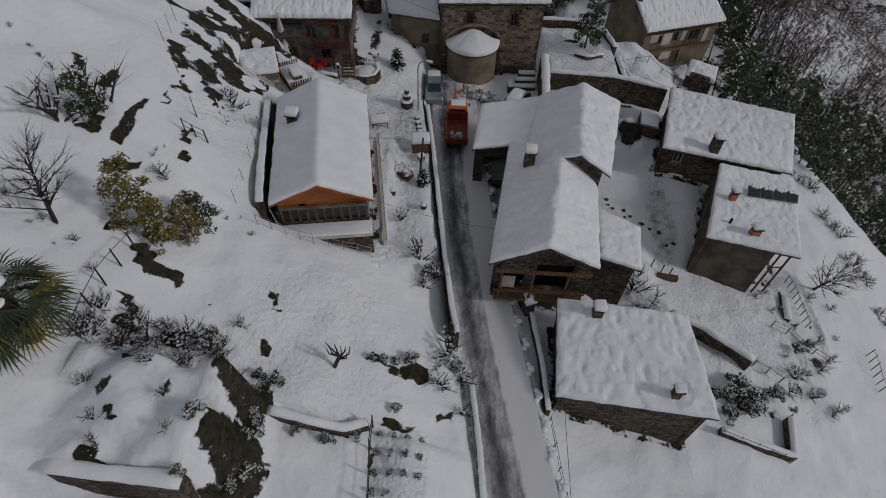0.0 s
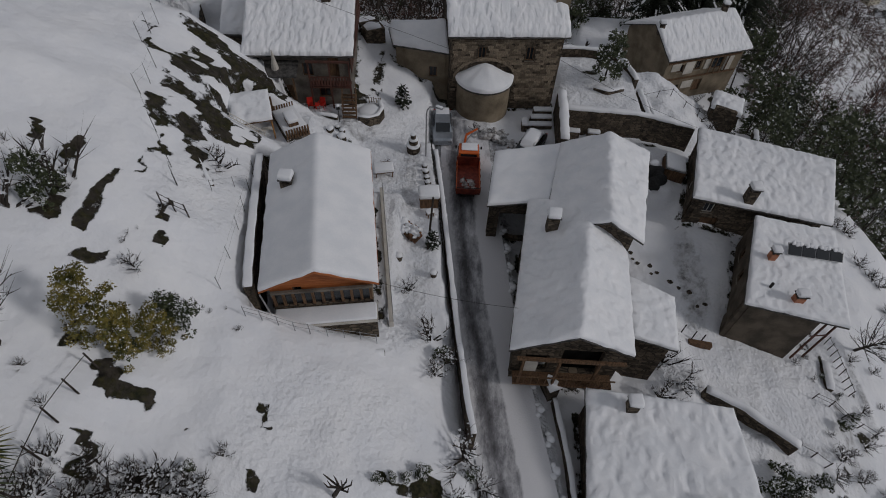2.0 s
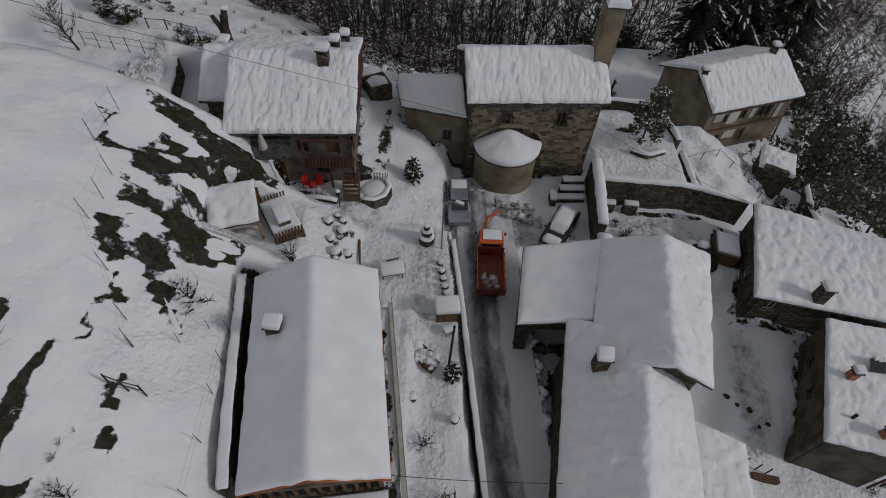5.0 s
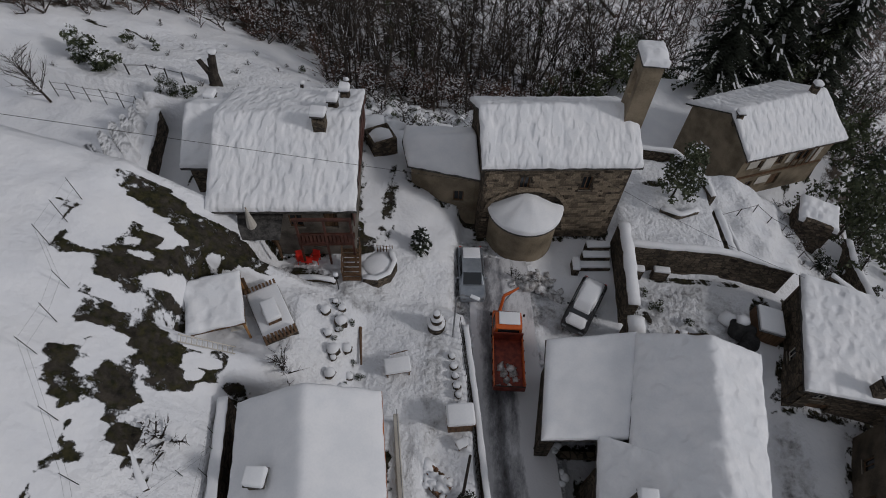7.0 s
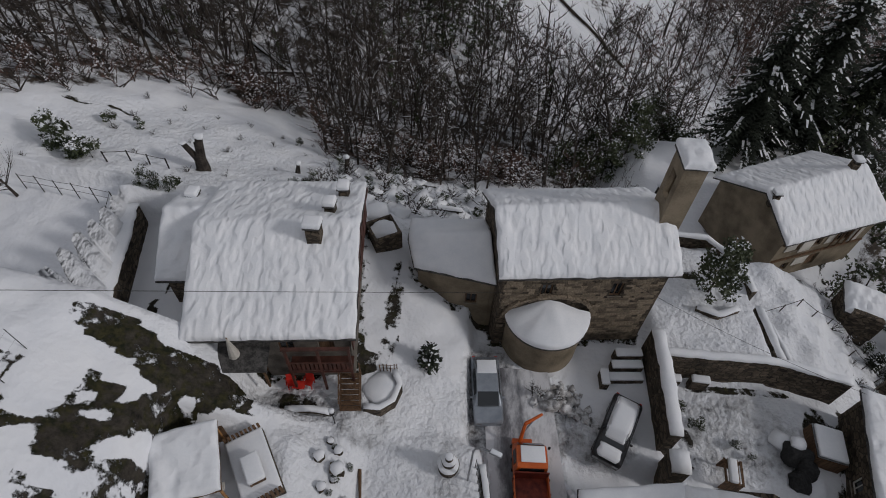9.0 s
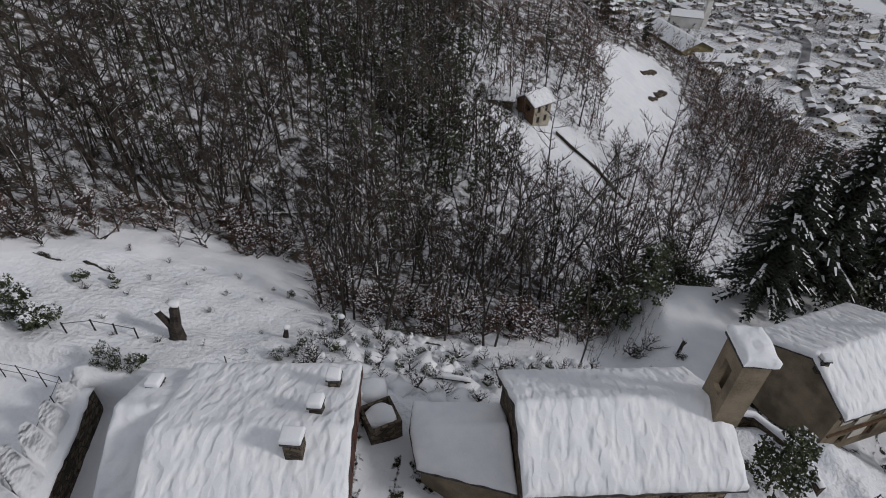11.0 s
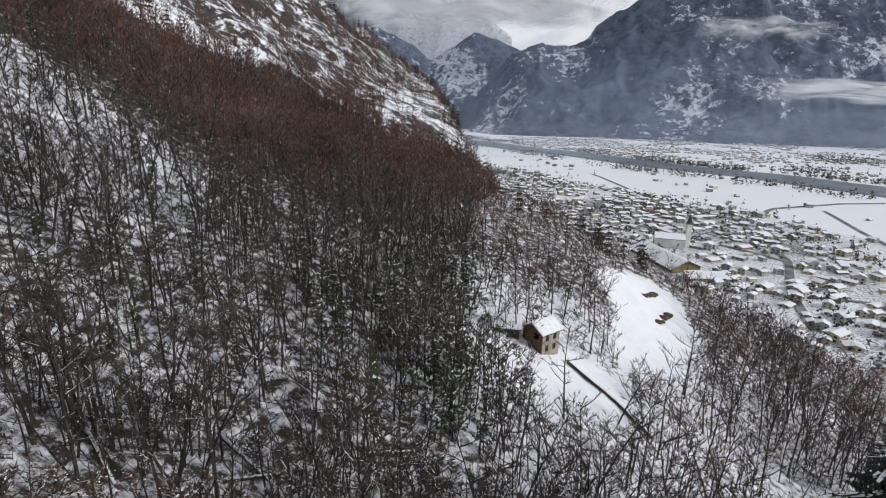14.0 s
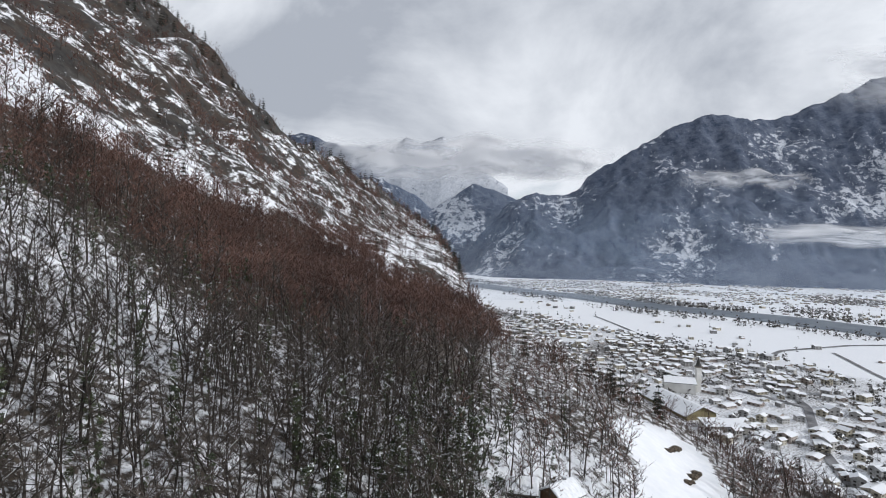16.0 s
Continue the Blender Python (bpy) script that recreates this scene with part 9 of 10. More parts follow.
plant("garden_tree", "round evergreen tree dusted with snow on the terrace", "tree", DARK_TREE[1], 15.3, 55.6, size=1.5, turn=30)
stone_wall("stone bed round the terrace tree", [(14.0, 53.9, -1.8), (15.4, 53.3, -1.8), (17.0, 54.0, -1.8)], 0.4, 0.2)
for i, (x, y) in enumerate([(11.9, 49.2), (13.9, 49.2)]):
    bt = thing("stone_bench", "stone bench with a cushion of snow by the wall", "bench", pose(x, y, h(x, y - 0.3), 0, 0, -4), "benches by the terrace wall")
    part("block", box((1.2, 0.5, 1.1), (0, 0, 0.5), bevel=0.03), M_STONE, bt)
    part("snow_cap", box((1.25, 0.55, 0.25), (0, 0, 1.17), bevel=0.09), M_SNOW, bt, smooth=True)
for i in range(3):
    sp = thing("stone_step", "broad stone step under snow beside the church", "step", pose(8.2 + 0.15 * i, 48.4 + 0.75 * i, -3.2, 0, 0, 4), "steps beside the church")
    part("slab", box((2.4 - 0.3 * i, 0.6, 0.5 + 0.32 * i), (0, 0, 0.12 + 0.16 * i), bevel=0.03), M_STONE, sp)
    part("snow_cap", box((2.4 - 0.3 * i, 0.6, 0.2), (0, 0, 0.45 + 0.32 * i), bevel=0.07), M_SNOW, sp, smooth=True)
bl = thing("stone_block", "upright stone block topped with snow by the steps", "stone", pose(6.7, 48.1, -3.2))
part("block", box((0.5, 1.1, 0.8), (0, 0, 0.3), bevel=0.04), M_STONE, bl)
part("snow_cap", box((0.55, 1.15, 0.22), (0, 0, 0.8), bevel=0.08), M_SNOW, bl, smooth=True)
stone_wall("rough stone hut wall on the terrace slope", [(29.0, 57.2, -5.4), (31.2, 56.4, -5.6)], 0.5, 0)
hut = house("stone_hut", "tiny stone hut crowned by a dome of snow", [(28.8, 57.6), (31.6, 56.4), (32.8, 59.2), (30.0, 60.4)], -8.5, [[(0, -6.0), (1, -6.2)], [(0, -6.2), (1, -6.2)], [(0, -6.2), (1, -6.0)], [(0, -6.0), (1, -6.0)]], M_STONE, category="hut")
roof_on(hut, [((28.6, 57.5, -5.95), (31.7, 56.2, -6.15)), ((29.9, 60.6, -5.95), (33.0, 59.3, -6.15))], 0.6, 44, 0.12)
fence("rustic rail fence across the terrace", [(19.6, 54.6), (23.0, 56.0), (27.0, 56.4), (31.0, 55.4)], 0.9, 2.2, 1)
fence("lower rustic fence on the terrace slope", [(27.6, 53.6), (30.4, 52.6), (33.0, 53.4)], 0.9, 1.4, 1)
for i in range(8):
    plant("bare_shrub", "brambles between the ruined terraces", "shrub", BARE_SHRUB[i % 5], 31 + (i * 2.7) % 7, 52 + (i * 3.1) % 9, size=0.8 + 0.15 * (i % 3), turn=i * 60, group="brambles of the terraces")

stone_wall("crumbled terrace wall above the eastern slope", [(33.4, 50.4, -7.6), (33.8, 54.4, -8.0), (35.6, 58.4, -9.2)], 0.5, 0.25)
stone_wall("low broken wall among the brambles", [(29.0, 51.2, -5.6), (31.0, 49.6, -6.2), (32.6, 47.9, -6.8)], 0.45, 0.25)
for i in range(22):
    plant("bare_shrub", "frosted brambles on the ruined terraces", "shrub", BARE_SHRUB[i % 5], 27.5 + (i * 3.7) % 11, 49.5 + (i * 2.3) % 12, size=0.35 + 0.15 * (i % 4), turn=i * 55, group="brambles of the terraces")
for i in range(9):
    plant("snowy_bush", "dark bush poking through terrace snow", "bush", SNOWY_BUSH[i % 4], 28 + (i * 4.3) % 9, 50.5 + (i * 3.1) % 10, size=0.5 + 0.12 * (i % 3), turn=i * 70, group="bushes of the terraces")
cs = thing("court_shed", "dark lean-to shed with a snow-covered tin roof", "shed", pose(21.0, 45.2, -6.2, 0, 0, -12))
part("wall", box((1.9, 2.4, 3.0), (0.2, 0, 0.6), bevel=0.02), M_WOOD, cs)
part("roof", box((1.9, 2.3, 0.07), (0.2, 0, 2.2), Matrix.Rotation(0.1, 4, "Y")), M_STEEL, cs)
part("snow", box((1.8, 2.2, 0.22), (0.2, 0, 2.36), Matrix.Rotation(0.1, 4, "Y"), 0.08), M_SNOW, cs, smooth=True)
tp = thing("covered_machine", "machine under a dark tarpaulin in the court", "machine", pose(19.0, 44.6, h(19.0, 44.6)))
part("tarpaulin", lumps(bmesh.new(), [(0, 0, 0.4, 0.9), (0.5, -0.9, 0.3, 0.8), (-0.2, -1.7, 0.3, 0.7)], 4, 0.8, 3, 0.2), M_RUBBER, tp)
part("snow", lumps(bmesh.new(), [(-0.5, 0.9, 0.3, 0.7), (0.2, 0.5, 0.95, 0.5)], 6, 0.5), M_SNOW, tp, smooth=True)
for i, (x, y, k) in enumerate([(13.2, 46.4, 0.7), (12.4, 47.5, 0.5), (15.4, 45.0, 0.5), (16.2, 44.2, 0.4)]):
    plant("snowy_bush", "potted bush under snow in the court", "bush", SNOWY_BUSH[i % 4], x, y, size=k, turn=i * 50, group="bushes of the court")
pl = thing("pallet_stack", "slatted frame and pallet crusted with snow", "pallet", pose(14.3, 42.9, h(14.3, 43.0), 0, 0, 80))
for i in range(5):
    part("slat", box((1.6, 0.14, 0.06), (0, -0.5 + i * 0.25, 1.05), bevel=0.01), M_WOOD, pl)
for s in (-0.7, 0.7):
    part("post", box((0.1, 1.1, 1.2), (s, 0, 0.45)), M_WOOD, pl)
part("snow_cap", box((1.5, 0.5, 0.3), (0, 0.1, 1.22), bevel=0.1), M_SNOW, pl, smooth=True)
for i, (x, y) in enumerate([(19.2, 28.6), (20.2, 28.4), (20.9, 28.2)]):
    bp = thing("iron_post", "thin iron post in the yard snow", "post", Matrix.Translation((x, y, h(x, y))), "posts in the yard")
    part("post", rod((0, 0, -0.2), (0, 0, 1.1), 0.05, None, 6), M_IRON, bp)
tr = part("yard_bench", box((1.8, 0.45, 0.5), (0, 0, 0.2), bevel=0.03), M_WOOD)
tr.matrix_basis = pose(20.6, 27.8, h(20.6, 27.8), 0, 0, -8)
tagged(tr, "dark wooden bench in the snowy yard", "bench")
for i in range(15):
    a = i / 14
    x, y = lerp(14.9, 21.6, a), lerp(37.2, 31.2, a ** 0.8)
    sx = part("track_clod", lumps(bmesh.new(), [(0, 0, 0.02, 0.16 + 0.05 * (i % 3))], i, 0.4, 1), M_STONE)
    x, y = x + 0.35 * math.sin(i * 4.1), y + 0.3 * math.cos(i * 2.7)
    sx.matrix_basis = Matrix.Translation((x, y, h(x, y)))
    tagged(sx, "dark clod along the trodden track", "clod", "clods along the track")
# solar panels on the lower house
sp = thing("solar_panels", "row of dark solar panels half covered by snow", "solar panel", pose(29.9, 34.4, -3.5, 38, 5, -2))
part("frame", box((4.7, 1.05, 0.05), (0, 0, 0.10)), M_STEEL, sp)
for i in range(4):
    part("panel", box((1.06, 0.9, 0.05), (-1.74 + i * 1.16, -0.02, 0.15), bevel=0.01), M_GLASS, sp)
    part("snow_cap", lumps(bmesh.new(), [(-1.9 + i * 1.16 + 0.3 * k, 0.5 - 0.06 * ((i + k) % 2), 0.16, 0.2) for k in range(3)], i, 0.5, 2, 0.3), M_SNOW, sp, smooth=True)


# ---------------------------------------------------------------- vehicles
def wheel(parent, x, y, r=0.36, w=0.24):
    t = part("wheel", rod((x - w / 2, y, r), (x + w / 2, y, r), r, None, 20), M_RUBBER, parent)
    part("rim", rod((x - w / 2 - 0.01, y, r), (x + w / 2 + 0.01, y, r), r * 0.58, None, 14), M_STEEL, t)


def hull(sections, bevel=0.05):
    """A body through cross-sections (y, half width, bottom, shoulder z, top half width, top z)."""
    bm = bmesh.new()
    rows = []
    for y, w, z0, zs, wt, zt in sections:
        rows.append([bm.verts.new(v) for v in ((-w * 0.94, y, z0), (-w, y, lerp(z0, zs, 0.5)), (-w, y, zs), (-wt, y, zt), (wt, y, zt), (w, y, zs), (w, y, lerp(z0, zs, 0.5)), (w * 0.94, y, z0))])
    for a, b in zip(rows, rows[1:]):
        for j in range(8):
            bm.faces.new((a[j], a[(j + 1) % 8], b[(j + 1) % 8], b[j]))
    bm.faces.new(list(reversed(rows[0]))), bm.faces.new(rows[-1])
    bmesh.ops.recalc_face_normals(bm, faces=bm.faces)
    bmesh.ops.bevel(bm, geom=bm.edges[:], offset=bevel, segments=2, affect="EDGES", profile=0.6)
    return bm


def truck(x, y, z, turn):
    """Small municipal tipper: cab to the north, open bed with snow, loader arm in front."""
    ob = thing("tipper_truck", "orange municipal tipper truck with snow in its rust-red bed", "truck", pose(x, y, z, 0, 0, turn))
    part("chassis", box((1.1, 5.2, 0.25), (0, 0, 0.6), bevel=0.03), M_IRON, ob)
    for yy in (-1.6, 1.75):
        for s in (-0.82, 0.82):
            wheel(ob, s, yy, 0.4, 0.28)
    cab = part("cab", hull([(1.0, 0.95, 0.6, 1.35, 0.86, 2.15), (1.25, 0.98, 0.55, 1.4, 0.88, 2.22), (2.25, 0.98, 0.5, 1.35, 0.86, 2.2), (2.62, 0.96, 0.5, 1.25, 0.84, 1.55), (2.75, 0.92, 0.5, 1.1, 0.8, 1.2)], 0.04), M_TRUCKORANGE, ob)
    part("windscreen", box((1.5, 0.03, 0.66), (0, 2.49, 1.86), Matrix.Rotation(0.5, 4, "X")), M_GLASS, cab)
    part("rear_window", box((1.4, 0.03, 0.5), (0, 0.99, 1.8)), M_GLASS, cab)
    for s in (-1, 1):
        part("side_window", box((0.03, 0.8, 0.5), (s * 0.945, 1.75, 1.72), Matrix.Rotation(-s * 0.13, 4, "Y")), M_GLASS, cab)
        part("mirror", box((0.14, 0.08, 0.3), (s * 1.12, 2.35, 1.7), bevel=0.02), M_RUBBER, cab)
        part("headlight", box((0.26, 0.05, 0.16), (s * 0.66, 2.77, 0.85), bevel=0.02), M_STEEL, cab)
    part("bumper", box((1.9, 0.16, 0.25), (0, 2.82, 0.55), bevel=0.03), M_IRON, cab)
    part("roof_snow", box((1.4, 0.95, 0.1), (0.05, 1.75, 2.27), bevel=0.04), M_SNOW, cab, "thin patchy snow", True)
    bed = part("bed_floor", box((1.95, 3.55, 0.1), (0, -0.95, 0.9), bevel=0.01), M_TRUCKRED, ob)
    for s in (-1, 1):
        part("side_board", box((0.07, 3.55, 0.55), (s * 0.98, -0.95, 1.2), bevel=0.015), M_TRUCKORANGE, bed)
        for i in range(5):
            part("stake", box((0.05, 0.08, 0.55), (s * 1.035, -2.5 + i * 0.78, 1.2)), M_TRUCKRED, bed)
    part("tailgate", box((2.0, 0.07, 0.55), (0, -2.75, 1.2), bevel=0.015), M_TRUCKRED, bed)
    part("headboard", box((2.0, 0.07, 0.95), (0, 0.86, 1.4), bevel=0.015), M_TRUCKRED, bed)
    part("tail_bar", rod((-0.98, -2.78, 1.62), (0.98, -2.78, 1.62), 0.04, None, 6), M_IRON, bed)
    load = part("load", lumps(bmesh.new(), [(-0.62 + (i * 0.47) % 1.25, -2.55 + (i * 0.43) % 1.7, 0.95, 0.14 + 0.05 * (i % 4)) for i in range(30)], 3, 0.14, 1, 0.7), M_SLUSHY, bed, "thin dirty snow on the bed", True)
    load["kind"] = "stuff"
    arm = part("loader_arm", rod((-0.5, 2.9, 0.7), (-0.25, 3.6, 2.1), 0.13, 0.1, 8), M_TRUCKORANGE, ob)
    part("boom", rod((-0.25, 3.6, 2.1), (0.75, 4.1, 2.45), 0.12, 0.08, 8), M_TRUCKORANGE, arm)
    part("ram", rod((-0.35, 3.3, 1.4), (0.3, 3.9, 2.1), 0.05, None, 6), M_STEEL, arm)
    part("mount", box((1.2, 0.4, 0.5), (-0.3, 3.0, 0.6), bevel=0.04), M_TRUCKORANGE, arm)
    return ob


truck(1.35, 40.3, float(road_z(40)) + 0.03, 1.0)


def car(x, y, z, turn, paint, label, snowed):
    ob = thing("car", label, "car", pose(x, y, z, 0, 0, turn) @ Matrix.Diagonal((1.1, 1.14, 1.1, 1)))
    body = part("body", hull([(-2.05, 0.74, 0.35, 0.72, 0.66, 0.8), (-1.9, 0.84, 0.28, 0.82, 0.74, 0.95), (-1.3, 0.86, 0.25, 0.9, 0.8, 0.98), (1.2, 0.86, 0.25, 0.92, 0.8, 0.98), (1.75, 0.86, 0.28, 0.92, 0.78, 1.0), (1.95, 0.8, 0.38, 0.85, 0.7, 0.95)], 0.05), paint, ob)
    top = part("roof", hull([(-1.15, 0.76, 0.9, 0.96, 0.72, 0.98), (-0.45, 0.78, 0.9, 1.0, 0.62, 1.46), (0.9, 0.78, 0.9, 1.0, 0.62, 1.5), (1.78, 0.76, 0.9, 0.98, 0.66, 1.02)], 0.05), paint, body)
    part("windscreen", box((1.2, 0.03, 0.78), (0, -0.83, 1.25), Matrix.Rotation(-0.98, 4, "X")), M_GLASS, body)
    part("rear_window", box((1.1, 0.03, 0.7), (0, 1.39, 1.28), Matrix.Rotation(1.08, 4, "X")), M_GLASS, body)
    for s in (-1, 1):
        part("side_window", box((0.03, 1.5, 0.32), (s * 0.735, 0.2, 1.22), Matrix.Rotation(-s * 0.3, 4, "Y")), M_GLASS, body)
        part("mirror", box((0.16, 0.1, 0.12), (s * 0.92, -0.65, 1.02), bevel=0.03), paint, body)
        part("headlight", box((0.3, 0.1, 0.14), (s * 0.56, -2.03, 0.7), bevel=0.03), M_STEEL, body)
        part("tail_light", box((0.16, 0.06, 0.3), (s * 0.68, 1.95, 0.8), bevel=0.02), M_RED, body)
        for yy in (-1.3, 1.25):
            wheel(ob, s * 0.76, yy, 0.31, 0.2)
    if snowed:
        part("roof_snow", hull([(-0.95, 0.56, 1.0, 1.2, 0.42, 1.26), (-0.45, 0.64, 1.2, 1.52, 0.46, 1.64), (0.3, 0.66, 1.2, 1.56, 0.48, 1.74), (1.0, 0.66, 1.2, 1.54, 0.48, 1.70), (1.75, 0.62, 1.0, 1.14, 0.46, 1.22)], 0.12), M_SNOW, body, "thick snow over roof and rear", True)
        part("bonnet_snow", hull([(-1.98, 0.50, 0.90, 0.97, 0.34, 1.0), (-1.75, 0.66, 0.92, 1.04, 0.44, 1.13), (-1.45, 0.58, 0.94, 1.08, 0.50, 1.19), (-1.2, 0.62, 0.95, 1.03, 0.38, 1.10)], 0.07), M_SNOW, body, "uneven slab of snow", True)
    else:
        part("roof_snow", box((1.15, 0.85, 0.09), (0, 1.0, 1.53), bevel=0.04), M_SNOW, body, "strip of snow on the rear roof", True)
    return ob


car(-1.2, 46.6, -3.15, 4, M_SILVER, "silver hatchback parked beside the apse", False)
car(6.95, 44.5, -3.2, -27, M_BLACKPAINT, "black hatchback buried under thick snow", True)
rng = random.Random(6)
clods = []
for i in range(150):
    a, d = rng.uniform(-0.5, 3.5), rng.random() ** 0.7
    x, y = 3.3 + 2.3 * d * math.cos(a), 45.9 + 1.9 * d * math.sin(a)
    clods.append((x, y, -3.25 + 0.55 * (1 - d), rng.uniform(0.10, 0.34) * (1.15 - 0.4 * d)))
heap("snow_bank", "ploughed heap of dirty snow clods against the apse", "snow", clods, M_SLUSHY, 3, 0.7, 0.5)["kind"] = "stuff"
for i, (x, y) in enumerate([(2.4, 46.6), (3.4, 46.4), (1.9, 46.9)]):
    plant("bare_shrub", "brush tangled in the ploughed snow heap", "shrub", BARE_SHRUB[i], x, y, -2.8, 0.6, i * 80, "brush in the snow heap")
for i in range(40):
    y = 4 + i * 0.95
    s = -1 if i % 2 else 1
    x = float(road_x(y)) + s * (2.35 + 0.1 * math.sin(i * 1.9))
    if y < 42:
        heap("snow_clods", "clods of ploughed snow along the lane", "snow", [(x, y, float(road_z(y)) + 0.02, 0.22), (x + 0.2 * s, y + 0.35, float(road_z(y)) + 0.05, 0.28), (x + 0.05, y + 0.65, float(road_z(y)) + 0.03, 0.2)], seed=i, squash=0.6)["kind"] = "stuff"

# ---------------------------------------------------------------- street lamp and cables
lamp = thing("street_lamp", "curved steel street lamp beside the railing", "street lamp", Matrix.Translation((-2.35, 40.3, h(-2.35, 40.3))))
pts = [(0, 0, -0.3), (0, 0, 4.3), (0.08, -0.04, 4.75), (0.3, -0.12, 5.1), (0.75, -0.3, 5.25)]
bm = bmesh.new()
for a, b in zip(pts, pts[1:]):
    add_rod(bm, a, b, 0.055, 0.05, 8)
part("pole", bm, M_STEEL, lamp)
part("head", box((0.62, 0.26, 0.13), (1.02, -0.4, 5.26), Matrix.Rotation(-0.38, 4, "Z"), 0.04), M_STEEL, lamp)
part("snow_cap", box((0.55, 0.22, 0.1), (1.02, -0.4, 5.36), Matrix.Rotation(-0.38, 4, "Z"), 0.04), M_SNOW, lamp, smooth=True)


def cable(a, b, sag, label):
    a, b = Vector(a), Vector(b)
    side = (b - a).cross(Vector((0, 0, 1))).normalized() * 0.016
    verts, faces = [], []
    for i in range(25):
        f = i / 24
        p = a.lerp(b, f) - Vector((0, 0, sag * 4 * f * (1 - f)))
        up = Vector((0, 0, 0.016))
        verts += [p + side, p + up, p - side, p - up]
        if i:
            j = 4 * i
            faces += [(j - 4 + k, j - 4 + (k + 1) % 4, j + (k + 1) % 4, j + k) for k in range(4)]
    ob = new("cable", mesh_from("cable", verts, faces, M_IRON, True))
    return tagged(ob, label, "cable")


cable((-48, 24.4, 33.9), (0.0, 50.4, 3.1), 0.15, "overhead cable to the church wall")
cable((7.2, 51.4, 3.6), (23.9, 47.6, -1.9), 0.5, "thin cable from church to courtyard house")
cable((9.1, 14.0, -2.6), (8.0, -8, 1.0), 0.6, "thin cable slanting from the barn")
cable((-4.0, 22.9, 4.6), (4.6, 24.0, 1.2), 0.3, "thin cable over the lane")

# ---------------------------------------------------------------- spruces and the lone house on the flank
for i, (x, y, k) in enumerate([(27.6, 81.4, 1.15), (33.4, 83.4, 1.3), (40.5, 84.0, 1.25), (47.0, 84.5, 1.3), (37.0, 90.0, 1.4), (53.0, 80.0, 1.2)]):
    plant("spruce", "tall dark spruce with snow on its drooping boughs", "tree", SPRUCE[i % 3], x, y, size=k, turn=i * 50, group="spruces behind the houses")
for i, (x, y, k) in enumerate([(13.5, 80.5, 1.7), (15.8, 82.0, 2.0), (10.6, 80.0, 1.5), (18.5, 84.5, 1.9), (21.5, 86.0, 2.0), (24.4, 86.5, 1.9), (8.0, 81.0, 1.5), (12.5, 84.0, 1.9), (17.0, 88.0, 1.9)]):
    plant("laurel", "broad dark evergreen at the wood's edge", "tree", DARK_TREE[i % 3], x, y, size=k, turn=i * 70, group="evergreens at the wood's edge")
zz = h(8.6, 136.5)
fl = [(8.6, 136.3), (12.2, 139.6), (9.1, 143.1), (5.4, 139.9)]
lone = house("lone_house", "small cream house with wooden gable and snowy roof", fl, zz - 4, [[(0, zz + 4.0), (1, zz + 4.0)], [(0, zz + 4.0), (0.5, zz + 5.6), (1, zz + 4.0)], [(0, zz + 4.0), (1, zz + 4.0)], [(0, zz + 4.0), (0.5, zz + 5.6), (1, zz + 4.0)]], [M_OLDCREAM, M_OLDCREAM, M_WOOD, M_WOOD],
             {0: [(1.4, zz + 0.2, 0.9, 1.3), (3.5, zz + 0.2, 0.9, 1.3), (1.4, zz + 2.3, 0.9, 1.2), (3.5, zz + 2.3, 0.9, 1.2)], 3: [(1.6, zz + 0.3, 1.6, 1.5, "open"), (3.2, zz + 2.5, 1.3, 1.2, "open")]})
roof_on(lone, [((8.5, 135.6, zz + 3.9), (12.9, 139.6, zz + 3.9)), ((6.5, 137.6, zz + 5.7), (11.1, 141.8, zz + 5.7)), ((4.7, 139.8, zz + 3.9), (9.0, 143.8, zz + 3.9))], 0.35, 50, 0.06)
chimney(lone, 9.4, 140.4, zz + 5.0, (0.5, 0.5), 0.9, M_STONE, 15)
zb = h(2.6, 139.5)
barn = house("hillside_barn", "older barn with a snowy roof beside the lone house", [(-0.2, 138.6), (4.4, 138.0), (5.0, 142.2), (0.4, 142.8)], zb - 3, [[(0, zb + 1.6), (1, zb + 1.6)], [(0, zb + 1.6), (0.5, zb + 3.0), (1, zb + 1.6)], [(0, zb + 1.6), (1, zb + 1.6)], [(0, zb + 1.6), (0.5, zb + 3.0), (1, zb + 1.6)]], M_STONE, {0: [(2.2, zb - 0.8, 1.2, 1.6, "open")]}, category="barn")
roof_on(barn, [((-0.7, 138.0, zb + 1.5), (4.8, 137.3, zb + 1.5)), ((-0.4, 140.7, zb + 3.1), (5.1, 140.0, zb + 3.1)), ((0.0, 143.3, zb + 1.5), (5.5, 142.6, zb + 1.5))], 0.36, 51, 0.06)
for i, (a, b) in enumerate((((-30.5, 92.0), (-23.5, 88.6)), ((-38.0, 84.0), (-33.0, 79.5)), ((-15.5, 97.0), (-11.5, 99.5)), ((-27.5, 86.0), (-24.0, 90.5)))):
    ft = thing("fallen_tree", "fallen tree trunk lying on the snowy slope", "log", Matrix.Translation((*a, h(*a))), "fallen trees in the wood")
    wpart("trunk", rod((*a, h(*a) + 0.5), (*b, h(*b) + 0.6), 0.22, 0.12, 7), M_BARK, ft)
    wpart("snow_cap", rod((*a, h(*a) + 0.72), (*b, h(*b) + 0.74), 0.16, 0.1, 6), M_SNOW, ft, "", True)
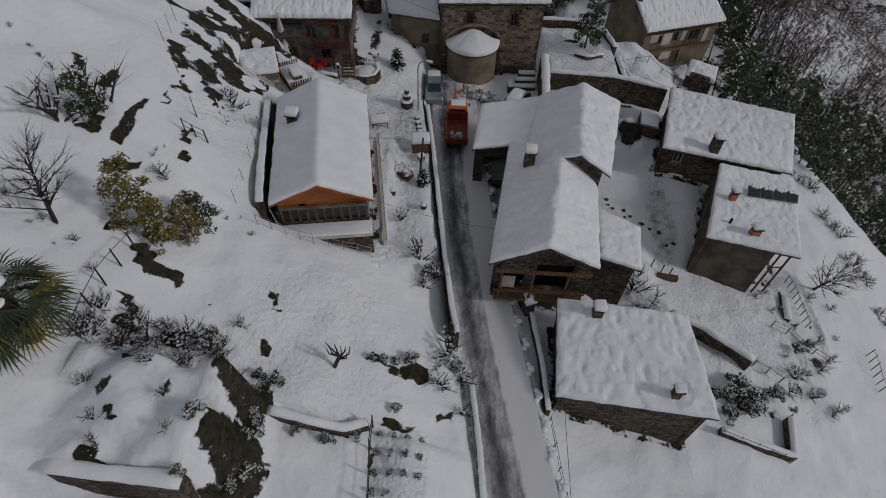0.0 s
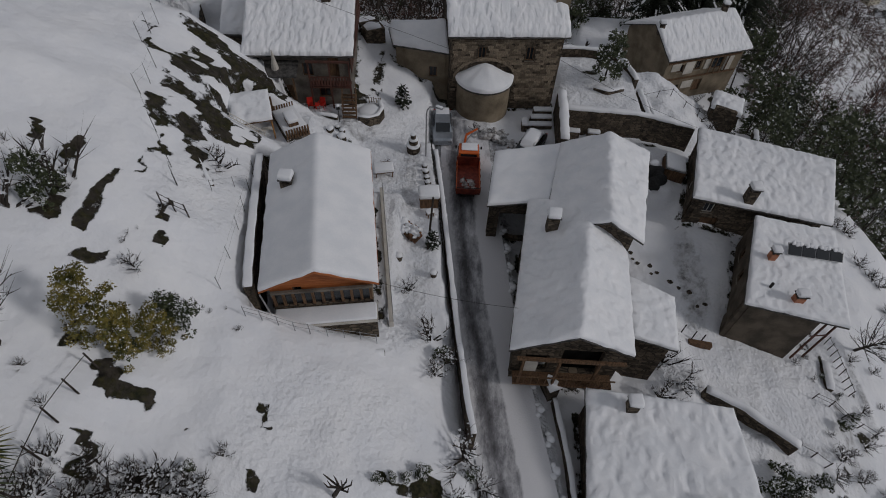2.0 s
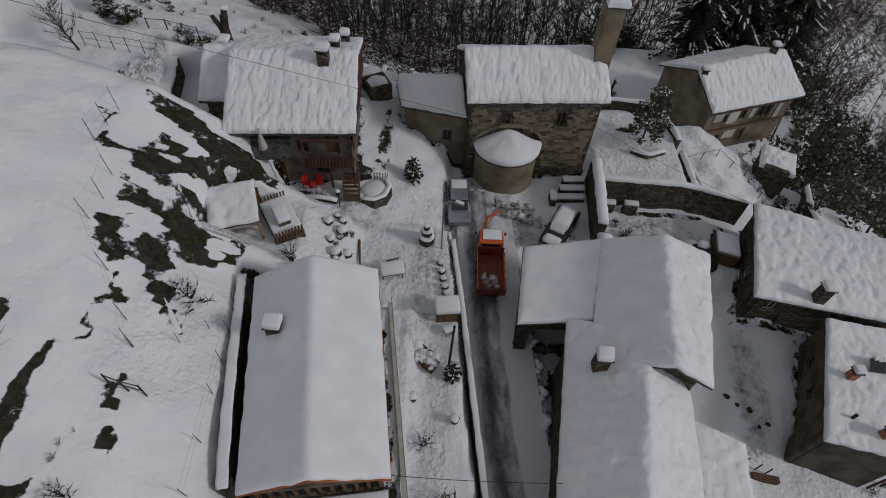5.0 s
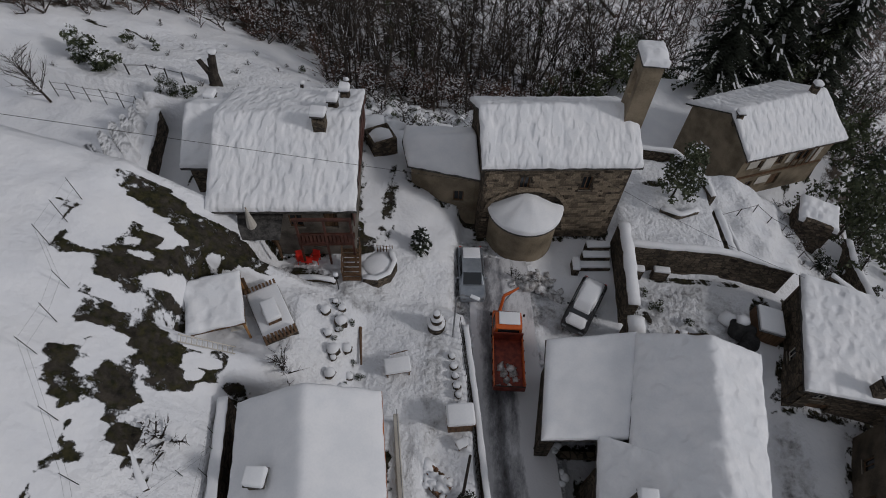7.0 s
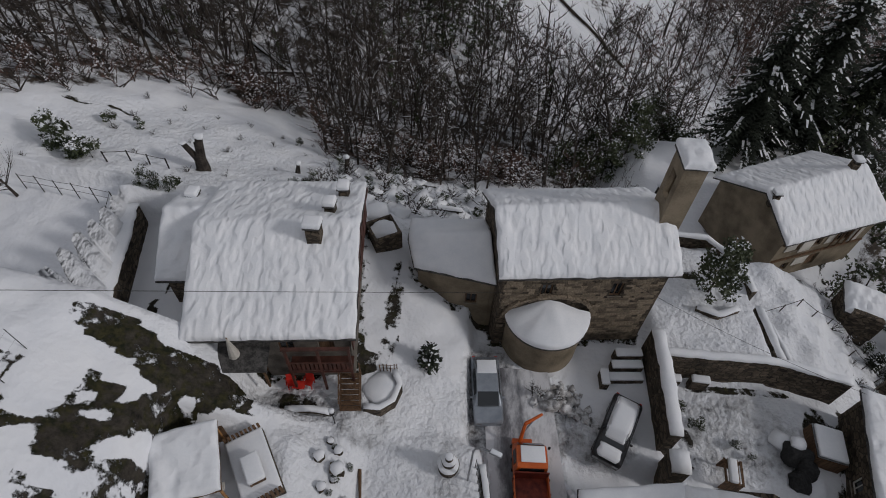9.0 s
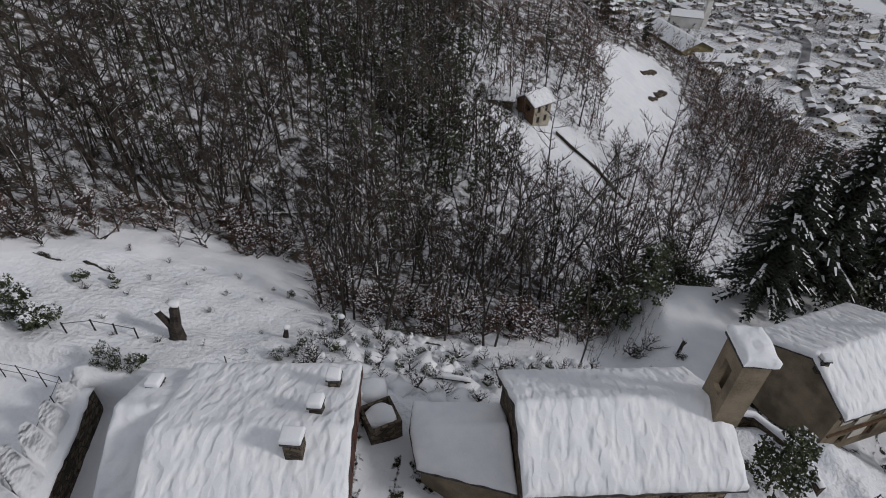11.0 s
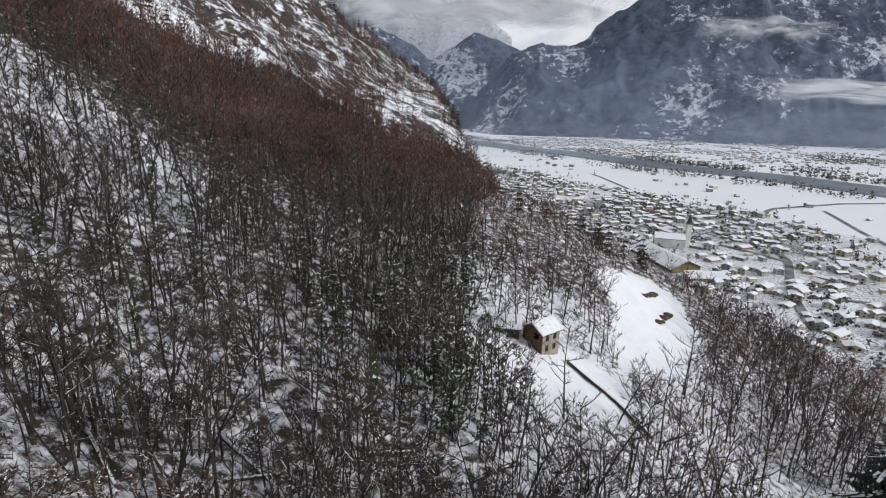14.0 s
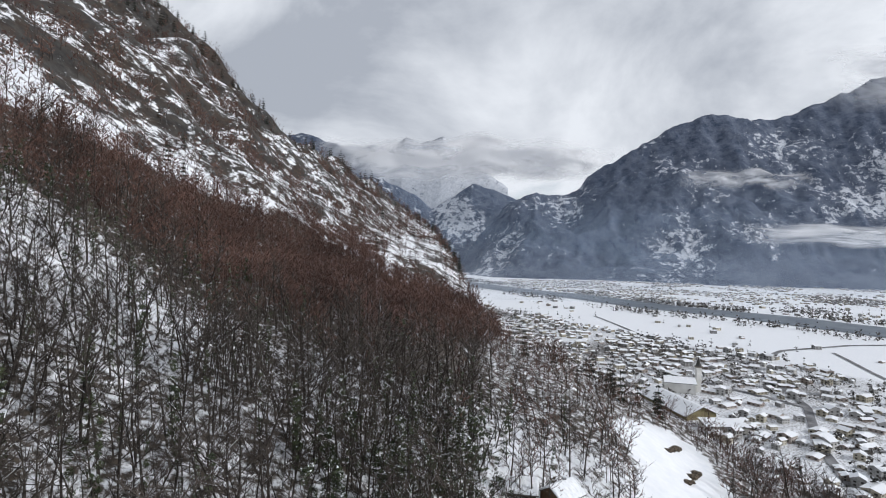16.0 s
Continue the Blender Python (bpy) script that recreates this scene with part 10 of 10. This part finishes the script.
stone_wall("dark path wall running down from the lone house", [(13.8, 137.6, h(13.8, 137.6) + 0.8), (17.5, 134.0, h(17.5, 134.0) + 0.8), (21.5, 130.0, h(21.5, 130.0) + 0.8), (26.0, 124.0, h(26.0, 124.0) + 0.8)], 0.7, 0.1)
for i in range(6):
    x, y = 44 + (i * 3.1) % 8, 176 + i * 5.5
    rk = part("meadow_rock", lumps(bmesh.new(), [(0, 0, 0.2, 1.0 + 0.3 * (i % 3)), (1.2, 0.5, 0.1, 0.8)], i, 0.5, 2, 0.3), M_STONE)
    rk.matrix_basis = Matrix.Translation((x, y, h(x, y)))
    tagged(rk, "dark outcrop in the bright meadow", "rock", "rocks of the meadow")


# ---------------------------------------------------------------- masonry of the church's south wall
def church_stones():
    church = bpy.data.objects["church"]
    a, b = Vector((-0.8, 50.6, 0)), Vector((9.5, 51.7, 0))
    d = (b - a).normalized()
    inward = Vector((-d.y, d.x, 0))
    L = (b - a).length
    rng = random.Random(12)
    blocks = []
    for k in range(6):
        bm = box((1, 1, 1))
        for v in bm.verts:
            v.co += Vector((rng.uniform(-0.07, 0.07), rng.uniform(-0.1, 0.1), rng.uniform(-0.09, 0.09)))
        me = bpy.data.meshes.new("stone")
        bm.to_mesh(me)
        bm.free()
        me.materials.append(M_STONE_PIECE)
        blocks.append(me)
    base = Matrix((d, inward, Vector((0, 0, 1)))).transposed().to_4x4()
    pieces = []
    z = -3.1
    while z < 4.2:
        t = rng.uniform(0.19, 0.29)
        s = rng.uniform(0.05, 0.3)
        while s < L - 0.3:
            w = rng.uniform(0.28, 0.62)
            m, zc = s + w / 2, z + t / 2
            window = any(abs(m - c) < 0.42 + w / 2 and 1.9 < zc < 3.7 for c in (2.9, 7.4))
            arch = abs(m - 3.35) < 2.75 + w / 2 and zc < 0.5 + 1.9 * math.sqrt(max(0.0, 1 - ((m - 3.35) / 3.0) ** 2))
            if s + w < L - 0.05 and not window and not arch and rng.random() < 0.93:
                pieces.append((m, zc, w - 0.035, t - 0.03))
            s += w
        z += t
    pieces.sort(key=lambda q: -q[1])
    pick = pieces[:300]
    for i, (m, zc, w, t) in enumerate(pick):
        o = shared("stone", blocks[i % 6], church)
        mat = base.copy()
        mat.translation = a + d * m - inward * 0.0 + Vector((0, 0, zc))
        o.matrix_parent_inverse = church.matrix_basis.inverted()
        o.matrix_basis = mat @ Matrix.Diagonal((w, rng.uniform(0.05, 0.11), t, 1))
    bm = bmesh.new()
    for m, zc, w, t in pieces[300:]:
        mat = base.copy()
        mat.translation = a + d * m + Vector((0, 0, zc))
        bmesh.ops.create_cube(bm, size=1, matrix=mat @ Matrix.Diagonal((w, rng.uniform(0.05, 0.11), t, 1)))
    rest = wpart("rubble", bm, M_STONE_PIECE, church)
    rest["kind"] = "stuff"
    # stone arch above the apse roof
    for i in range(15):
        f = math.pi * (i + 0.5) / 15
        m, zc = 3.35 - 2.95 * math.cos(f), 0.35 + 1.95 * math.sin(f)
        mat = base.copy()
        mat.translation = a + d * m - inward * 0.04 + Vector((0, 0, zc))
        o = shared("arch_stone", blocks[i % 6], church)
        o.matrix_parent_inverse = church.matrix_basis.inverted()
        o.matrix_basis = mat @ Matrix.Rotation(-(math.pi / 2 - f), 4, "Y") @ Matrix.Diagonal((0.58, 0.3, 0.24, 1))


church_stones()
